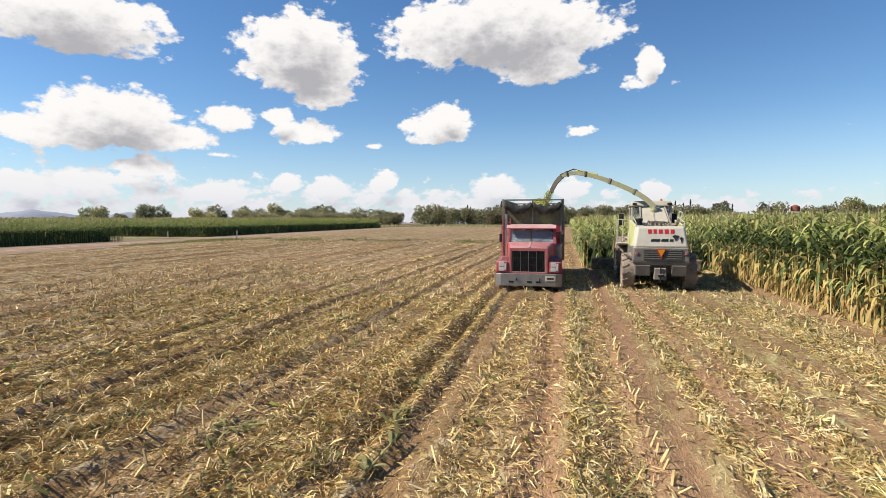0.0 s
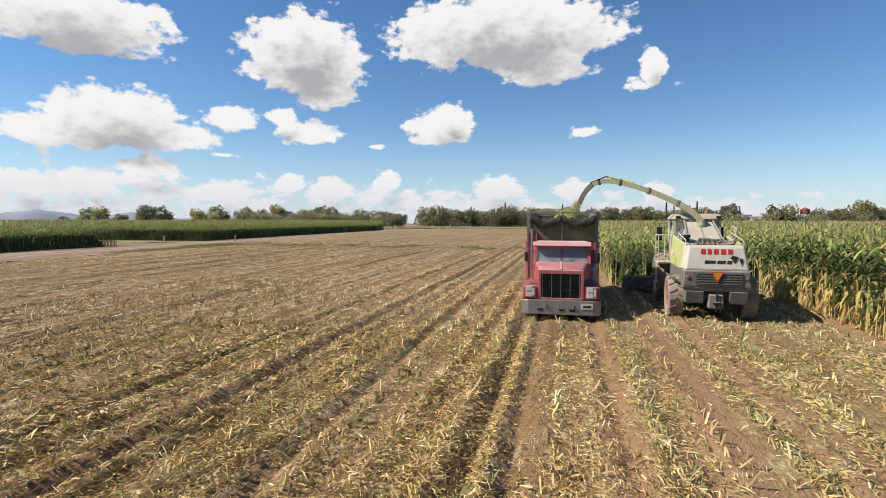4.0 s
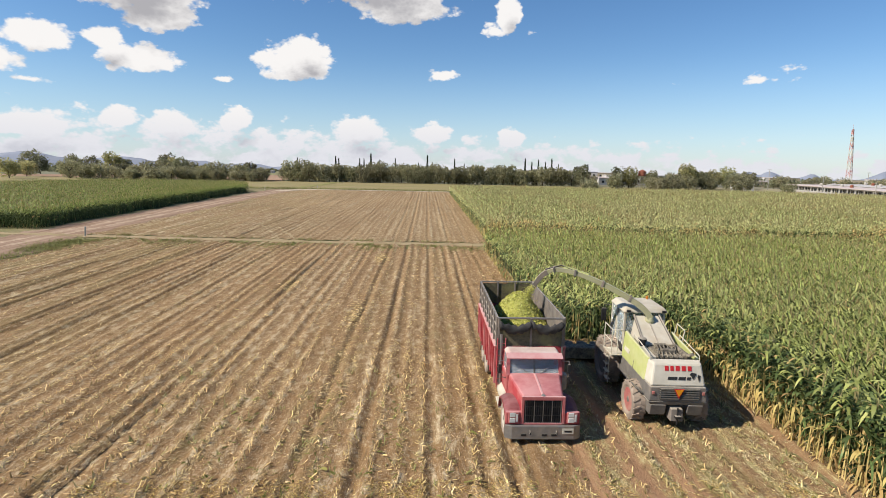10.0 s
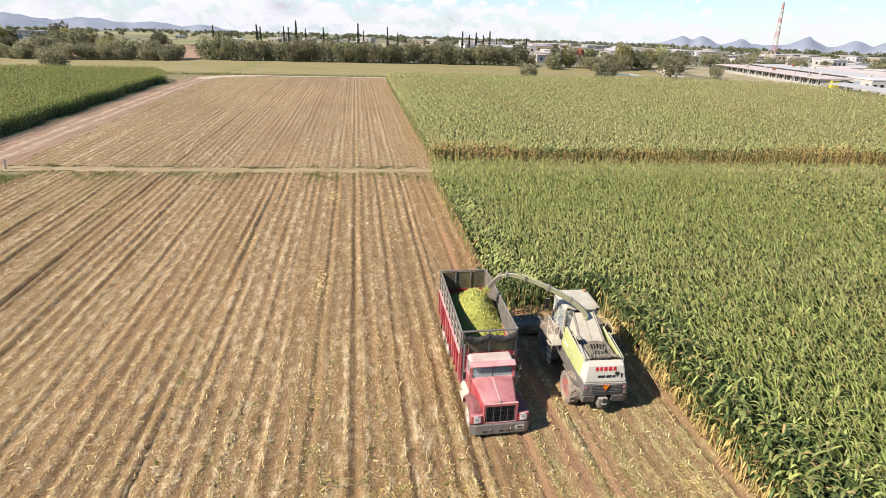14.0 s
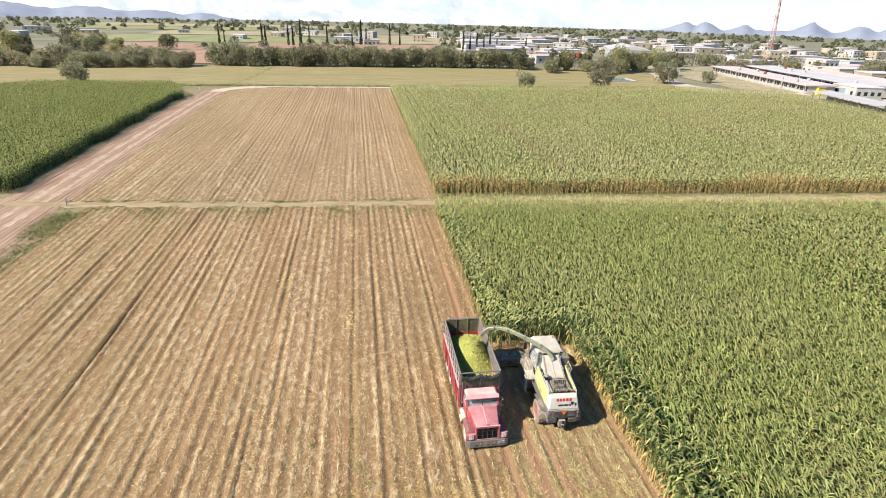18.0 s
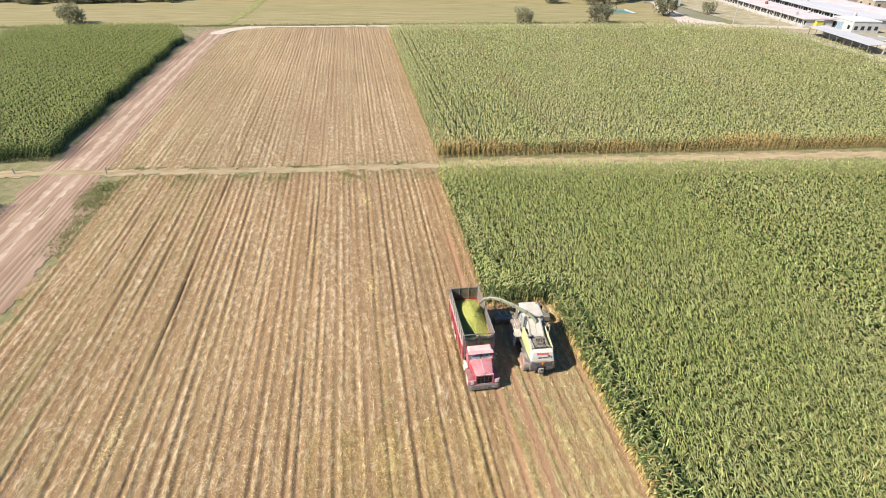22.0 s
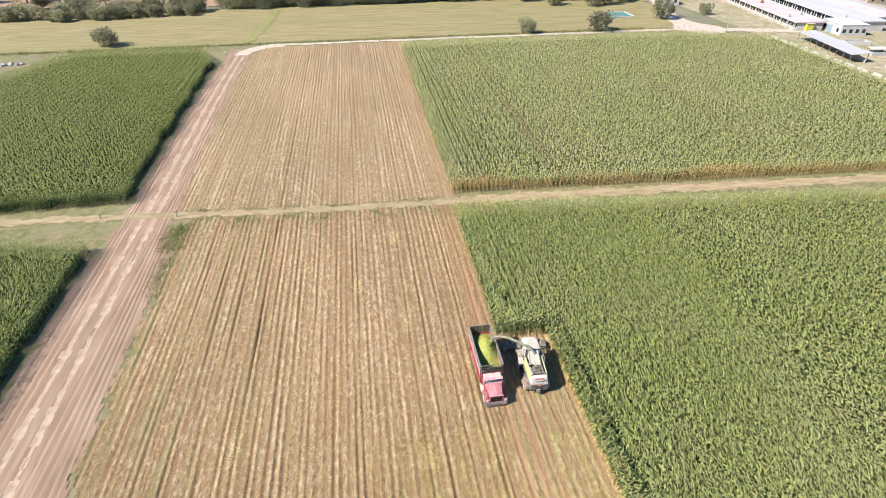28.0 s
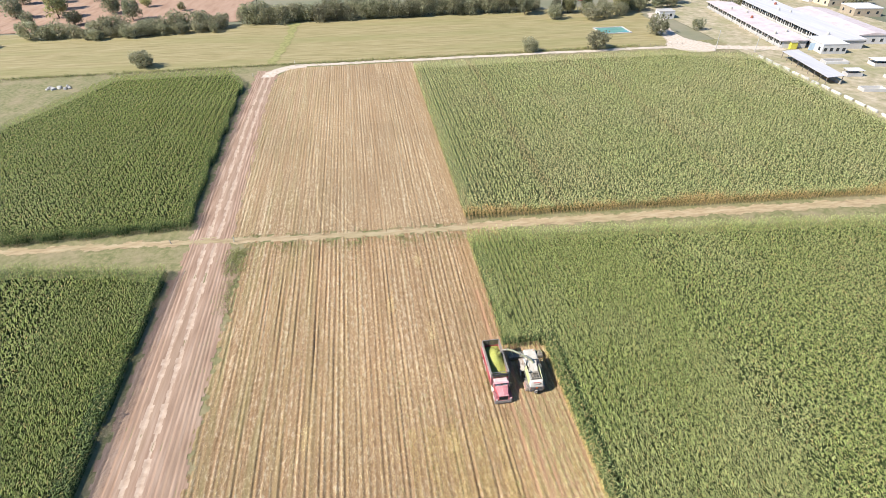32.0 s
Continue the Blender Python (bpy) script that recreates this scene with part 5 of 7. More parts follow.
# ================= dump truck =================
def wheel(parent, centre, r, w, rim_mat, lugs=0, name="wheel"):
    """A tyre with rounded shoulders, a dished rim and, for field tyres, slanting lugs."""
    holder = part(name, turned(B(), [(-w / 2 * 0.8, r * 0.62), (-w / 2, r * 0.74), (-w / 2, r * 0.90), (-w / 2 * 0.82, r), (w / 2 * 0.82, r), (w / 2, r * 0.90), (w / 2, r * 0.74), (w / 2 * 0.8, r * 0.62)], centre, seg=36), M["tyre"], parent, "muddy black tyre", smooth=False)
    bm = B()
    turned(bm, [(-w / 2 * 0.82, r * 0.60), (-w / 2 * 0.86, r * 0.56), (-w / 2 * 0.45, r * 0.46), (-w / 2 * 0.40, r * 0.20), (w / 2 * 0.40, r * 0.20), (w / 2 * 0.45, r * 0.46), (w / 2 * 0.86, r * 0.56), (w / 2 * 0.82, r * 0.60)], centre, seg=28)
    rim = part("rim", bm, rim_mat, holder, "dished wheel rim")
    bm = B()
    turned(bm, [(-w * 0.46, r * 0.10), (-w * 0.42, r * 0.16), (w * 0.42, r * 0.16), (w * 0.46, r * 0.10)], centre, seg=16)
    for k in range(8):
        a = k * math.pi / 4
        for s in (-1, 1):
            p = Vector(centre) + Vector((s * w * 0.24, r * 0.33 * math.cos(a), r * 0.33 * math.sin(a)))
            rod(bm, p, p + Vector((s * 0.04, 0, 0)), 0.016, seg=6)
    part("hub", bm, M["greyrail"], holder)
    if lugs:
        bm = B()
        for k in range(lugs):
            for s in (-1, 1):
                a = 2 * math.pi * (k + 0.25 * s) / lugs
                da = 0.16
                p = [Vector(centre) + Vector((s * xx, (r + hh) * math.cos(aa), (r + hh) * math.sin(aa))) for xx, aa, hh in
                     ((0.02, a, -0.02), (w * 0.5, a + da, -0.03), (w * 0.5, a + da + 0.09, -0.03), (0.02, a + 0.09, -0.02), (0.02, a, 0.035), (w * 0.49, a + da, 0.02), (w * 0.49, a + da + 0.08, 0.02), (0.02, a + 0.08, 0.035))]
                hexa(bm, p[:4], p[4:])
        part("tread", bm, M["tyre"], holder)
    return holder


def dump_truck():
    t = thing("dump_truck", "old red dump truck with high grey boards, loaded with silage", "truck")
    # chassis
    for s in (-1, 1):
        part("chassis_rail", box(B(), s * 0.42 - 0.05, s * 0.42 + 0.05, 0.2, 8.3, 0.72, 0.98, 0.01), M["black"], t)
    for y in (0.5, 2.4, 4.2, 6.3, 8.2):
        part("cross_member", box(B(), -0.4, 0.4, y - 0.06, y + 0.06, 0.74, 0.94), M["black"], t)
    # bumper
    bm = B()
    hexa(bm, [(-1.22, 0.12, 0.24), (-1.0, 0.0, 0.24), (1.0, 0.0, 0.24), (1.22, 0.12, 0.24)], [(-1.22, 0.12, 0.70), (-1.0, 0.0, 0.70), (1.0, 0.0, 0.70), (1.22, 0.12, 0.70)], 0.02)
    hexa(bm, [(-1.22, 0.12, 0.26), (1.22, 0.12, 0.26), (1.20, 0.30, 0.26), (-1.20, 0.30, 0.26)], [(-1.22, 0.12, 0.68), (1.22, 0.12, 0.68), (1.20, 0.30, 0.68), (-1.20, 0.30, 0.68)])
    bumper = part("bumper", bm, M["steel"], t, "dented grey steel bumper")
    part("licence_plate", box(B(), 0.62, 0.98, -0.02, -0.004, 0.44, 0.62, 0.006), M["white"], bumper, "small white plate")
    part("plate_bar", box(B(), 0.68, 0.92, -0.026, -0.021, 0.50, 0.56), M["ink"], bumper)
    for x in (-0.62, 0.05, 0.36):
        part("tow_hole", box(B(), x - 0.09, x + 0.09, -0.014, 0.004, 0.36, 0.44, 0.01), M["black"], bumper)
    for x in (-0.42, 0.42):
        rodm = B()
        pipe(rodm, [(x, 0.0, 0.54), (x, -0.10, 0.54), (x, -0.10, 0.46), (x, 0.0, 0.46)], 0.018)
        part("tow_hook", rodm, M["black"], bumper)
    # hood and grille
    bm = B()
    hexa(bm, [(-0.70, 0.16, 0.72), (0.70, 0.16, 0.72), (0.96, 1.70, 0.80), (-0.96, 1.70, 0.80)], [(-0.66, 0.20, 1.62), (0.66, 0.20, 1.62), (0.90, 1.70, 1.80), (-0.90, 1.70, 1.80)], 0.09)
    hood = part("hood", bm, M["red"], t, "faded red hood gone pink with dust", smooth=True)
    part("hood_crease", hexa(B(), [(-0.05, 0.28, 1.62), (0.05, 0.28, 1.62), (0.05, 1.64, 1.785), (-0.05, 1.64, 1.785)], [(-0.03, 0.3, 1.645), (0.03, 0.3, 1.645), (0.03, 1.62, 1.81), (-0.03, 1.62, 1.81)]), M["reddust"], hood)
    bm = B()
    for x0, x1, z0, z1 in ((-0.70, -0.61, 0.72, 1.64), (0.61, 0.70, 0.72, 1.64), (-0.61, 0.61, 1.52, 1.64), (-0.61, 0.61, 0.70, 0.76)):
        box(bm, x0, x1, 0.085, 0.19, z0, z1, 0.012)
    grille = part("grille", bm, M["reddust"], t, "dusty pink grille surround")
    part("radiator", box(B(), -0.61, 0.61, 0.15, 0.17, 0.76, 1.52), M["black"], grille)
    for k in range(17):
        x = -0.57 + k * 1.14 / 16
        part("grille_bar", box(B(), x - 0.011, x + 0.011, 0.10, 0.145, 0.76, 1.52), M["greyrail"] if k % 4 == 0 else M["black"], grille)
    for z in (1.0, 1.28):
        part("grille_tie", box(B(), -0.56, 0.56, 0.112, 0.14, z - 0.008, z + 0.008), M["black"], grille)
    part("emblem", turned(B(), [(0, 0.075), (0.02, 0.07), (0.03, 0.03)], (0, 0.19, 1.64), "Z", 14), M["steel"], grille, "round plain badge")
    # fenders and lights
    for s in (-1, 1):
        bm = B()
        prev = None
        for k in range(13):                                    # arched wing
            a = math.pi * k / 12
            y, z = 0.92 - 0.80 * math.cos(a), 0.62 + 0.66 * math.sin(a) ** 0.7
            row = [bm.verts.new((s * x, y, z + dz)) for x, dz in ((0.60, 0.03), (1.02, 0.0), (1.20, -0.10), (1.21, -0.16))]
            if prev:
                for i in range(3):
                    bm.faces.new((prev[i], row[i], row[i + 1], prev[i + 1]))
            prev = row
        bmesh.ops.solidify(bm, geom=bm.faces[:], thickness=0.03)
        box(bm, min(s * 0.60, s * 1.19), max(s * 0.60, s * 1.19), 0.10, 0.26, 0.70, 1.12, 0.04)
        wing = part("fender", bm, M["red"], t, "rounded faded red fender", smooth=False)
        c = s * 0.94
        part("headlight_bezel", box(B(), c - 0.17, c + 0.17, 0.065, 0.12, 0.76, 1.14, 0.02), M["reddust"], wing)
        for z in (0.86, 1.04):
            part("headlight", box(B(), c - 0.13, c + 0.05, 0.045, 0.08, z - 0.075, z + 0.075, 0.012), M["lens"], wing, "square clear headlight")
        part("turn_signal", box(B(), c + 0.065, c + 0.135, 0.045, 0.08, 0.82, 1.06, 0.01), M["lens"], wing)
        part("running_board", box(B(), min(s * 0.72, s * 1.20), max(s * 0.72, s * 1.20), 1.72, 2.5, 0.50, 0.58, 0.015), M["white"], t, "pale dusty step")
        part("fuel_tank", turned(B(), [(-0.5, 0.20), (-0.46, 0.27), (0.46, 0.27), (0.5, 0.20)], (0, 0, 0), "X", 20), M["pale"], t).matrix_basis = pose(s * 0.88, 2.15, 0.86, 0, 0, 90)
    # cab
    bm = B()
    hexa(bm, [(-0.97, 1.62, 0.80), (0.97, 1.62, 0.80), (1.0, 2.52, 0.80), (-1.0, 2.52, 0.80)], [(-0.97, 1.62, 1.78), (0.97, 1.62, 1.78), (1.0, 2.52, 1.78), (-1.0, 2.52, 1.78)], 0.04)
    for s in (-1, 1):                                            # pillars
        hexa(bm, [(s * 0.86, 1.64, 1.76), (s * 0.97, 1.64, 1.76), (s * 0.97, 1.76, 1.76), (s * 0.86, 1.76, 1.76)], [(s * 0.83, 1.84, 2.36), (s * 0.94, 1.84, 2.36), (s * 0.94, 1.94, 2.36), (s * 0.83, 1.94, 2.36)])
        hexa(bm, [(s * 0.86, 2.36, 1.76), (s * 0.98, 2.36, 1.76), (s * 0.98, 2.50, 1.76), (s * 0.86, 2.50, 1.76)], [(s * 0.83, 2.36, 2.36), (s * 0.95, 2.36, 2.36), (s * 0.95, 2.50, 2.36), (s * 0.83, 2.50, 2.36)])
    box(bm, -0.86, 0.86, 2.46, 2.50, 1.76, 2.36)
    cab = part("cab", bm, M["red"], t, "red steel cab")
    part("roof", hexa(B(), [(-0.96, 1.80, 2.34), (0.96, 1.80, 2.34), (0.97, 2.50, 2.34), (-0.97, 2.50, 2.34)], [(-0.84, 1.90, 2.48), (0.84, 1.90, 2.48), (0.86, 2.46, 2.48), (-0.86, 2.46, 2.48)], 0.04), M["creamroof"], cab, "dusty pale pink cab roof")
    part("sun_visor", hexa(B(), [(-0.97, 1.63, 2.30), (0.97, 1.63, 2.30), (0.97, 1.84, 2.36), (-0.97, 1.84, 2.36)], [(-0.97, 1.62, 2.34), (0.97, 1.62, 2.34), (0.97, 1.86, 2.47), (-0.97, 1.86, 2.47)], 0.012), M["reddust"], cab, "pinkish outside sun visor")
    for x0, x1 in ((-0.84, -0.02), (0.02, 0.84)):
        g = part("windshield", hexa(B(), [(x0, 1.69, 1.78), (x1, 1.69, 1.78), (x1, 1.70, 1.78), (x0, 1.70, 1.78)], [(x0, 1.875, 2.35), (x1, 1.875, 2.35), (x1, 1.885, 2.35), (x0, 1.885, 2.35)]), M["glass"], cab, "split flat windshield pane")
        g.visible_shadow = False
    part("dashboard", box(B(), -0.90, 0.90, 1.72, 2.44, 1.785, 1.80), M["tarp"], cab, "dark cab interior")
    part("cab_lining", box(B(), -0.84, 0.84, 2.43, 2.45, 1.80, 2.33), M["tarp"], cab)
    part("windshield_bar", hexa(B(), [(-0.025, 1.68, 1.77), (0.025, 1.68, 1.77), (0.025, 1.71, 1.77), (-0.025, 1.71, 1.77)], [(-0.025, 1.865, 2.36), (0.025, 1.865, 2.36), (0.025, 1.895, 2.36), (-0.025, 1.895, 2.36)]), M["black"], cab)
    for s in (-1, 1):
        part("sun_shade", hexa(B(), [(s * 0.06, 1.86, 2.16), (s * 0.80, 1.86, 2.20), (s * 0.80, 1.87, 2.20), (s * 0.06, 1.87, 2.16)], [(s * 0.06, 1.90, 2.32), (s * 0.80, 1.90, 2.32), (s * 0.80, 1.91, 2.32), (s * 0.06, 1.91, 2.32)]), M["tarp"], cab, "dark valance behind the windshield")
        part("wiper", rod(B(), (s * 0.2, 1.67, 1.79), (s * 0.52, 1.75, 2.0), 0.010), M["black"], cab)
        g = part("side_window", box(B(), s * 0.955 - 0.006, s * 0.955 + 0.006, 1.78, 2.36, 1.80, 2.34), M["glass"], cab)
        g.visible_shadow = False
        part("door_handle", box(B(), s * 1.0 - 0.02, s * 1.0 + 0.02, 2.28, 2.42, 1.52, 1.57), M["steel"], cab)
        mirror = part("mirror", box(B(), s * 1.20 - 0.055, s * 1.20 + 0.055, 1.66, 1.72, 1.78, 2.12, 0.015), M["black"], cab, "tall dark side mirror")
        part("mirror_arm", pipe(B(), [(s * 0.97, 1.72, 2.22), (s * 1.20, 1.70, 2.22), (s * 1.20, 1.70, 1.66), (s * 0.97, 1.72, 1.60)], 0.014), M["steel"], mirror)
    part("exhaust_stack", pipe(B(), [(-1.06, 2.56, 0.9), (-1.06, 2.56, 2.9)], 0.06, 12), M["steel"], t)
    part("air_cleaner", turned(B(), [(0, 0.12), (0.05, 0.17), (0.55, 0.17), (0.62, 0.10)], (1.04, 1.95, 1.1), "Z", 18), M["steel"], t)
    # access ladder behind the cab
    bm = B()
    for x in (-1.19, -0.90):
        rod(bm, (x, 2.52, 0.9), (x, 2.52, 2.75), 0.022)
    ladder = part("ladder", bm, M["red"], t, "red steel ladder behind the cab")
    for k in range(8):
        part("rung", rod(B(), (-1.19, 2.52, 1.02 + 0.22 * k), (-0.90, 2.52, 1.02 + 0.22 * k), 0.015), M["red"], ladder)
    # body
    y0, y1, zf, zr, zt = 2.58, 8.60, 1.12, 2.36, 3.50
    bed = part("bed_floor", box(B(), -1.20, 1.20, y0, y1, zf - 0.12, zf, 0.02), M["reddust"], t, "steel load floor")
    for s in (-1, 1):
        side = part("side_panel", box(B(), min(s * 1.16, s * 1.21), max(s * 1.16, s * 1.21), y0, y1, zf - 0.1, zr, 0.01), M["red"], t, "faded red lower side with upright ribs")
        for k in range(11):
            y = y0 + 0.08 + k * (y1 - y0 - 0.16) / 10
            part("rib", box(B(), min(s * 1.21, s * 1.29), max(s * 1.21, s * 1.29), y - 0.045, y + 0.045, zf - 0.1, zr, 0.012), M["reddust"] if k % 3 == 0 else M["red"], side)
        part("side_rail", box(B(), min(s * 1.15, s * 1.30), max(s * 1.15, s * 1.30), y0, y1, zr, zr + 0.09, 0.015), M["reddust"], side)
        upper = part("side_board", box(B(), min(s * 1.17, s * 1.195), max(s * 1.17, s * 1.195), y0, y1, zr + 0.09, zt), M["greyrail"], t, "weathered grey upper side board")
        for k in range(9):
            y = y0 + 0.05 + k * (y1 - y0 - 0.1) / 8
            part("stake", box(B(), min(s * 1.195, s * 1.25), max(s * 1.195, s * 1.25), y - 0.03, y + 0.03, zr + 0.06, zt + 0.02, 0.006), M["greyrail"], upper)
        for z in (2.75, 3.12, zt - 0.03):
            part("rail", box(B(), min(s * 1.195, s * 1.235), max(s * 1.195, s * 1.235), y0, y1, z - 0.03, z + 0.03, 0.006), M["steel"] if z > 3.4 else M["greyrail"], upper)
    for y, name in ((y0, "front_board"), (y1, "tail_board")):
        b = part(name, box(B(), -1.17, 1.17, y - 0.025, y + 0.025, zf, zr + 0.1), M["red"], t)
        u = part("end_board", box(B(), -1.17, 1.17, y - 0.015, y + 0.015, zr + 0.1, zt - (0.34 if y == y0 else 0.1)), M["meshboard"], t, "dusty brown upper end board")
        for x in (-1.15, -0.4, 0.4, 1.15) if y != y0 else (-1.15, 0.0, 1.15):
            part("upright", box(B(), x - 0.035, x + 0.035, y - 0.05, y + 0.05, zf, zt, 0.008), M["greyrail"], u)
        part("top_bar", box(B(), -1.2, 1.2, y - 0.04, y + 0.04, zt - 0.05, zt + 0.01, 0.01), M["steel"], u)
    # tarp bundled in two swags along the front
    bm = B()
    for cx in (-0.58, 0.58):
        rings = []
        for i in range(15):
            u = i / 14 * 2 - 1
            sag = -0.20 * (1 - u * u)
            th = 0.12 + 0.04 * math.sin(i * 2.1) + 0.05 * (1 - u * u)
            ring = []
            for k in range(10):
                a = 2 * math.pi * k / 10
                ring.append(bm.verts.new((cx + u * 0.57, y0 - 0.10 + 0.10 * math.cos(a) + 0.02 * math.sin(3 * a + i), zt - 0.22 + sag + th * math.sin(a) * (1.0 + 0.15 * math.sin(2 * a + i)))))
            rings.append(ring)
        for p, q in zip(rings, rings[1:]):
            for k in range(10):
                bm.faces.new((p[k], p[(k + 1) % 10], q[(k + 1) % 10], q[k]))
        bm.faces.new(rings[0])
        bm.faces.new(rings[-1][::-1])
    part("tarp", bm, M["tarp"], t, "dark tarp bundled along the front board", smooth=True)
    # wheels
    for s in (-1, 1):
        wheel(t, (s * 1.02, 0.92, 0.53), 0.53, 0.28, M["white"])
        for y in (6.2, 7.5):
            wheel(t, (s * 0.90, y, 0.53), 0.53, 0.52, M["white"])
        part("mud_flap", box(B(), min(s * 0.62, s * 1.18), max(s * 0.62, s * 1.18), 8.15, 8.17, 0.3, 0.95), M["black"], t)
    for y in (0.92, 6.2, 7.5):
        part("axle", rod(B(), (-0.85, y, 0.53), (0.85, y, 0.53), 0.07, seg=10), M["black"], t)
    t.matrix_world = pose(0, TRUCK_Y, 0.035)
    return t


def silage_heap():
    """The load: a heap that is highest under the spout and slopes to the boards."""
    xs, ys = np.linspace(-1.155, 1.155, 56), np.linspace(2.64, 8.55, 130)
    X, Y = np.meshgrid(xs, ys)
    Z = 2.05 + 1.55 * np.exp(-((X - 0.12) / 1.05) ** 2 - ((Y - 6.0) / 1.75) ** 2) + 0.05 * fbm(X * 3, Y * 3, 0.1) + 0.035 * fbm(X * 11, Y * 11, 0.6)
    n, m = len(xs), len(ys)
    V = np.concatenate([np.stack([X, Y, Z], -1).reshape(-1, 3), [[-1.155, 2.74, 1.13], [1.155, 2.74, 1.13], [1.155, 8.64, 1.13], [-1.155, 8.64, 1.13]]])
    i = np.arange((m - 1) * n).reshape(m - 1, n)[:, :-1].ravel()
    F = np.stack([i, i + 1, i + n + 1, i + n], 1)
    ob = new("silage_heap", mesh_np("silage_heap", V[:-4], F, [M["silage"]]))
    ob.matrix_world = pose(0, TRUCK_Y, 0.035)
    tagged(ob, "bright yellow-green chopped corn silage heaped in the truck bed", "silage", kind="stuff")
    r = np.random.default_rng(51)
    k = 7000
    x, y = r.uniform(-1.12, 1.12, k), r.uniform(2.8, 8.6, k)
    z = 2.06 + 1.55 * np.exp(-((x - 0.12) / 1.05) ** 2 - ((y - 6.0) / 1.75) ** 2) + 0.05 * fbm(x * 3, y * 3, 0.1)
    c, a = np.stack([x, y, z + 0.02], -1), r.normal(0, 0.03, (k, 3))
    b = r.normal(0, 0.03, (k, 3))
    h = Heap()
    h.add(np.stack([c - a, c + a, c + b], 1), np.array([[0, 1, 2]]), np.zeros(k))
    chips = new("silage_chips", h.mesh("silage_chips", [M["chip"]]))
    chips.matrix_world = pose(0, TRUCK_Y, 0.035)
    tagged(chips, "loose chips of chopped leaf and stalk on the silage", "silage", kind="stuff")


M["chip"] = material("silage_chips", [(0.3276, 0.3354, 0.0468), (0.468, 0.4524, 0.1248), (0.546, 0.5304, 0.234)], 9.0, rough=0.9, bump=0.0, island=0.4, translucent=0.2)
dump_truck()
silage_heap()
# ================= forage harvester =================
def swept(bm, points, sizes, up=Vector((0, 0, 1))):
    """A box section swept along points; sizes are (width, depth) at each."""
    rings = []
    for i, p in enumerate(points):
        p = Vector(p)
        d = (Vector(points[min(i + 1, len(points) - 1)]) - Vector(points[max(i - 1, 0)])).normalized()
        side = d.cross(Vector((0.15, 1, 0))).normalized()
        other = side.cross(d).normalized()
        w, h = sizes[i]
        rings.append([bm.verts.new(p + side * sx * w / 2 + other * sy * h / 2) for sx, sy in ((-1, -1), (1, -1), (1, 1), (-1, 1))])
    for a, b in zip(rings, rings[1:]):
        for k in range(4):
            bm.faces.new((a[k], a[(k + 1) % 4], b[(k + 1) % 4], b[k]))
    bm.faces.new(rings[0])
    bm.faces.new(rings[-1][::-1])
    return bm


def bezier(pts, n):
    """Points on a Bezier curve with the given control points."""
    out = []
    for k in range(n):
        u, q = k / (n - 1), [Vector(p) for p in pts]
        while len(q) > 1:
            q = [a.lerp(b, u) for a, b in zip(q, q[1:])]
        out.append(q[0])
    return out


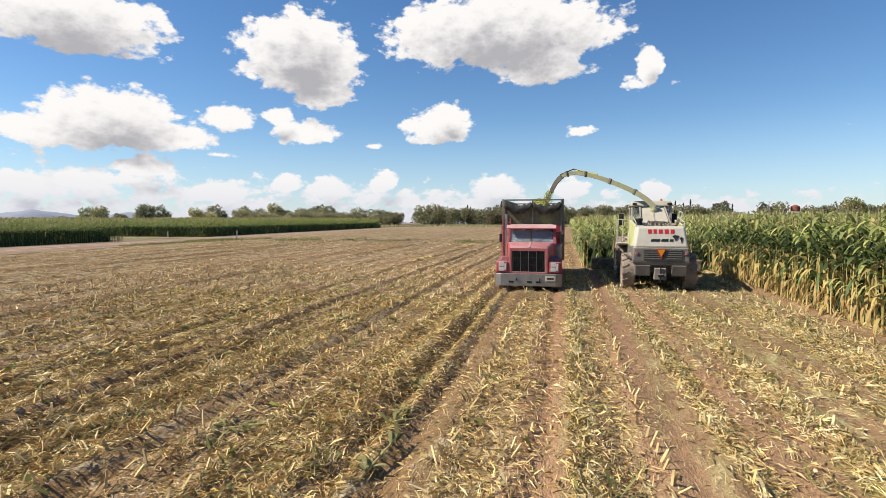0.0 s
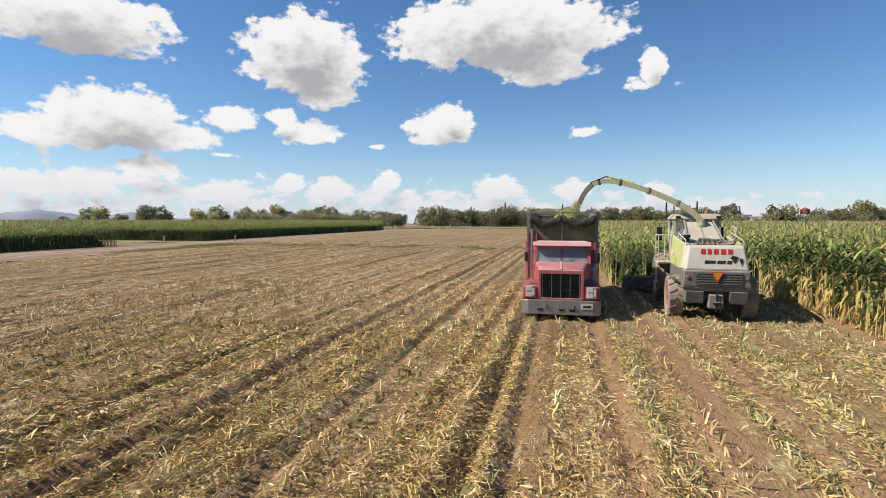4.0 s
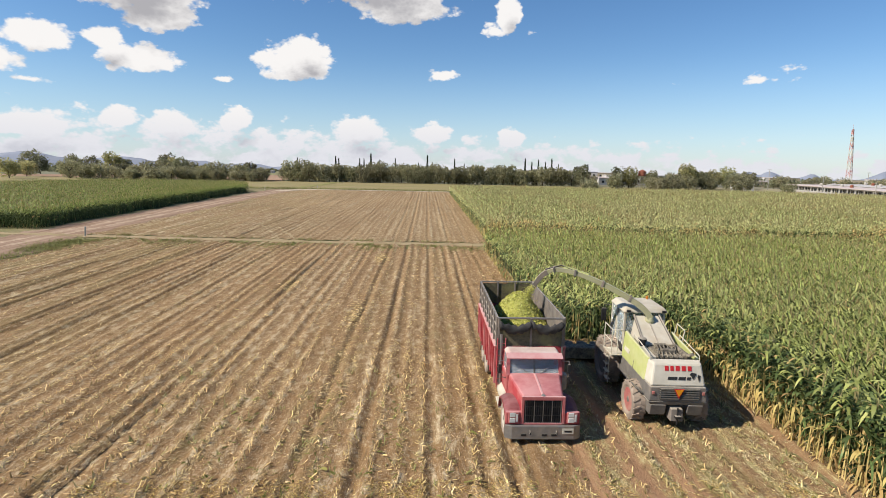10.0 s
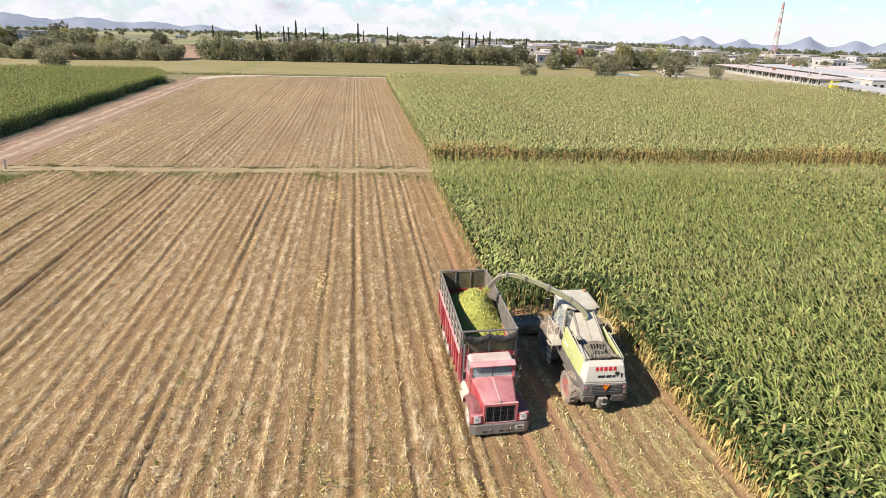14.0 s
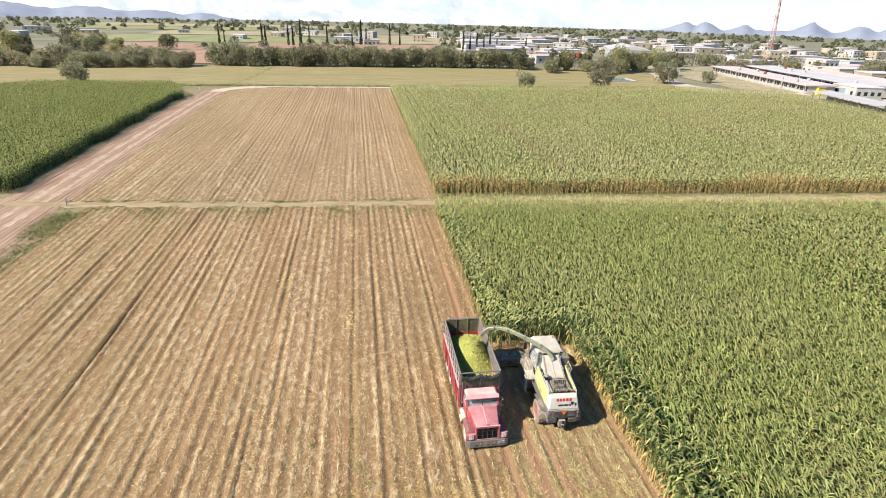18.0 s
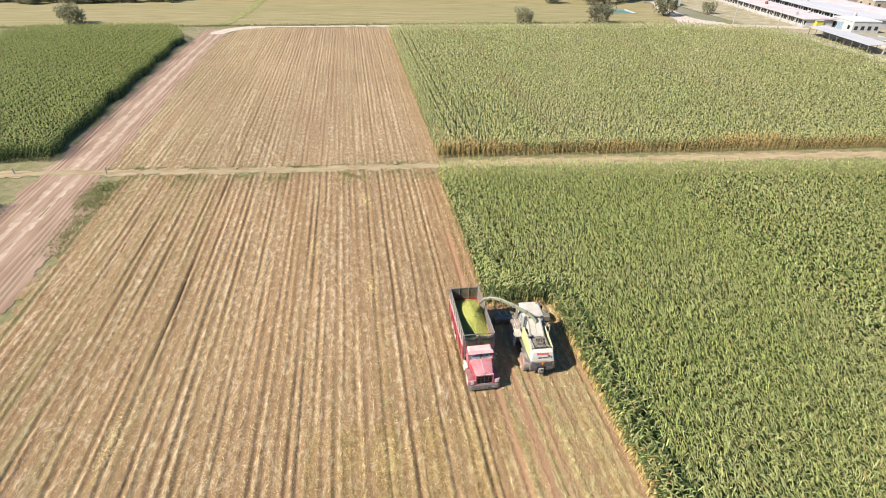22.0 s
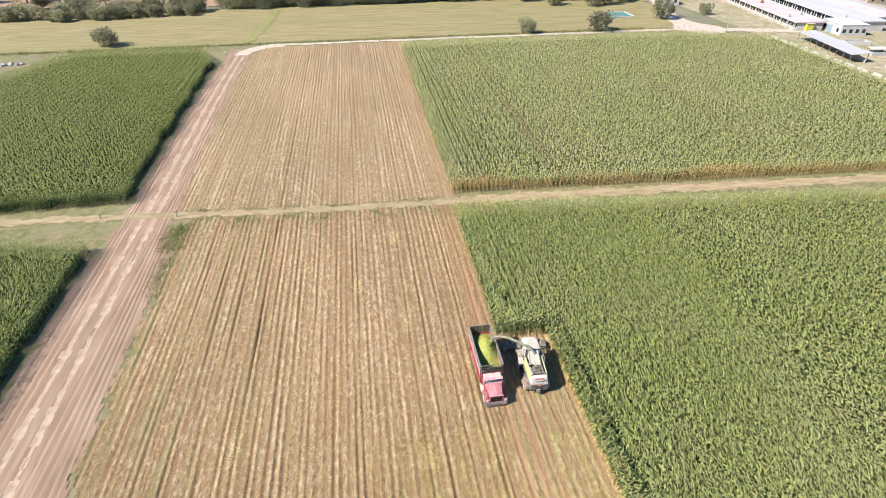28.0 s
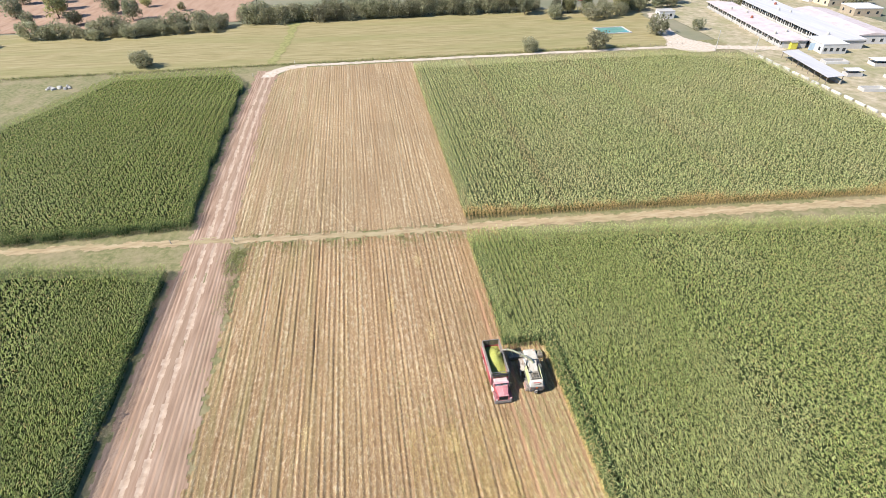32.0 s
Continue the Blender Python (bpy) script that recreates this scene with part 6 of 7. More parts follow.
def harvester():
    t = thing("forage_harvester", "lime-green and white self-propelled forage harvester cutting into standing corn", "harvester")
    # chassis
    part("chassis", box(B(), -0.55, 0.55, 0.4, 5.6, 0.75, 1.25, 0.03), M["grey"], t)
    part("rear_axle", rod(B(), (-1.1, 1.15, 0.72), (1.1, 1.15, 0.72), 0.11, seg=12), M["grey"], t)
    part("front_axle", box(B(), -1.1, 1.1, 4.35, 4.75, 0.75, 1.15, 0.03), M["grey"], t)
    for s in (-1, 1):
        wheel(t, (s * 1.22, 1.15, 0.70), 0.70, 0.52, M["wine"], lugs=16)
        wheel(t, (s * 1.18, 4.55, 0.96), 0.96, 0.72, M["greyrail"], lugs=20)
    # rear: weights, bumper, coupling
    rear = part("rear_bumper", hexa(B(), [(-1.02, 0.05, 1.02), (1.02, 0.05, 1.02), (1.02, 0.6, 1.02), (-1.02, 0.6, 1.02)], [(-1.12, 0.0, 1.14), (1.12, 0.0, 1.14), (1.12, 0.6, 1.14), (-1.12, 0.6, 1.14)], 0.015), M["grey"], t, "dark grey rear bumper lip")
    for x0, x1 in ((-1.0, -0.40), (0.42, 1.0)):
        part("ballast_weight", hexa(B(), [(x0, 0.12, 0.62), (x1, 0.12, 0.62), (x1, 0.62, 0.62), (x0, 0.62, 0.62)], [(x0, 0.02, 1.02), (x1, 0.02, 1.02), (x1, 0.62, 1.02), (x0, 0.62, 1.02)], 0.03), M["grey"], rear, "grey ballast box")
    part("hitch_block", hexa(B(), [(-0.28, -0.12, 0.50), (0.22, -0.12, 0.50), (0.22, 0.3, 0.50), (-0.28, 0.3, 0.50)], [(-0.24, -0.06, 0.92), (0.20, -0.06, 0.92), (0.20, 0.3, 0.92), (-0.24, 0.3, 0.92)], 0.03), M["greyrail"], rear, "worn grey tow hitch block")
    part("hitch_pin", rod(B(), (-0.02, -0.10, 0.40), (-0.02, -0.10, 0.98), 0.03, seg=10), M["black"], rear)
    part("hitch_jaw", box(B(), -0.13, 0.09, -0.20, -0.02, 0.62, 0.72, 0.02), M["black"], rear)
    # grey band with louvre and marker
    band = part("rear_band", hexa(B(), [(-1.10, 0.0, 1.14), (1.10, 0.0, 1.14), (1.12, 2.3, 1.10), (-1.12, 2.3, 1.10)], [(-1.06, 0.03, 1.66), (1.06, 0.03, 1.66), (1.12, 2.3, 1.66), (-1.12, 2.3, 1.66)], 0.04), M["grey"], t, "grey lower engine cowl")
    for k in range(5):
        z = 1.25 + k * 0.078
        part("louvre", hexa(B(), [(-0.70, -0.035, z), (0.78, -0.035, z), (0.78, 0.02, z), (-0.70, 0.02, z)], [(-0.70, -0.015, z + 0.05), (0.78, -0.015, z + 0.05), (0.78, 0.02, z + 0.05), (-0.70, 0.02, z + 0.05)]), M["black"], band)
    part("slow_sign", plate(B(), [(-0.20, -0.055, 1.62), (0.20, -0.055, 1.62), (0.02, -0.055, 1.30), (-0.02, -0.055, 1.30)], 0.012, (0, 1, 0)), M["signred"], band, "red border of the warning triangle")
    part("slow_sign_face", plate(B(), [(-0.155, -0.066, 1.595), (0.155, -0.066, 1.595), (0.0, -0.066, 1.345)], 0.008, (0, 1, 0)), M["orange"], band, "orange warning triangle")
    for s in (-1, 1):
        part("tail_light", box(B(), s * 0.95 - 0.05, s * 0.95 + 0.05, -0.02, 0.03, 1.40, 1.50, 0.012), M["wine"], band, "red tail light")
    # white rear hood
    hood = part("rear_hood", hexa(B(), [(-1.04, 0.06, 1.66), (1.04, 0.06, 1.66), (1.10, 0.62, 1.66), (-1.10, 0.62, 1.66)], [(-0.90, 0.26, 2.40), (0.90, 0.26, 2.40), (1.0, 0.62, 2.44), (-1.0, 0.62, 2.44)], 0.06), M["white"], t, "white rear hood with red and dark lettering bars")
    tilt = 0.20 / 0.74
    def on_hood(z):
        return 0.052 + (z - 1.66) * tilt
    for x0, x1 in ((-0.50, -0.36), (-0.29, -0.17), (-0.09, 0.06), (0.14, 0.29), (0.37, 0.51)):       # the maker's name as plain blocks
        part("name_block", hexa(B(), [(x0, on_hood(2.17) - 0.006, 2.17), (x1, on_hood(2.17) - 0.006, 2.17), (x1, on_hood(2.17) + 0.02, 2.17), (x0, on_hood(2.17) + 0.02, 2.17)],
                                [(x0, on_hood(2.32) - 0.006, 2.32), (x1, on_hood(2.32) - 0.006, 2.32), (x1, on_hood(2.32) + 0.02, 2.32), (x0, on_hood(2.32) + 0.02, 2.32)]), M["signred"], hood)
    for x0, x1 in ((-0.40, -0.06), (0.0, 0.26), (0.32, 0.46)):
        part("model_bar", hexa(B(), [(x0, on_hood(1.88) - 0.006, 1.88), (x1, on_hood(1.88) - 0.006, 1.88), (x1, on_hood(1.88) + 0.02, 1.88), (x0, on_hood(1.88) + 0.02, 1.88)],
                               [(x0 + 0.03, on_hood(1.97) - 0.006, 1.97), (x1 + 0.03, on_hood(1.97) - 0.006, 1.97), (x1 + 0.03, on_hood(1.97) + 0.02, 1.97), (x0 + 0.03, on_hood(1.97) + 0.02, 1.97)]), M["ink"], hood)
    for x, z, w in ((0.56, 2.02, 0.13), (0.78, 1.95, 0.06)):
        part("dark_badge", plate(B(), [(x - w, on_hood(z) - 0.012, z + 0.04), (x - 0.3 * w, on_hood(z + 0.1) - 0.012, z + 0.11), (x + w, on_hood(z + 0.06) - 0.012, z + 0.07), (x + 0.5 * w, on_hood(z - 0.05) - 0.012, z - 0.04), (x, on_hood(z - 0.12) - 0.012, z - 0.12), (x - 0.5 * w, on_hood(z - 0.03) - 0.012, z - 0.02)], 0.012, (0, 1, 0)), M["ink"], hood)
    # green flanks
    for s in (-1, 1):
        bm = B()
        hexa(bm, [(s * 1.02, 0.55, 1.66), (s * 1.13, 0.62, 1.66), (s * 1.13, 3.0, 1.66), (s * 1.02, 3.0, 1.66)], [(s * 0.90, 0.62, 2.46), (s * 1.0, 0.66, 2.46), (s * 1.04, 3.0, 2.66), (s * 0.92, 3.0, 2.66)], 0.03)
        flank = part("side_panel", bm, M["lime"], t, "lime-green side panel")
        part("panel_seam", hexa(B(), [(s * 1.115, 1.66, 1.68), (s * 1.142, 1.66, 1.68), (s * 1.142, 1.69, 1.68), (s * 1.115, 1.69, 1.68)], [(s * 0.99, 1.70, 2.52), (s * 1.022, 1.70, 2.52), (s * 1.022, 1.73, 2.52), (s * 0.99, 1.73, 2.52)]), M["grey"], flank)
        part("panel_mark", hexa(B(), [(s * 1.10, 2.2, 2.0), (s * 1.123, 2.2, 2.0), (s * 1.123, 2.75, 2.0), (s * 1.10, 2.75, 2.0)], [(s * 1.08, 2.2, 2.14), (s * 1.098, 2.2, 2.14), (s * 1.098, 2.75, 2.14), (s * 1.08, 2.75, 2.14)]), M["white"], flank)
        part("wheel_guard", hexa(B(), [(s * 0.98, 0.4, 1.14), (s * 1.42, 0.5, 1.36), (s * 1.42, 1.9, 1.36), (s * 0.98, 2.0, 1.14)], [(s * 0.98, 0.4, 1.20), (s * 1.42, 0.5, 1.41), (s * 1.42, 1.9, 1.41), (s * 0.98, 2.0, 1.20)]), M["grey"], t)
        part("side_skirt", box(B(), min(s * 0.62, s * 1.10), max(s * 0.62, s * 1.10), 1.95, 3.5, 0.95, 1.66, 0.04), M["grey"], t)
    # engine deck with its clutter
    deck = part("engine_deck", box(B(), -0.94, 0.94, 0.5, 2.2, 2.10, 2.26, 0.02), M["chaff"], t, "dark open engine bay under chaff")
    part("radiator_screen", box(B(), -0.90, -0.62, 0.7, 2.1, 2.26, 2.46, 0.02), M["pale"], deck)
    part("engine_block", box(B(), -0.50, 0.42, 0.8, 2.0, 2.26, 2.44, 0.05), M["chaff"], deck)
    for k in range(6):
        part("engine_cover", box(B(), -0.46 + 0.13 * (k % 3), 0.10 + 0.16 * (k % 2), 0.82 + k * 0.19, 0.97 + k * 0.19, 2.40, 2.48 + 0.07 * ((k * 5) % 3), 0.03), M["chaff"], deck)
        part("hose", pipe(B(), [(-0.55 + 0.2 * k, 0.75, 2.42), (-0.40 + 0.14 * k, 1.1, 2.62 - 0.03 * k), (-0.30 + 0.16 * k, 1.6, 2.58), (0.30 - 0.1 * k, 1.95, 2.46)], 0.03), M["chaff"], deck)
    part("silencer", turned(B(), [(-0.55, 0.08), (-0.5, 0.13), (0.5, 0.13), (0.55, 0.08)], (0.62, 1.4, 2.42), "X", 18), M["chaff"], deck).matrix_basis = Matrix.Translation((0.62, 1.4, 0)) @ Matrix.Rotation(math.pi / 2, 4, "Z") @ Matrix.Translation((-0.62, -1.4, 0))
    part("exhaust", pipe(B(), [(0.62, 0.9, 2.42), (0.70, 0.7, 2.55), (0.70, 0.55, 2.62)], 0.06, 12), M["chaff"], deck)
    part("intake", turned(B(), [(0, 0.13), (0.3, 0.13), (0.34, 0.17), (0.42, 0.17), (0.46, 0.08)], (-0.72, 1.9, 2.3), "Z", 16), M["black"], deck, "round black air intake")
    for x in (-0.95, 0.95):
        part("deck_rail", pipe(B(), [(x, 0.5, 2.42), (x, 0.55, 2.58), (x, 2.2, 2.78), (x, 2.25, 2.6)], 0.018), M["white"], deck)
    # sloping chute cover up to the cab
    cover = part("chute_cover", hexa(B(), [(-0.62, 1.95, 2.30), (0.62, 1.95, 2.30), (0.62, 3.45, 2.30), (-0.62, 3.45, 2.30)], [(-0.60, 1.95, 2.48), (0.60, 1.95, 2.48), (0.52, 3.40, 3.16), (-0.52, 3.40, 3.16)], 0.02), M["pale"], t, "dusty pale sloping cover behind the cab")
    part("cover_seam", hexa(B(), [(-0.02, 2.0, 2.485), (0.02, 2.0, 2.485), (0.02, 3.36, 3.145), (-0.02, 3.36, 3.145)], [(-0.02, 2.0, 2.515), (0.02, 2.0, 2.515), (0.02, 3.36, 3.175), (-0.02, 3.36, 3.175)]), M["greyrail"], cover)
    for s in (-1, 1):
        part("cover_edge", hexa(B(), [(s * 0.60, 1.95, 2.45), (s * 0.66, 1.95, 2.45), (s * 0.58, 3.40, 3.12), (s * 0.52, 3.40, 3.12)], [(s * 0.60, 1.95, 2.53), (s * 0.66, 1.95, 2.53), (s * 0.58, 3.40, 3.21), (s * 0.52, 3.40, 3.21)]), M["greyrail"], cover)
    # cab
    bm = B()
    box(bm, -0.92, 0.92, 3.55, 5.25, 1.30, 1.92, 0.04)
    cab = part("cab", bm, M["tarp"], t, "glazed operator cab over a dark floor")
    for x, y in ((-0.88, 3.6), (0.88, 3.6), (-0.88, 5.2), (0.88, 5.2), (-0.90, 4.5), (0.90, 4.5)):
        part("pillar", hexa(B(), [(x - 0.05, y - 0.05, 1.9), (x + 0.05, y - 0.05, 1.9), (x + 0.05, y + 0.05, 1.9), (x - 0.05, y + 0.05, 1.9)], [(x * 0.97 - 0.05, y - 0.05, 3.26), (x * 0.97 + 0.05, y - 0.05, 3.26), (x * 0.97 + 0.05, y + 0.05, 3.26), (x * 0.97 - 0.05, y + 0.05, 3.26)], 0.015), M["pale"], cab, "pale cab pillar")
    for (x0, x1, y0, y1) in ((-0.83, 0.83, 3.59, 3.60), (-0.83, 0.83, 5.21, 5.22), (-0.90, -0.89, 3.66, 5.15), (0.89, 0.90, 3.66, 5.15)):
        g = part("window", box(B(), x0, x1, y0, y1, 1.92, 3.25), M["glass"], cab)
        g.visible_shadow = False
    part("seat", box(B(), -0.28, 0.28, 4.1, 4.6, 1.92, 2.4, 0.06), M["black"], cab)
    part("seat_back", box(B(), -0.26, 0.26, 4.05, 4.18, 2.4, 2.95, 0.05), M["black"], cab)
    part("roof", hexa(B(), [(-1.02, 3.42, 3.24), (1.02, 3.42, 3.24), (1.0, 5.3, 3.24), (-1.0, 5.3, 3.24)], [(-0.84, 3.58, 3.46), (0.84, 3.58, 3.46), (0.80, 5.15, 3.46), (-0.80, 5.15, 3.46)], 0.07), M["pale"], cab, "dusty white cab roof")
    for s in (-1, 1):
        part("work_light", box(B(), s * 0.78 - 0.10, s * 0.78 + 0.10, 3.38, 3.44, 3.28, 3.38, 0.02), M["black"], cab)
        part("mirror", box(B(), s * 1.28 - 0.12, s * 1.28 + 0.12, 5.2, 5.26, 2.4, 2.95, 0.02), M["black"], cab)
        part("mirror_arm", pipe(B(), [(s * 0.92, 5.22, 3.1), (s * 1.28, 5.24, 3.1), (s * 1.28, 5.24, 2.7)], 0.015), M["black"], cab)
    part("beacon", turned(B(), [(0, 0.06), (0.10, 0.06), (0.14, 0.03)], (0.6, 4.9, 3.46), "Z", 12), M["amber"], cab)
    # access platform, rails and ladder on the truck's side
    plat = part("platform", box(B(), -1.60, -1.0, 3.0, 4.05, 1.62, 1.68, 0.01), M["pale"], t, "chequered access platform")
    for a in ([(-1.58, 3.02, 1.68), (-1.58, 3.02, 2.68), (-1.58, 4.0, 2.68), (-1.58, 4.0, 1.68)], [(-1.58, 3.02, 2.20), (-1.58, 4.0, 2.20)], [(-1.56, 2.98, 1.68), (-1.10, 2.98, 1.68), (-1.10, 2.98, 2.68), (-1.56, 2.98, 2.68)], [(-1.34, 2.98, 1.68), (-1.34, 2.98, 2.68)]):
        part("handrail", pipe(B(), a, 0.020), M["white"], plat, "white tubular handrail")
    lad = part("ladder", pipe(B(), [(-1.62, 3.1, 1.65), (-1.66, 3.0, 0.55)], 0.022), M["pale"], t)
    part("ladder_rail", pipe(B(), [(-1.62, 3.5, 1.65), (-1.66, 3.4, 0.55)], 0.022), M["pale"], lad)
    for k in range(4):
        z = 0.65 + 0.27 * k
        part("tread", box(B(), -1.72, -1.56, 3.02 + 0.09 * k, 3.48 + 0.09 * k - 0.06, z, z + 0.03), M["pale"], lad)
    part("rail_hoop", pipe(B(), [(1.06, 2.2, 2.5), (1.15, 2.2, 2.95), (1.15, 2.9, 3.0), (1.06, 2.9, 2.6)], 0.02), M["white"], t)
    # front: feed house and header
    part("feed_house", hexa(B(), [(-0.5, 5.3, 0.6), (0.5, 5.3, 0.6), (0.5, 6.3, 0.35), (-0.5, 6.3, 0.35)], [(-0.5, 5.3, 1.5), (0.5, 5.3, 1.5), (0.5, 6.3, 1.0), (-0.5, 6.3, 1.0)], 0.03), M["lime"], t)
    head = part("header", box(B(), -2.75, 2.85, 6.3, 6.9, 0.25, 0.78, 0.05), M["chaff"], t, "wide rotary corn header")
    for k in range(8):
        x = -2.40 + 0.70 * k
        part("rotor_drum", turned(B(), [(0, 0.38), (0.10, 0.40), (0.14, 0.30), (0.5, 0.26), (0.55, 0.05)], (x, 7.2, 0.22), "Z", 20), M["chaff"], head)
        part("divider", hexa(B(), [(x + 0.36, 6.9, 0.2), (x + 0.46, 6.9, 0.2), (x + 0.43, 8.1, 0.12), (x + 0.39, 8.1, 0.12)], [(x + 0.36, 6.9, 0.75), (x + 0.46, 6.9, 0.75), (x + 0.43, 8.1, 0.2), (x + 0.39, 8.1, 0.2)]), M["lime"], head)
    # discharge spout
    part("spout_turret", turned(B(), [(0, 0.19), (0.10, 0.20), (0.20, 0.17), (0.26, 0.14)], (0.05, 3.15, 2.95), "Z", 24), M["spout"], t)
    path = bezier([(0.05, 3.12, 3.15), (-0.25, 3.2, 3.75), (-1.3, 3.5, 4.05), (-2.9, 4.0, 4.85), (-3.85, 4.22, 4.92), (-4.3, 4.38, 4.62)], 20)
    spout = part("spout", swept(B(), path, [(0.24 - 0.005 * k, 0.26 - 0.006 * k) for k in range(20)]), M["spout"], t, "long curved discharge spout, dusty with green stain")
    part("spout_lining", swept(B(), [p + Vector((0, 0, 0.05)) for p in path[11:16]], [(0.20, 0.06)] * 5), M["lime"], spout, "greenish upper edge of the spout")
    for k in (5, 9, 13, 17):
        part("spout_clamp", swept(B(), [path[k] - (path[k + 1] - path[k]) * 0.15, path[k] + (path[k + 1] - path[k]) * 0.15], [(0.25, 0.27)] * 2), M["greyrail"], spout)
    flap = bezier([(-4.28, 4.37, 4.63), (-4.62, 4.5, 4.45), (-4.86, 4.62, 3.90)], 8)
    part("spout_flap", swept(B(), flap, [(0.20, 0.20 - 0.015 * k) for k in range(8)]), M["greyrail"], spout, "dark hinged end flap")
    part("spout_ram", pipe(B(), [(-2.8, 3.92, 4.66), (-3.7, 4.20, 4.94), (-4.38, 4.42, 4.72)], 0.028), M["black"], spout)
    part("spout_lift", pipe(B(), [(0.0, 3.4, 3.25), (-0.75, 3.42, 3.92)], 0.045, 8), M["black"], spout)
    t.matrix_world = pose(4.92, TRUCK_Y + 5.35, 0.03, 0, 0, -2.8) @ Matrix.Translation((0, -4.5, 0)) @ Matrix.Diagonal((0.88, 1, 1, 1))
    # chopped crop falling from the spout
    r = np.random.default_rng(61)
    n = 2600
    u = r.uniform(0, 1, n) ** 0.8
    c = np.stack([0.62 - 0.30 * u, TRUCK_Y + 5.6 + 0.35 * u, 3.95 - 0.85 * u ** 1.4], -1) + r.normal(0, 1, (n, 3)) * (0.05 + 0.13 * u)[:, None]
    a, b = r.normal(0, 0.016, (n, 3)), r.normal(0, 0.016, (n, 3))
    h = Heap()
    h.add(np.stack([c - a, c + a, c + b], 1), np.array([[0, 1, 2]]), np.zeros(n))
    tagged(new("silage_stream", h.mesh("silage_stream", [M["chip"]])), "stream of chopped green corn pouring from the spout", "silage", kind="stuff")


harvester()
# ================= trees =================
def crown_mesh(seed, blobs, n, size, mat):
    """A crown of many small leaf clumps scattered in the outer parts of a few uneven masses."""
    r = np.random.default_rng(seed)
    pts = []
    for (cx, cy, cz, rx, ry, rz, share) in blobs:
        k = int(n * share)
        d = r.normal(0, 1, (k, 3))
        d /= np.linalg.norm(d, axis=1)[:, None]
        rad = r.uniform(0.35, 1.0, k) ** 0.45 * (1 + 0.34 * fbm(d[:, 0] * 4 + cx, d[:, 1] * 4 + d[:, 2] * 3, seed * 0.1))
        pts.append(np.array([cx, cy, cz]) + d * rad[:, None] * np.array([rx, ry, rz]))
    c = np.concatenate(pts)
    k = len(c)
    a = r.normal(0, 1, (k, 3))
    a /= np.linalg.norm(a, axis=1)[:, None]
    b = np.cross(a, r.normal(0, 1, (k, 3)))
    b /= np.linalg.norm(b, axis=1)[:, None]
    s = size * r.uniform(0.5, 1.3, k)[:, None]
    h = Heap()
    h.add(np.stack([c - a * s, c - b * s * 0.6, c + a * s, c + b * s * 0.6], 1), np.array([[0, 1, 2], [0, 2, 3]]), np.zeros(k))
    return h.mesh("crown", [mat])


def trunk_mesh(seed, tall, spread, r0=0.16):
    """A tapered trunk that forks into limbs."""
    rd = random.Random(seed)
    bm = B()
    top = Vector((rd.uniform(-0.2, 0.2), rd.uniform(-0.2, 0.2), tall * 0.38))
    rod(bm, (0, 0, -0.3), top, r0, r0 * 0.7, 7)
    for k in range(5):
        a = k * 1.257 + rd.uniform(-0.4, 0.4)
        mid = top + Vector((math.cos(a) * spread * 0.35, math.sin(a) * spread * 0.35, tall * 0.2))
        end = mid + Vector((math.cos(a) * spread * 0.35, math.sin(a) * spread * 0.35, tall * rd.uniform(0.12, 0.25)))
        rod(bm, top, mid, r0 * 0.55, r0 * 0.38, 6)
        rod(bm, mid, end, r0 * 0.36, r0 * 0.12, 5)
    me = bpy.data.meshes.new("trunk")
    bm.to_mesh(me)
    bm.free()
    me.materials.append(M["bark"])
    return me


def masses(seed, wide, tall, base, n=6):
    rd = random.Random(seed)
    out = [(0, 0, (tall + base) / 2, wide * 0.40, wide * 0.40, (tall - base) * 0.46, 0.4)]
    for k in range(n):
        a = k * 6.283 / n + rd.uniform(-0.4, 0.4)
        d = wide * rd.uniform(0.22, 0.34)
        q = rd.uniform(0.7, 1.35)
        out.append((math.cos(a) * d, math.sin(a) * d, base + (tall - base) * rd.uniform(0.2, 0.82), wide * 0.19 * q, wide * 0.19 * q, (tall - base) * 0.24 * q, 0.6 / n))
    return out


TREES = {}
for k in range(4):
    TREES["mesquite", k] = (crown_mesh(100 + k, masses(100 + k, 6.4, 4.8, -0.3, 9), 1700, 0.23, M["foliage"]), trunk_mesh(k, 4.6, 2.4))
for k in range(3):
    TREES["broad", k] = (crown_mesh(120 + k, masses(120 + k, 7.5, 9.0, 0.6, 10), 1500, 0.37, M["foliage3"] if k == 2 else M["foliage2"]), trunk_mesh(20 + k, 8.0, 2.8, 0.22))
for k in range(2):
    TREES["cypress", k] = (crown_mesh(140 + k, [(0, 0, 0.9 + 1.05 * j, 0.75 - 0.065 * j, 0.75 - 0.065 * j, 0.95, 1 / 9) for j in range(9)], 900, 0.24, M["cypress"]), trunk_mesh(40 + k, 4.0, 0.3, 0.12))
for k in range(3):
    TREES["bush", k] = (crown_mesh(160 + k, masses(160 + k, 5.4, 4.0, -0.3, 8), 1600, 0.21, M["foliage"]), trunk_mesh(60 + k, 2.6, 1.6, 0.10))
TREE_WORDS = {"mesquite": ("mesquite_tree", "grey-green spreading mesquite tree in the field hedge", "tree"), "broad": ("broadleaf_tree", "dark green broad-crowned tree among far fields", "tree"),
              "cypress": ("cypress_tree", "slim dark cypress standing above the hedge", "tree"), "bush": ("bush", "rounded grey-green bush at the meadow's edge", "bush")}


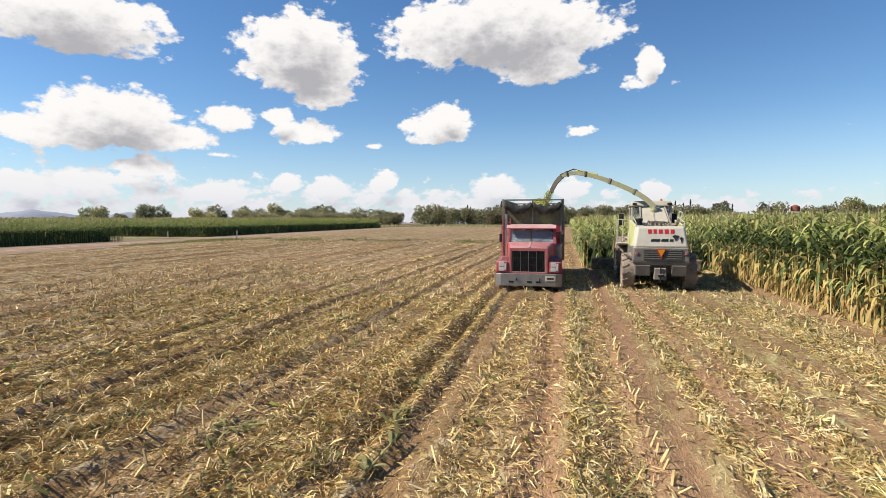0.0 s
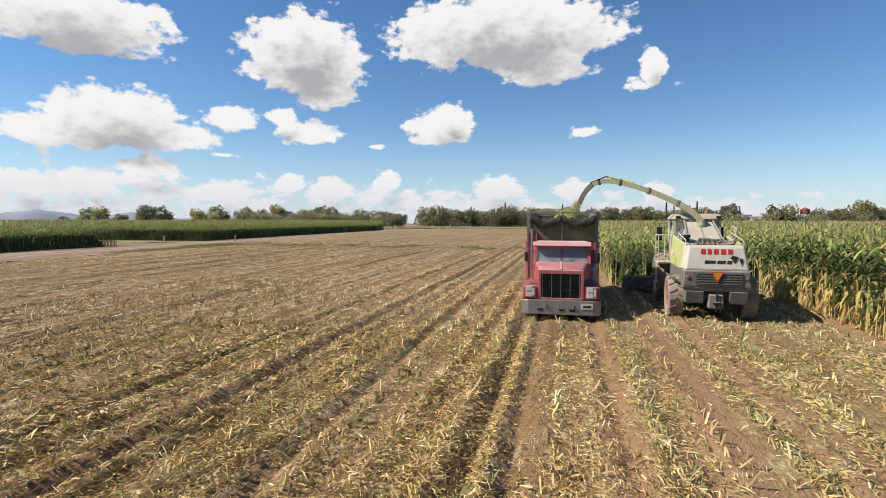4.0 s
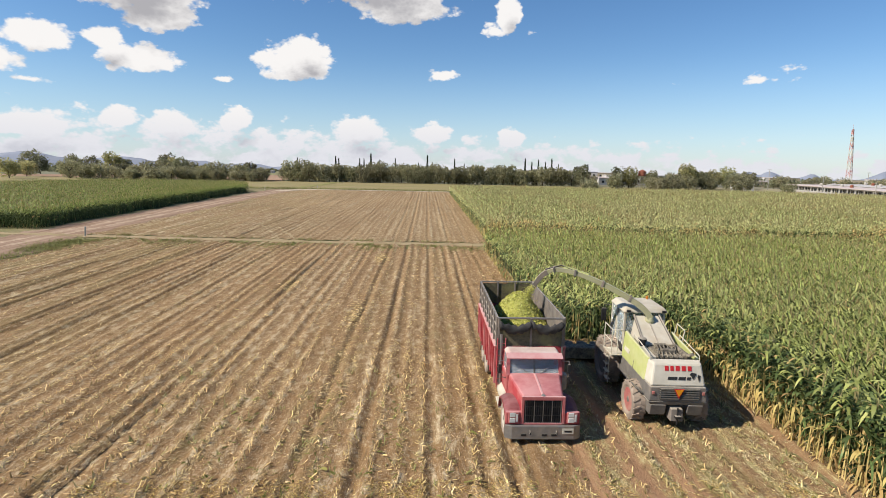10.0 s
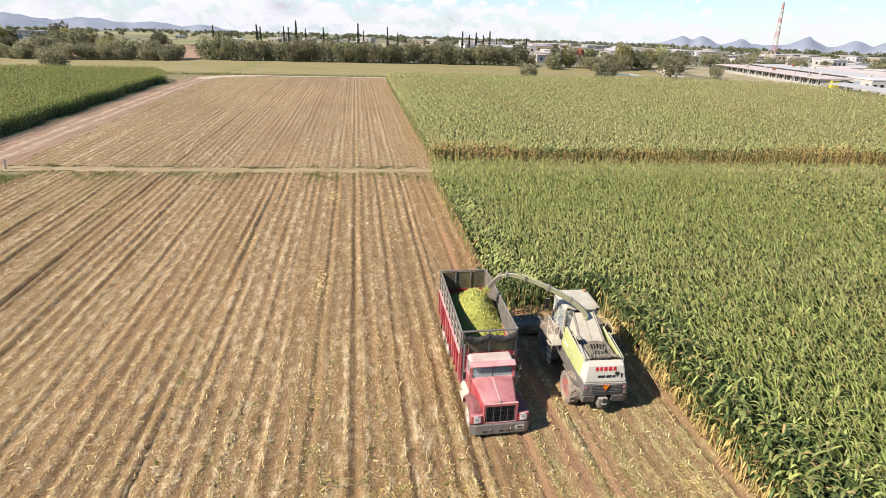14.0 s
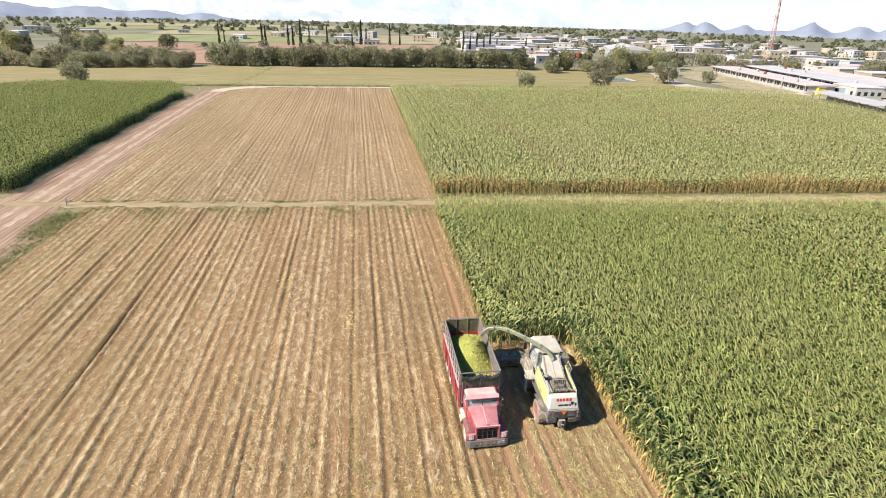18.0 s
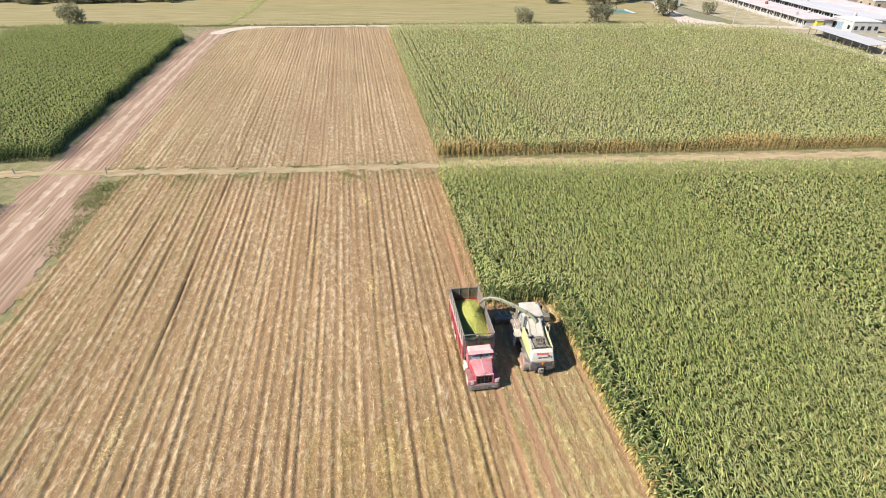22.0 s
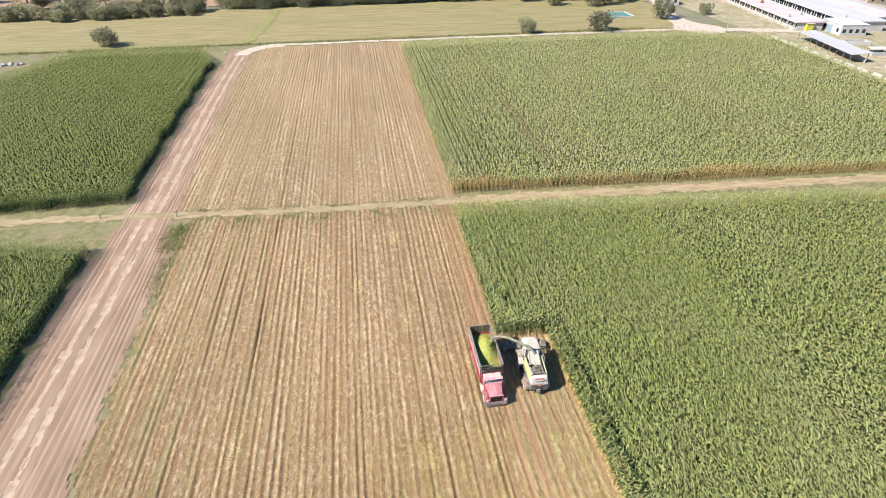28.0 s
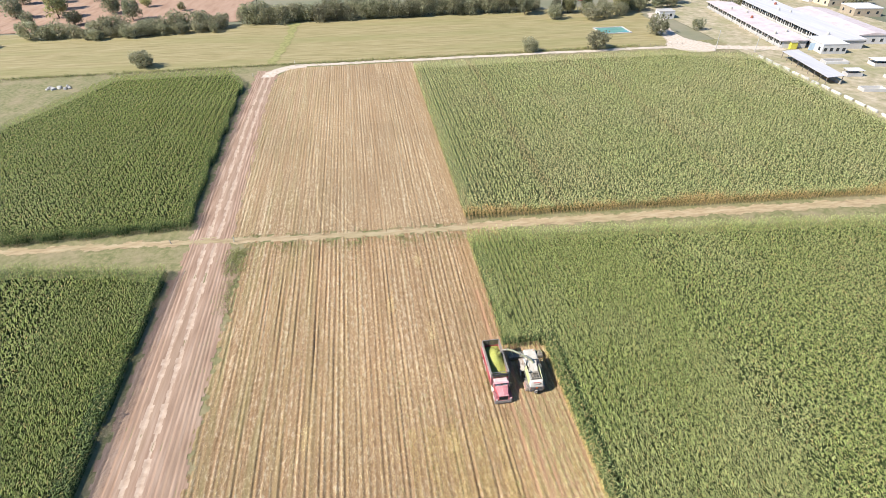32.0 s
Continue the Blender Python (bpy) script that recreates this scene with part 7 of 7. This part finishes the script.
def tree(kind, k, x, y, scale, turn, label="", squash=1.0, group=""):
    name, words, cat = TREE_WORDS[kind]
    crown, trunk = TREES[kind, k]
    t = thing(name, label or words, cat, group)
    tied("crown", crown, t)
    tied("trunk", trunk, t)
    t.matrix_world = pose(x, y, float(ground_z(x, y)), 0, 0, turn) @ Matrix.Diagonal((scale, scale, scale * squash, 1))


rd = random.Random(5)
tree("bush", 0, 48.9, 163.4, 1.35, 20, "rounded olive-green bush beside the far track")
tree("bush", 1, 74.8, 162.6, 1.75, 80, "large dark bush at the corn's far corner", 0.95)
tree("bush", 2, -92.3, 169.5, 1.65, 10, "rounded bush by the far corner of the corn", 0.95)
tree("mesquite", 1, 107.0, 178.0, 1.6, 30, "lone spreading tree beside the drive")
tree("bush", 1, 127.0, 182.0, 1.1, 130, "low bush on the yard's grass")
# scrub between the meadow and the bare field
for k in range(20):
    u = k / 19
    tree(("bush", "mesquite")[k % 2], rd.randrange(3), -126 + 52 * u + rd.uniform(-1, 1), 214 + 4 * u * u + rd.uniform(-2.5, 4), rd.uniform(0.85, 1.25), rd.uniform(0, 360), "dense grey-green scrub along the meadow", group="scrub along the meadow")
# hedge behind the meadow
x = -64.0
while x < 62:
    tree("mesquite", rd.randrange(4), x + rd.uniform(-0.8, 0.8), 229.5 + 0.02 * x + rd.uniform(-2.5, 2.5), rd.uniform(1.2, 1.6), rd.uniform(0, 360), group="hedge trees", squash=rd.uniform(1.0, 1.3))
    x += rd.uniform(2.0, 3.4)
for x in (63, 66, 70, 72, 76, 79, 83, 86, 92, 95, 98, 104, 107, 111, 117, 120, 125, 129, 133, 138):
    tree(("mesquite", "broad")[x % 2], rd.randrange(3), x + rd.uniform(-1, 1), 222 + rd.uniform(-6, 12), rd.uniform(0.85, 1.2), rd.uniform(0, 360), "grey-green tree before the town")
for x, y, s in ((162, 219, 1.0), (172, 223, 0.8), (185, 229, 1.0), (196, 233, 0.8), (208, 236, 1.0), (217, 229, 0.9), (224, 210, 1.0), (233, 216, 1.1), (243, 226, 1.0), (90, 207, 0.9), (97, 209, 1.0), (106, 213, 1.0), (74, 211, 0.8), (122, 231, 1.1), (142, 232, 1.0), (150, 250, 1.0), (178, 262, 1.0), (205, 270, 1.1), (230, 268, 1.0), (128, 258, 1.0), (104, 262, 1.0), (250, 200, 1.1), (262, 240, 1.2)):
    tree("mesquite", rd.randrange(4), x, y, s * rd.uniform(1.2, 1.6), rd.uniform(0, 360), "rounded grey-green tree by the white buildings", rd.uniform(0.9, 1.15))
# left hedge along the bare field
for x in (-150, -143, -139, -133, -124, -118, -113, -107, -101, -97, -92, -84, -79, -74):
    tree(("mesquite", "bush")[x % 2], rd.randrange(3), x, 221 + 0.10 * (x + 110) + rd.uniform(-3, 3), rd.uniform(1.25, 1.7), rd.uniform(0, 360), "scrubby tree in the hedge by the bare field")
for x, y, s in ((-118, 246, 1.05), (-132, 262, 1.2), (-141, 240, 1.0), (-155, 258, 1.3), (-163, 280, 1.5), (-176, 262, 1.3), (-150, 300, 1.2), (-128, 300, 1.0), (-190, 300, 1.4), (-205, 270, 1.3), (-225, 300, 1.5), (-245, 280, 1.4), (-180, 235, 1.1), (-212, 236, 1.1), (-165, 205, 1.0), (-185, 196, 1.0), (-204, 190, 1.1), (-226, 205, 1.2),
                (-120, 275, 0.8), (-138, 283, 0.95), (-110, 320, 1.1), (-160, 240, 0.7), (-172, 300, 1.1), (-196, 250, 0.8), (-236, 250, 1.0), (-250, 225, 0.9), (-262, 262, 1.2), (-280, 240, 1.0), (-100, 262, 0.6), (-145, 320, 1.2), (-215, 320, 1.3), (-240, 330, 1.2)):
    tree("broad", rd.randrange(3), x, y, s * rd.uniform(0.85, 1.25), rd.uniform(0, 360), "tall broad tree beyond the corn plots", rd.uniform(0.65, 0.95))
for x, y, s in ((-67, 372, 1.3), (-65, 373, 1.2), (-53, 394, 1.5), (-50, 395, 1.3), (-43, 377, 1.6), (-39, 399, 1.2), (-26, 382, 1.4), (-9, 350, 1.1), (-3, 420, 1.6), (1, 422, 1.3), (19, 429, 1.6), (27, 432, 1.3), (-100, 400, 1.2), (-97, 402, 0.9), (-62, 252, 0.7),
                (52, 296, 1.2), (56, 297, 1.15), (60, 298, 1.2), (64, 298, 1.1), (68, 300, 1.2), (72, 300, 1.15), (86, 290, 1.1), (-12, 262, 0.8)):
    tree("cypress", rd.randrange(2), x, y, s * rd.uniform(0.85, 1.1), rd.uniform(0, 360), group="cypresses behind the hedge")


def far_woods():
    """Woods and groves out to the foot of the hills: clumps of crowns, thinner with distance."""
    r = np.random.default_rng(71)
    h = Heap()
    for count, d0, d1, a0, a1, crown, per, size in ((95, 300, 560, -62, -30, 3.4, 110, 0.7), (40, 330, 560, -28, 10, 2.8, 90, 0.7), (190, 270, 600, 8, 60, 3.4, 90, 0.7),
                                                    (330, 560, 1150, -65, 62, 4.6, 60, 1.4), (750, 1100, 3000, -65, 62, 6.5, 26, 3.2)):
        az, d = np.radians(r.uniform(a0, a1, count)), r.uniform(d0, d1, count)
        x, y = d * np.sin(az), d * np.cos(az) - 10
        ok = ~((np.abs(x + 150) < 95) & (y > 232) & (y < 330)) & (y > 236) & ~((x > -260) & (x < 60) & (y > 380) & (y < 760) & (r.uniform(0, 1, count) < 0.7))
        x, y = x[ok], y[ok]
        n = len(x)
        z = ground_z(x, y)
        s = crown * r.uniform(0.6, 1.4, n)
        dirs = r.normal(0, 1, (n, per, 3))
        dirs /= np.linalg.norm(dirs, axis=2)[..., None]
        dirs[..., 2] = np.abs(dirs[..., 2]) * 1.15 - 0.25
        c = np.stack([x, y, z + 0.35 * s], -1)[:, None] + dirs * (s[:, None] * r.uniform(0.6, 1.0, (n, per)))[..., None]
        c = c.reshape(-1, 3)
        k = len(c)
        a = r.normal(0, 1, (k, 3))
        a /= np.linalg.norm(a, axis=1)[:, None]
        b = np.cross(a, r.normal(0, 1, (k, 3)))
        b /= np.linalg.norm(b, axis=1)[:, None]
        q = size * r.uniform(0.6, 1.3, k)[:, None]
        h.add(np.stack([c - a * q, c - b * q * 0.7, c + a * q, c + b * q * 0.7], 1), np.array([[0, 1, 2], [0, 2, 3]]), np.zeros(k))
    tagged(new("far_woods", h.mesh("far_woods", [M["foliage2"]])), "dark groves and woods across the far plain", "woods", kind="stuff")


far_woods()
weeds("meadow_weeds", 1700, lambda r, n: np.stack([r.uniform(-150, 92, n), 163.4 + r.normal(0, 0.8, n)], -1), 0.7, M["weed"], "rough grass fringe between track and meadow", 43)


# ================= buildings =================
def house(x, y, w, d, h, turn, mat, roof_mat, label, gable=0.0, storeys=1, panes=3, name="house"):
    """A block with parapet or gabled roof, and its windows set into the two faces that look at the field."""
    t = thing(name, label, "house" if name == "house" else "building")
    part("wall", box(B(), -w / 2, w / 2, -d / 2, d / 2, -1.0, h), mat, t)
    if gable:
        bm = B()
        hexa(bm, [(-w / 2 - 0.3, -d / 2 - 0.3, h), (w / 2 + 0.3, -d / 2 - 0.3, h), (w / 2 + 0.3, d / 2 + 0.3, h), (-w / 2 - 0.3, d / 2 + 0.3, h)],
             [(-0.05, -d / 2 - 0.3, h + gable), (0.05, -d / 2 - 0.3, h + gable), (0.05, d / 2 + 0.3, h + gable), (-0.05, d / 2 + 0.3, h + gable)])
        part("roof", bm, roof_mat, t)
    else:
        part("roof", box(B(), -w / 2 - 0.15, w / 2 + 0.15, -d / 2 - 0.15, d / 2 + 0.15, h, h + 0.3, 0.03), roof_mat, t)
    for s in range(storeys):
        z = 1.0 + s * 2.8
        for k in range(panes):
            cx = -w / 2 + (k + 0.5) * w / panes
            part("window", box(B(), cx - 0.55, cx + 0.55, -d / 2 - 0.05, -d / 2 + 0.1, z, z + 1.15), M["window"], t)
        for k in range(max(1, panes - 1)):
            cy = -d / 2 + (k + 0.5) * d / max(1, panes - 1)
            part("window", box(B(), -w / 2 - 0.05, -w / 2 + 0.1, cy - 0.55, cy + 0.55, z, z + 1.15), M["window"], t)
    t.matrix_world = pose(x, y, float(ground_z(x, y)), 0, 0, turn)
    return t


# long low classroom-like block with a band of windows towards the corn
def long_block(x, y, length, depth, h, turn, label, openings, roof_mat, seed):
    t = thing("long_building", label, "building")
    part("wall", box(B(), 0, depth, -length / 2, length / 2, -0.5, h), M["plaster"], t, "white plastered wall")
    part("roof", hexa(B(), [(-1.2, -length / 2 - 0.5, h), (depth + 0.6, -length / 2 - 0.5, h), (depth + 0.6, length / 2 + 0.5, h), (-1.2, length / 2 + 0.5, h)],
                      [(-1.2, -length / 2 - 0.5, h + 0.22), (depth + 0.6, -length / 2 - 0.5, h + 0.5), (depth + 0.6, length / 2 + 0.5, h + 0.5), (-1.2, length / 2 + 0.5, h + 0.22)]), roof_mat, t, "pale flat roof with pinkish dust")
    part("plinth", box(B(), -0.25, 0.0, -length / 2, length / 2, 0, 0.5), M["slab"], t)
    for k in range(openings):
        yy = -length / 2 + (k + 0.5) * length / openings
        w = part("window", box(B(), -0.06, 0.12, yy - 0.36 * length / openings, yy + 0.36 * length / openings, 1.05, h - 0.45), M["window"], t, "dark window")
        part("window_frame", box(B(), -0.09, -0.05, yy - 0.03, yy + 0.03, 1.05, h - 0.45), M["white"], w)
        if k % 2 == 0:
            part("porch_post", box(B(), -1.08, -0.93, yy - 0.5 * length / openings - 0.08, yy - 0.5 * length / openings + 0.08, 0, h), M["plaster"], t)
    r = random.Random(seed)
    for k in range(5):
        yy = r.uniform(-length / 2 + 3, length / 2 - 3)
        part("roof_tank", turned(B(), [(0, 0.55), (0.9, 0.55), (1.1, 0.2)], (r.uniform(1, depth - 1), yy, h + 0.3), "Z", 12), M["rust"] if k == 2 else M["slab"], t)
    t.matrix_world = pose(x, y, float(ground_z(x, y)) + 0.05, 0, 0, turn)
    return t


long_block(148.5, 185, 70, 9, 2.75, -8.5, "long low white building with a row of dark windows", 30, M["pinkroof"], 1)
long_block(166.0, 183, 74, 12, 3.1, -8.5, "second long white block with a pale pitched roof", 22, M["sheet"], 2)
house(158, 146, 9, 11, 3.4, -8, M["plaster"], M["sheet"], "white end building with a blue door", panes=4)
house(184, 172, 16, 46, 3.4, -8, M["plaster"], M["pinkroof"], "large white hall with a pale sheet roof", gable=1.0, panes=5, name="hall")
house(205, 140, 14, 30, 3.4, -8, M["plaster"], M["sheet"], "white shed behind the yard", gable=1.2, panes=4, name="hall")
gate_box = thing("guard_box", "small yellow and blue painted gate cabin", "cabin", at=pose(147.2, 149.5, 0.05, 0, 0, -8))
part("body", box(B(), -1.2, 1.2, -1.0, 1.0, 0, 2.5, 0.03), M["yellow"], gate_box)
part("roof", box(B(), -1.4, 1.4, -1.2, 1.2, 2.5, 2.65, 0.02), M["slab"], gate_box)
blue = thing("blue_door", "pale blue sheet gate beside the white wall", "gate", at=pose(153.5, 146.0, 0.05, 0, 0, -8))
part("leaf", box(B(), -2.0, 2.0, -0.06, 0.0, 0.05, 2.6, 0.01), M["skyblue"], blue)
part("leaf_frame", box(B(), -2.1, 2.1, 0.0, 0.08, 0.0, 2.75, 0.01), M["white"], blue)

shed = thing("open_shed", "long open shed with a pale mono-pitch roof on posts", "shed", at=pose(135.6, 125.0, 0.03, 0, 0, -9.5))
part("roof", hexa(B(), [(-2.6, -14.5, 2.3), (2.8, -14.5, 2.8), (2.8, 14.5, 2.8), (-2.6, 14.5, 2.3)], [(-2.6, -14.5, 2.42), (2.8, -14.5, 2.92), (2.8, 14.5, 2.92), (-2.6, 14.5, 2.42)]), M["sheet"], shed, "pale corrugated sheet roof")
for k in range(9):
    for sx, zz in ((-2.3, 2.3), (2.5, 2.75)):
        part("post", box(B(), sx - 0.08, sx + 0.08, -14 + 3.5 * k - 0.08, -14 + 3.5 * k + 0.08, 0, zz), M["timber"], shed)
part("back_wall", box(B(), 2.2, 2.4, -14, 14, 0, 1.2), M["slab"], shed)

wall = thing("boundary_wall", "broken line of low whitewashed wall beside the corn", "wall")
for k in range(13):
    y = 141 - k * 4.7
    part("wall_piece", box(B(), 128.6 - 0.05 * k * 0.7 - 0.2, 128.6 - 0.035 * k + 0.2, y - 1.75, y + 1.4 + 0.3 * (k % 3), 0, 0.75 + 0.12 * (k % 2), 0.04), M["plaster"], wall)
for k, (x, y, w, d) in enumerate(((141, 104, 7, 3), (146, 118, 5, 3), (150, 131, 8, 3.5), (143, 92, 9, 3), (158, 112, 8, 4), (165, 126, 9, 4), (152, 98, 6, 3))):
    pen = thing("animal_pen", "low pale-walled pen in the yard", "pen", at=pose(x, y, 0.04, 0, 0, -9))
    for x0, x1, y0, y1 in ((-w / 2, w / 2, -d / 2, -d / 2 + 0.25), (-w / 2, w / 2, d / 2 - 0.25, d / 2), (-w / 2, -w / 2 + 0.25, -d / 2 + 0.25, d / 2 - 0.25), (w / 2 - 0.25, w / 2, -d / 2 + 0.25, d / 2 - 0.25)):
        part("wall", box(B(), x0, x1, y0, y1, 0, 1.0, 0.03), M["plaster"], pen)
    if k % 2:
        part("roof", box(B(), -w / 2 - 0.2, w / 2 + 0.2, -d / 2 - 0.2, d / 2 + 0.2, 1.9, 2.0), M["sheet"], pen)
        for sx in (-1, 1):
            for sy in (-1, 1):
                part("post", box(B(), sx * (w / 2 - 0.2) - 0.06, sx * (w / 2 - 0.2) + 0.06, sy * (d / 2 - 0.2) - 0.06, sy * (d / 2 - 0.2) + 0.06, 1.0, 1.9), M["timber"], pen)

house(124, 205, 7, 5, 3.0, -5, M["plaster"], M["slab"], "small white house under the trees", panes=2)
house(159, 318, 24, 40, 5.5, -18, M["plaster"], M["sheet"], "large white warehouse with a low gable roof", gable=2.2, panes=5, name="warehouse")
house(110, 300, 22, 10, 4.5, -4, M["plaster"], M["sheet"], "white flat-roofed building in the town", panes=4)
house(105, 440, 56, 14, 4.5, -4, M["plaster"], M["sheet"], "long pale building behind the cypresses", panes=6)
house(-12, 485, 26, 10, 3.5, -4, M["plaster"], M["sheet"], "long pale building behind the hedge", panes=6)
house(5, 424, 12, 8, 3.4, 3, M["plaster"], M["pinkroof"], "low farm building behind the hedge", panes=4)
r = random.Random(8)
for k in range(260):
    az = r.uniform(10, 56) if k < 235 else r.uniform(-50, 8)
    d = 285 + 520 * r.random() ** 1.3 if k < 235 else r.uniform(440, 950)
    x, y = d * math.sin(radians(az)), d * math.cos(radians(az)) - 15
    if x < 215 and y < 255 or (120 < x < 195 and y < 350):
        continue
    w, dd, st = r.uniform(8, 22), r.uniform(7, 14), 2 if r.random() < 0.3 else 1
    mat = M["plaster"] if r.random() < 0.6 else M["render2"]
    house(x, y, w, dd, 3.3 + 2.8 * (st - 1), r.uniform(-25, 15), mat, M["sheet"] if r.random() < 0.5 else M["pinkroof"], "whitewashed flat-roofed town house" if mat is M["plaster"] else "ochre flat-roofed town house", storeys=st, panes=r.choice((2, 3, 3, 4)))


RUBBLE = (-113, 150)
for k in range(9):
    heap = thing("rubble_block", "broken pale concrete block dumped by the corn", "rubble", "rubble by the corn", at=pose(RUBBLE[0] + 1.7 * (k % 5) - 3 + r.uniform(-0.5, 0.5), RUBBLE[1] + 1.5 * (k // 5) + r.uniform(-0.5, 0.5), 0.0, r.uniform(-12, 12), r.uniform(-12, 12), r.uniform(0, 180)))
    part("block", box(B(), -0.8, 0.8, -0.45, 0.45, -0.1, r.uniform(0.35, 0.8), 0.08, (0.12, 0.08)), M["slab"], heap)

# ================= tower, mast, poles, posts =================
tower = thing("water_tower", "rust-red water tank on a four-legged steel frame", "water tower", at=pose(89.5, 222, -0.2))
part("tank", turned(B(), [(5.6, 1.35), (5.7, 1.6), (7.4, 1.6), (7.5, 1.65), (8.1, 0.5), (8.3, 0.1)], (0, 0, 0), "Z", 24), M["rust"], tower, "rust-red cylindrical tank with a cone lid")
for sx in (-1, 1):
    for sy in (-1, 1):
        part("leg", rod(B(), (sx * 1.5, sy * 1.5, 0), (sx * 1.05, sy * 1.05, 5.65), 0.10), M["slab"], tower)
for z in (1.8, 3.7):
    for a, b in (((-1, -1), (1, -1)), ((1, -1), (1, 1)), ((1, 1), (-1, 1)), ((-1, 1), (-1, -1))):
        w = 1.5 - 0.08 * z
        part("brace", rod(B(), (a[0] * w, a[1] * w, z), (b[0] * w, b[1] * w, z + 0.9), 0.05), M["slab"], tower)

mast = thing("radio_mast", "tall red and white lattice radio mast in the town", "mast", at=pose(252, 310, float(ground_z(252, 310)), 0, -3, 0))
for k in range(9):
    z0, z1 = k * 4.0, k * 4.0 + 4.0
    w0, w1 = 2.1 - 0.17 * k, 2.1 - 0.17 * (k + 1)
    bm = B()
    for j in range(3):
        a, b = 2.094 * j, 2.094 * (j + 1)
        p = lambda w, q, z: (w * math.cos(q), w * math.sin(q), z)
        rod(bm, p(w0, a, z0), p(w1, a, z1), 0.17, seg=5)
        rod(bm, p(w0, a, z0), p(w1, b, z1), 0.09, seg=4)
        rod(bm, p(w0, b, z0), p(w1, a, z1), 0.09, seg=4)
        rod(bm, p(w1, a, z1), p(w1, b, z1), 0.09, seg=4)
    part("lattice_section", bm, M["mastred"] if k % 2 == 0 else M["white"], mast)
for z, a in ((31, 0.5), (33, 2.4), (27, 4.2)):
    part("antenna", rod(B(), (0.5 * math.cos(a), 0.5 * math.sin(a), z), (0.9 * math.cos(a), 0.9 * math.sin(a), z), 0.5, seg=14), M["white"], mast)
part("antenna_rod", rod(B(), (0, 0, 35.8), (0, 0, 39), 0.06), M["mastred"], mast)


def utility_pole(x, y, h, label, arms=True):
    t = thing("utility_pole", label, "pole", "power poles", at=pose(x, y, float(ground_z(x, y)), 0, 0, 10))
    part("shaft", rod(B(), (0, 0, -0.3), (0, 0, h), 0.16, 0.10, 9), M["slab"], t)
    if arms:
        part("crossarm", box(B(), -0.9, 0.9, -0.06, 0.06, h - 0.5, h - 0.38), M["timber"], t)
        for k in (-0.8, 0.0, 0.8):
            part("insulator", rod(B(), (k, 0, h - 0.38), (k, 0, h - 0.2), 0.05), M["white"], t)


utility_pole(79.5, 219, 9.5, "pale concrete power pole at the meadow's edge")
utility_pole(117.5, 152, 7.5, "leaning pale pole beside the drive", False)
utility_pole(131, 148, 6.0, "thin pale pole in the yard", False)
utility_pole(152, 232, 9.5, "concrete power pole behind the long building")
utility_pole(205, 240, 9.5, "concrete power pole in the town")
utility_pole(40, 268, 9.5, "concrete power pole behind the hedge")


def marker_post(x, y, h, tilt, label):
    t = thing("marker_post", label, "post", "white marker posts", at=pose(x, y, 0.04, 0, tilt, 25))
    part("stake", box(B(), -0.07, 0.07, -0.07, 0.07, -0.1, h, 0.012), M["white"], t)
    part("cap", box(B(), -0.085, 0.085, -0.085, 0.085, h, h + 0.05, 0.01, (0.03, 0.03)), M["slab"], t)


marker_post(-41.9, 51.0, 1.1, 4, "white concrete marker post where the tracks meet")
marker_post(-53.8, 52.4, 0.9, -3, "white marker post across the dirt road")
marker_post(-51.6, 152.0, 1.0, 2, "white marker post at the bend of the dirt road")
marker_post(-38.5, 164.2, 1.2, 0, "pale gatepost on the far track")
for k in range(9):
    x = 92 + k * 2.2
    fp = thing("fence_post", "grey timber fence post by the meadow", "fence post", "meadow fence", at=pose(x, 163.2 - 0.012 * x, 0.03, 0, (k % 3 - 1) * 3, 0))
    part("stake", rod(B(), (0, 0, -0.1), (0, 0, 1.1), 0.05, seg=7), M["timber"], fp)

corn_plants()
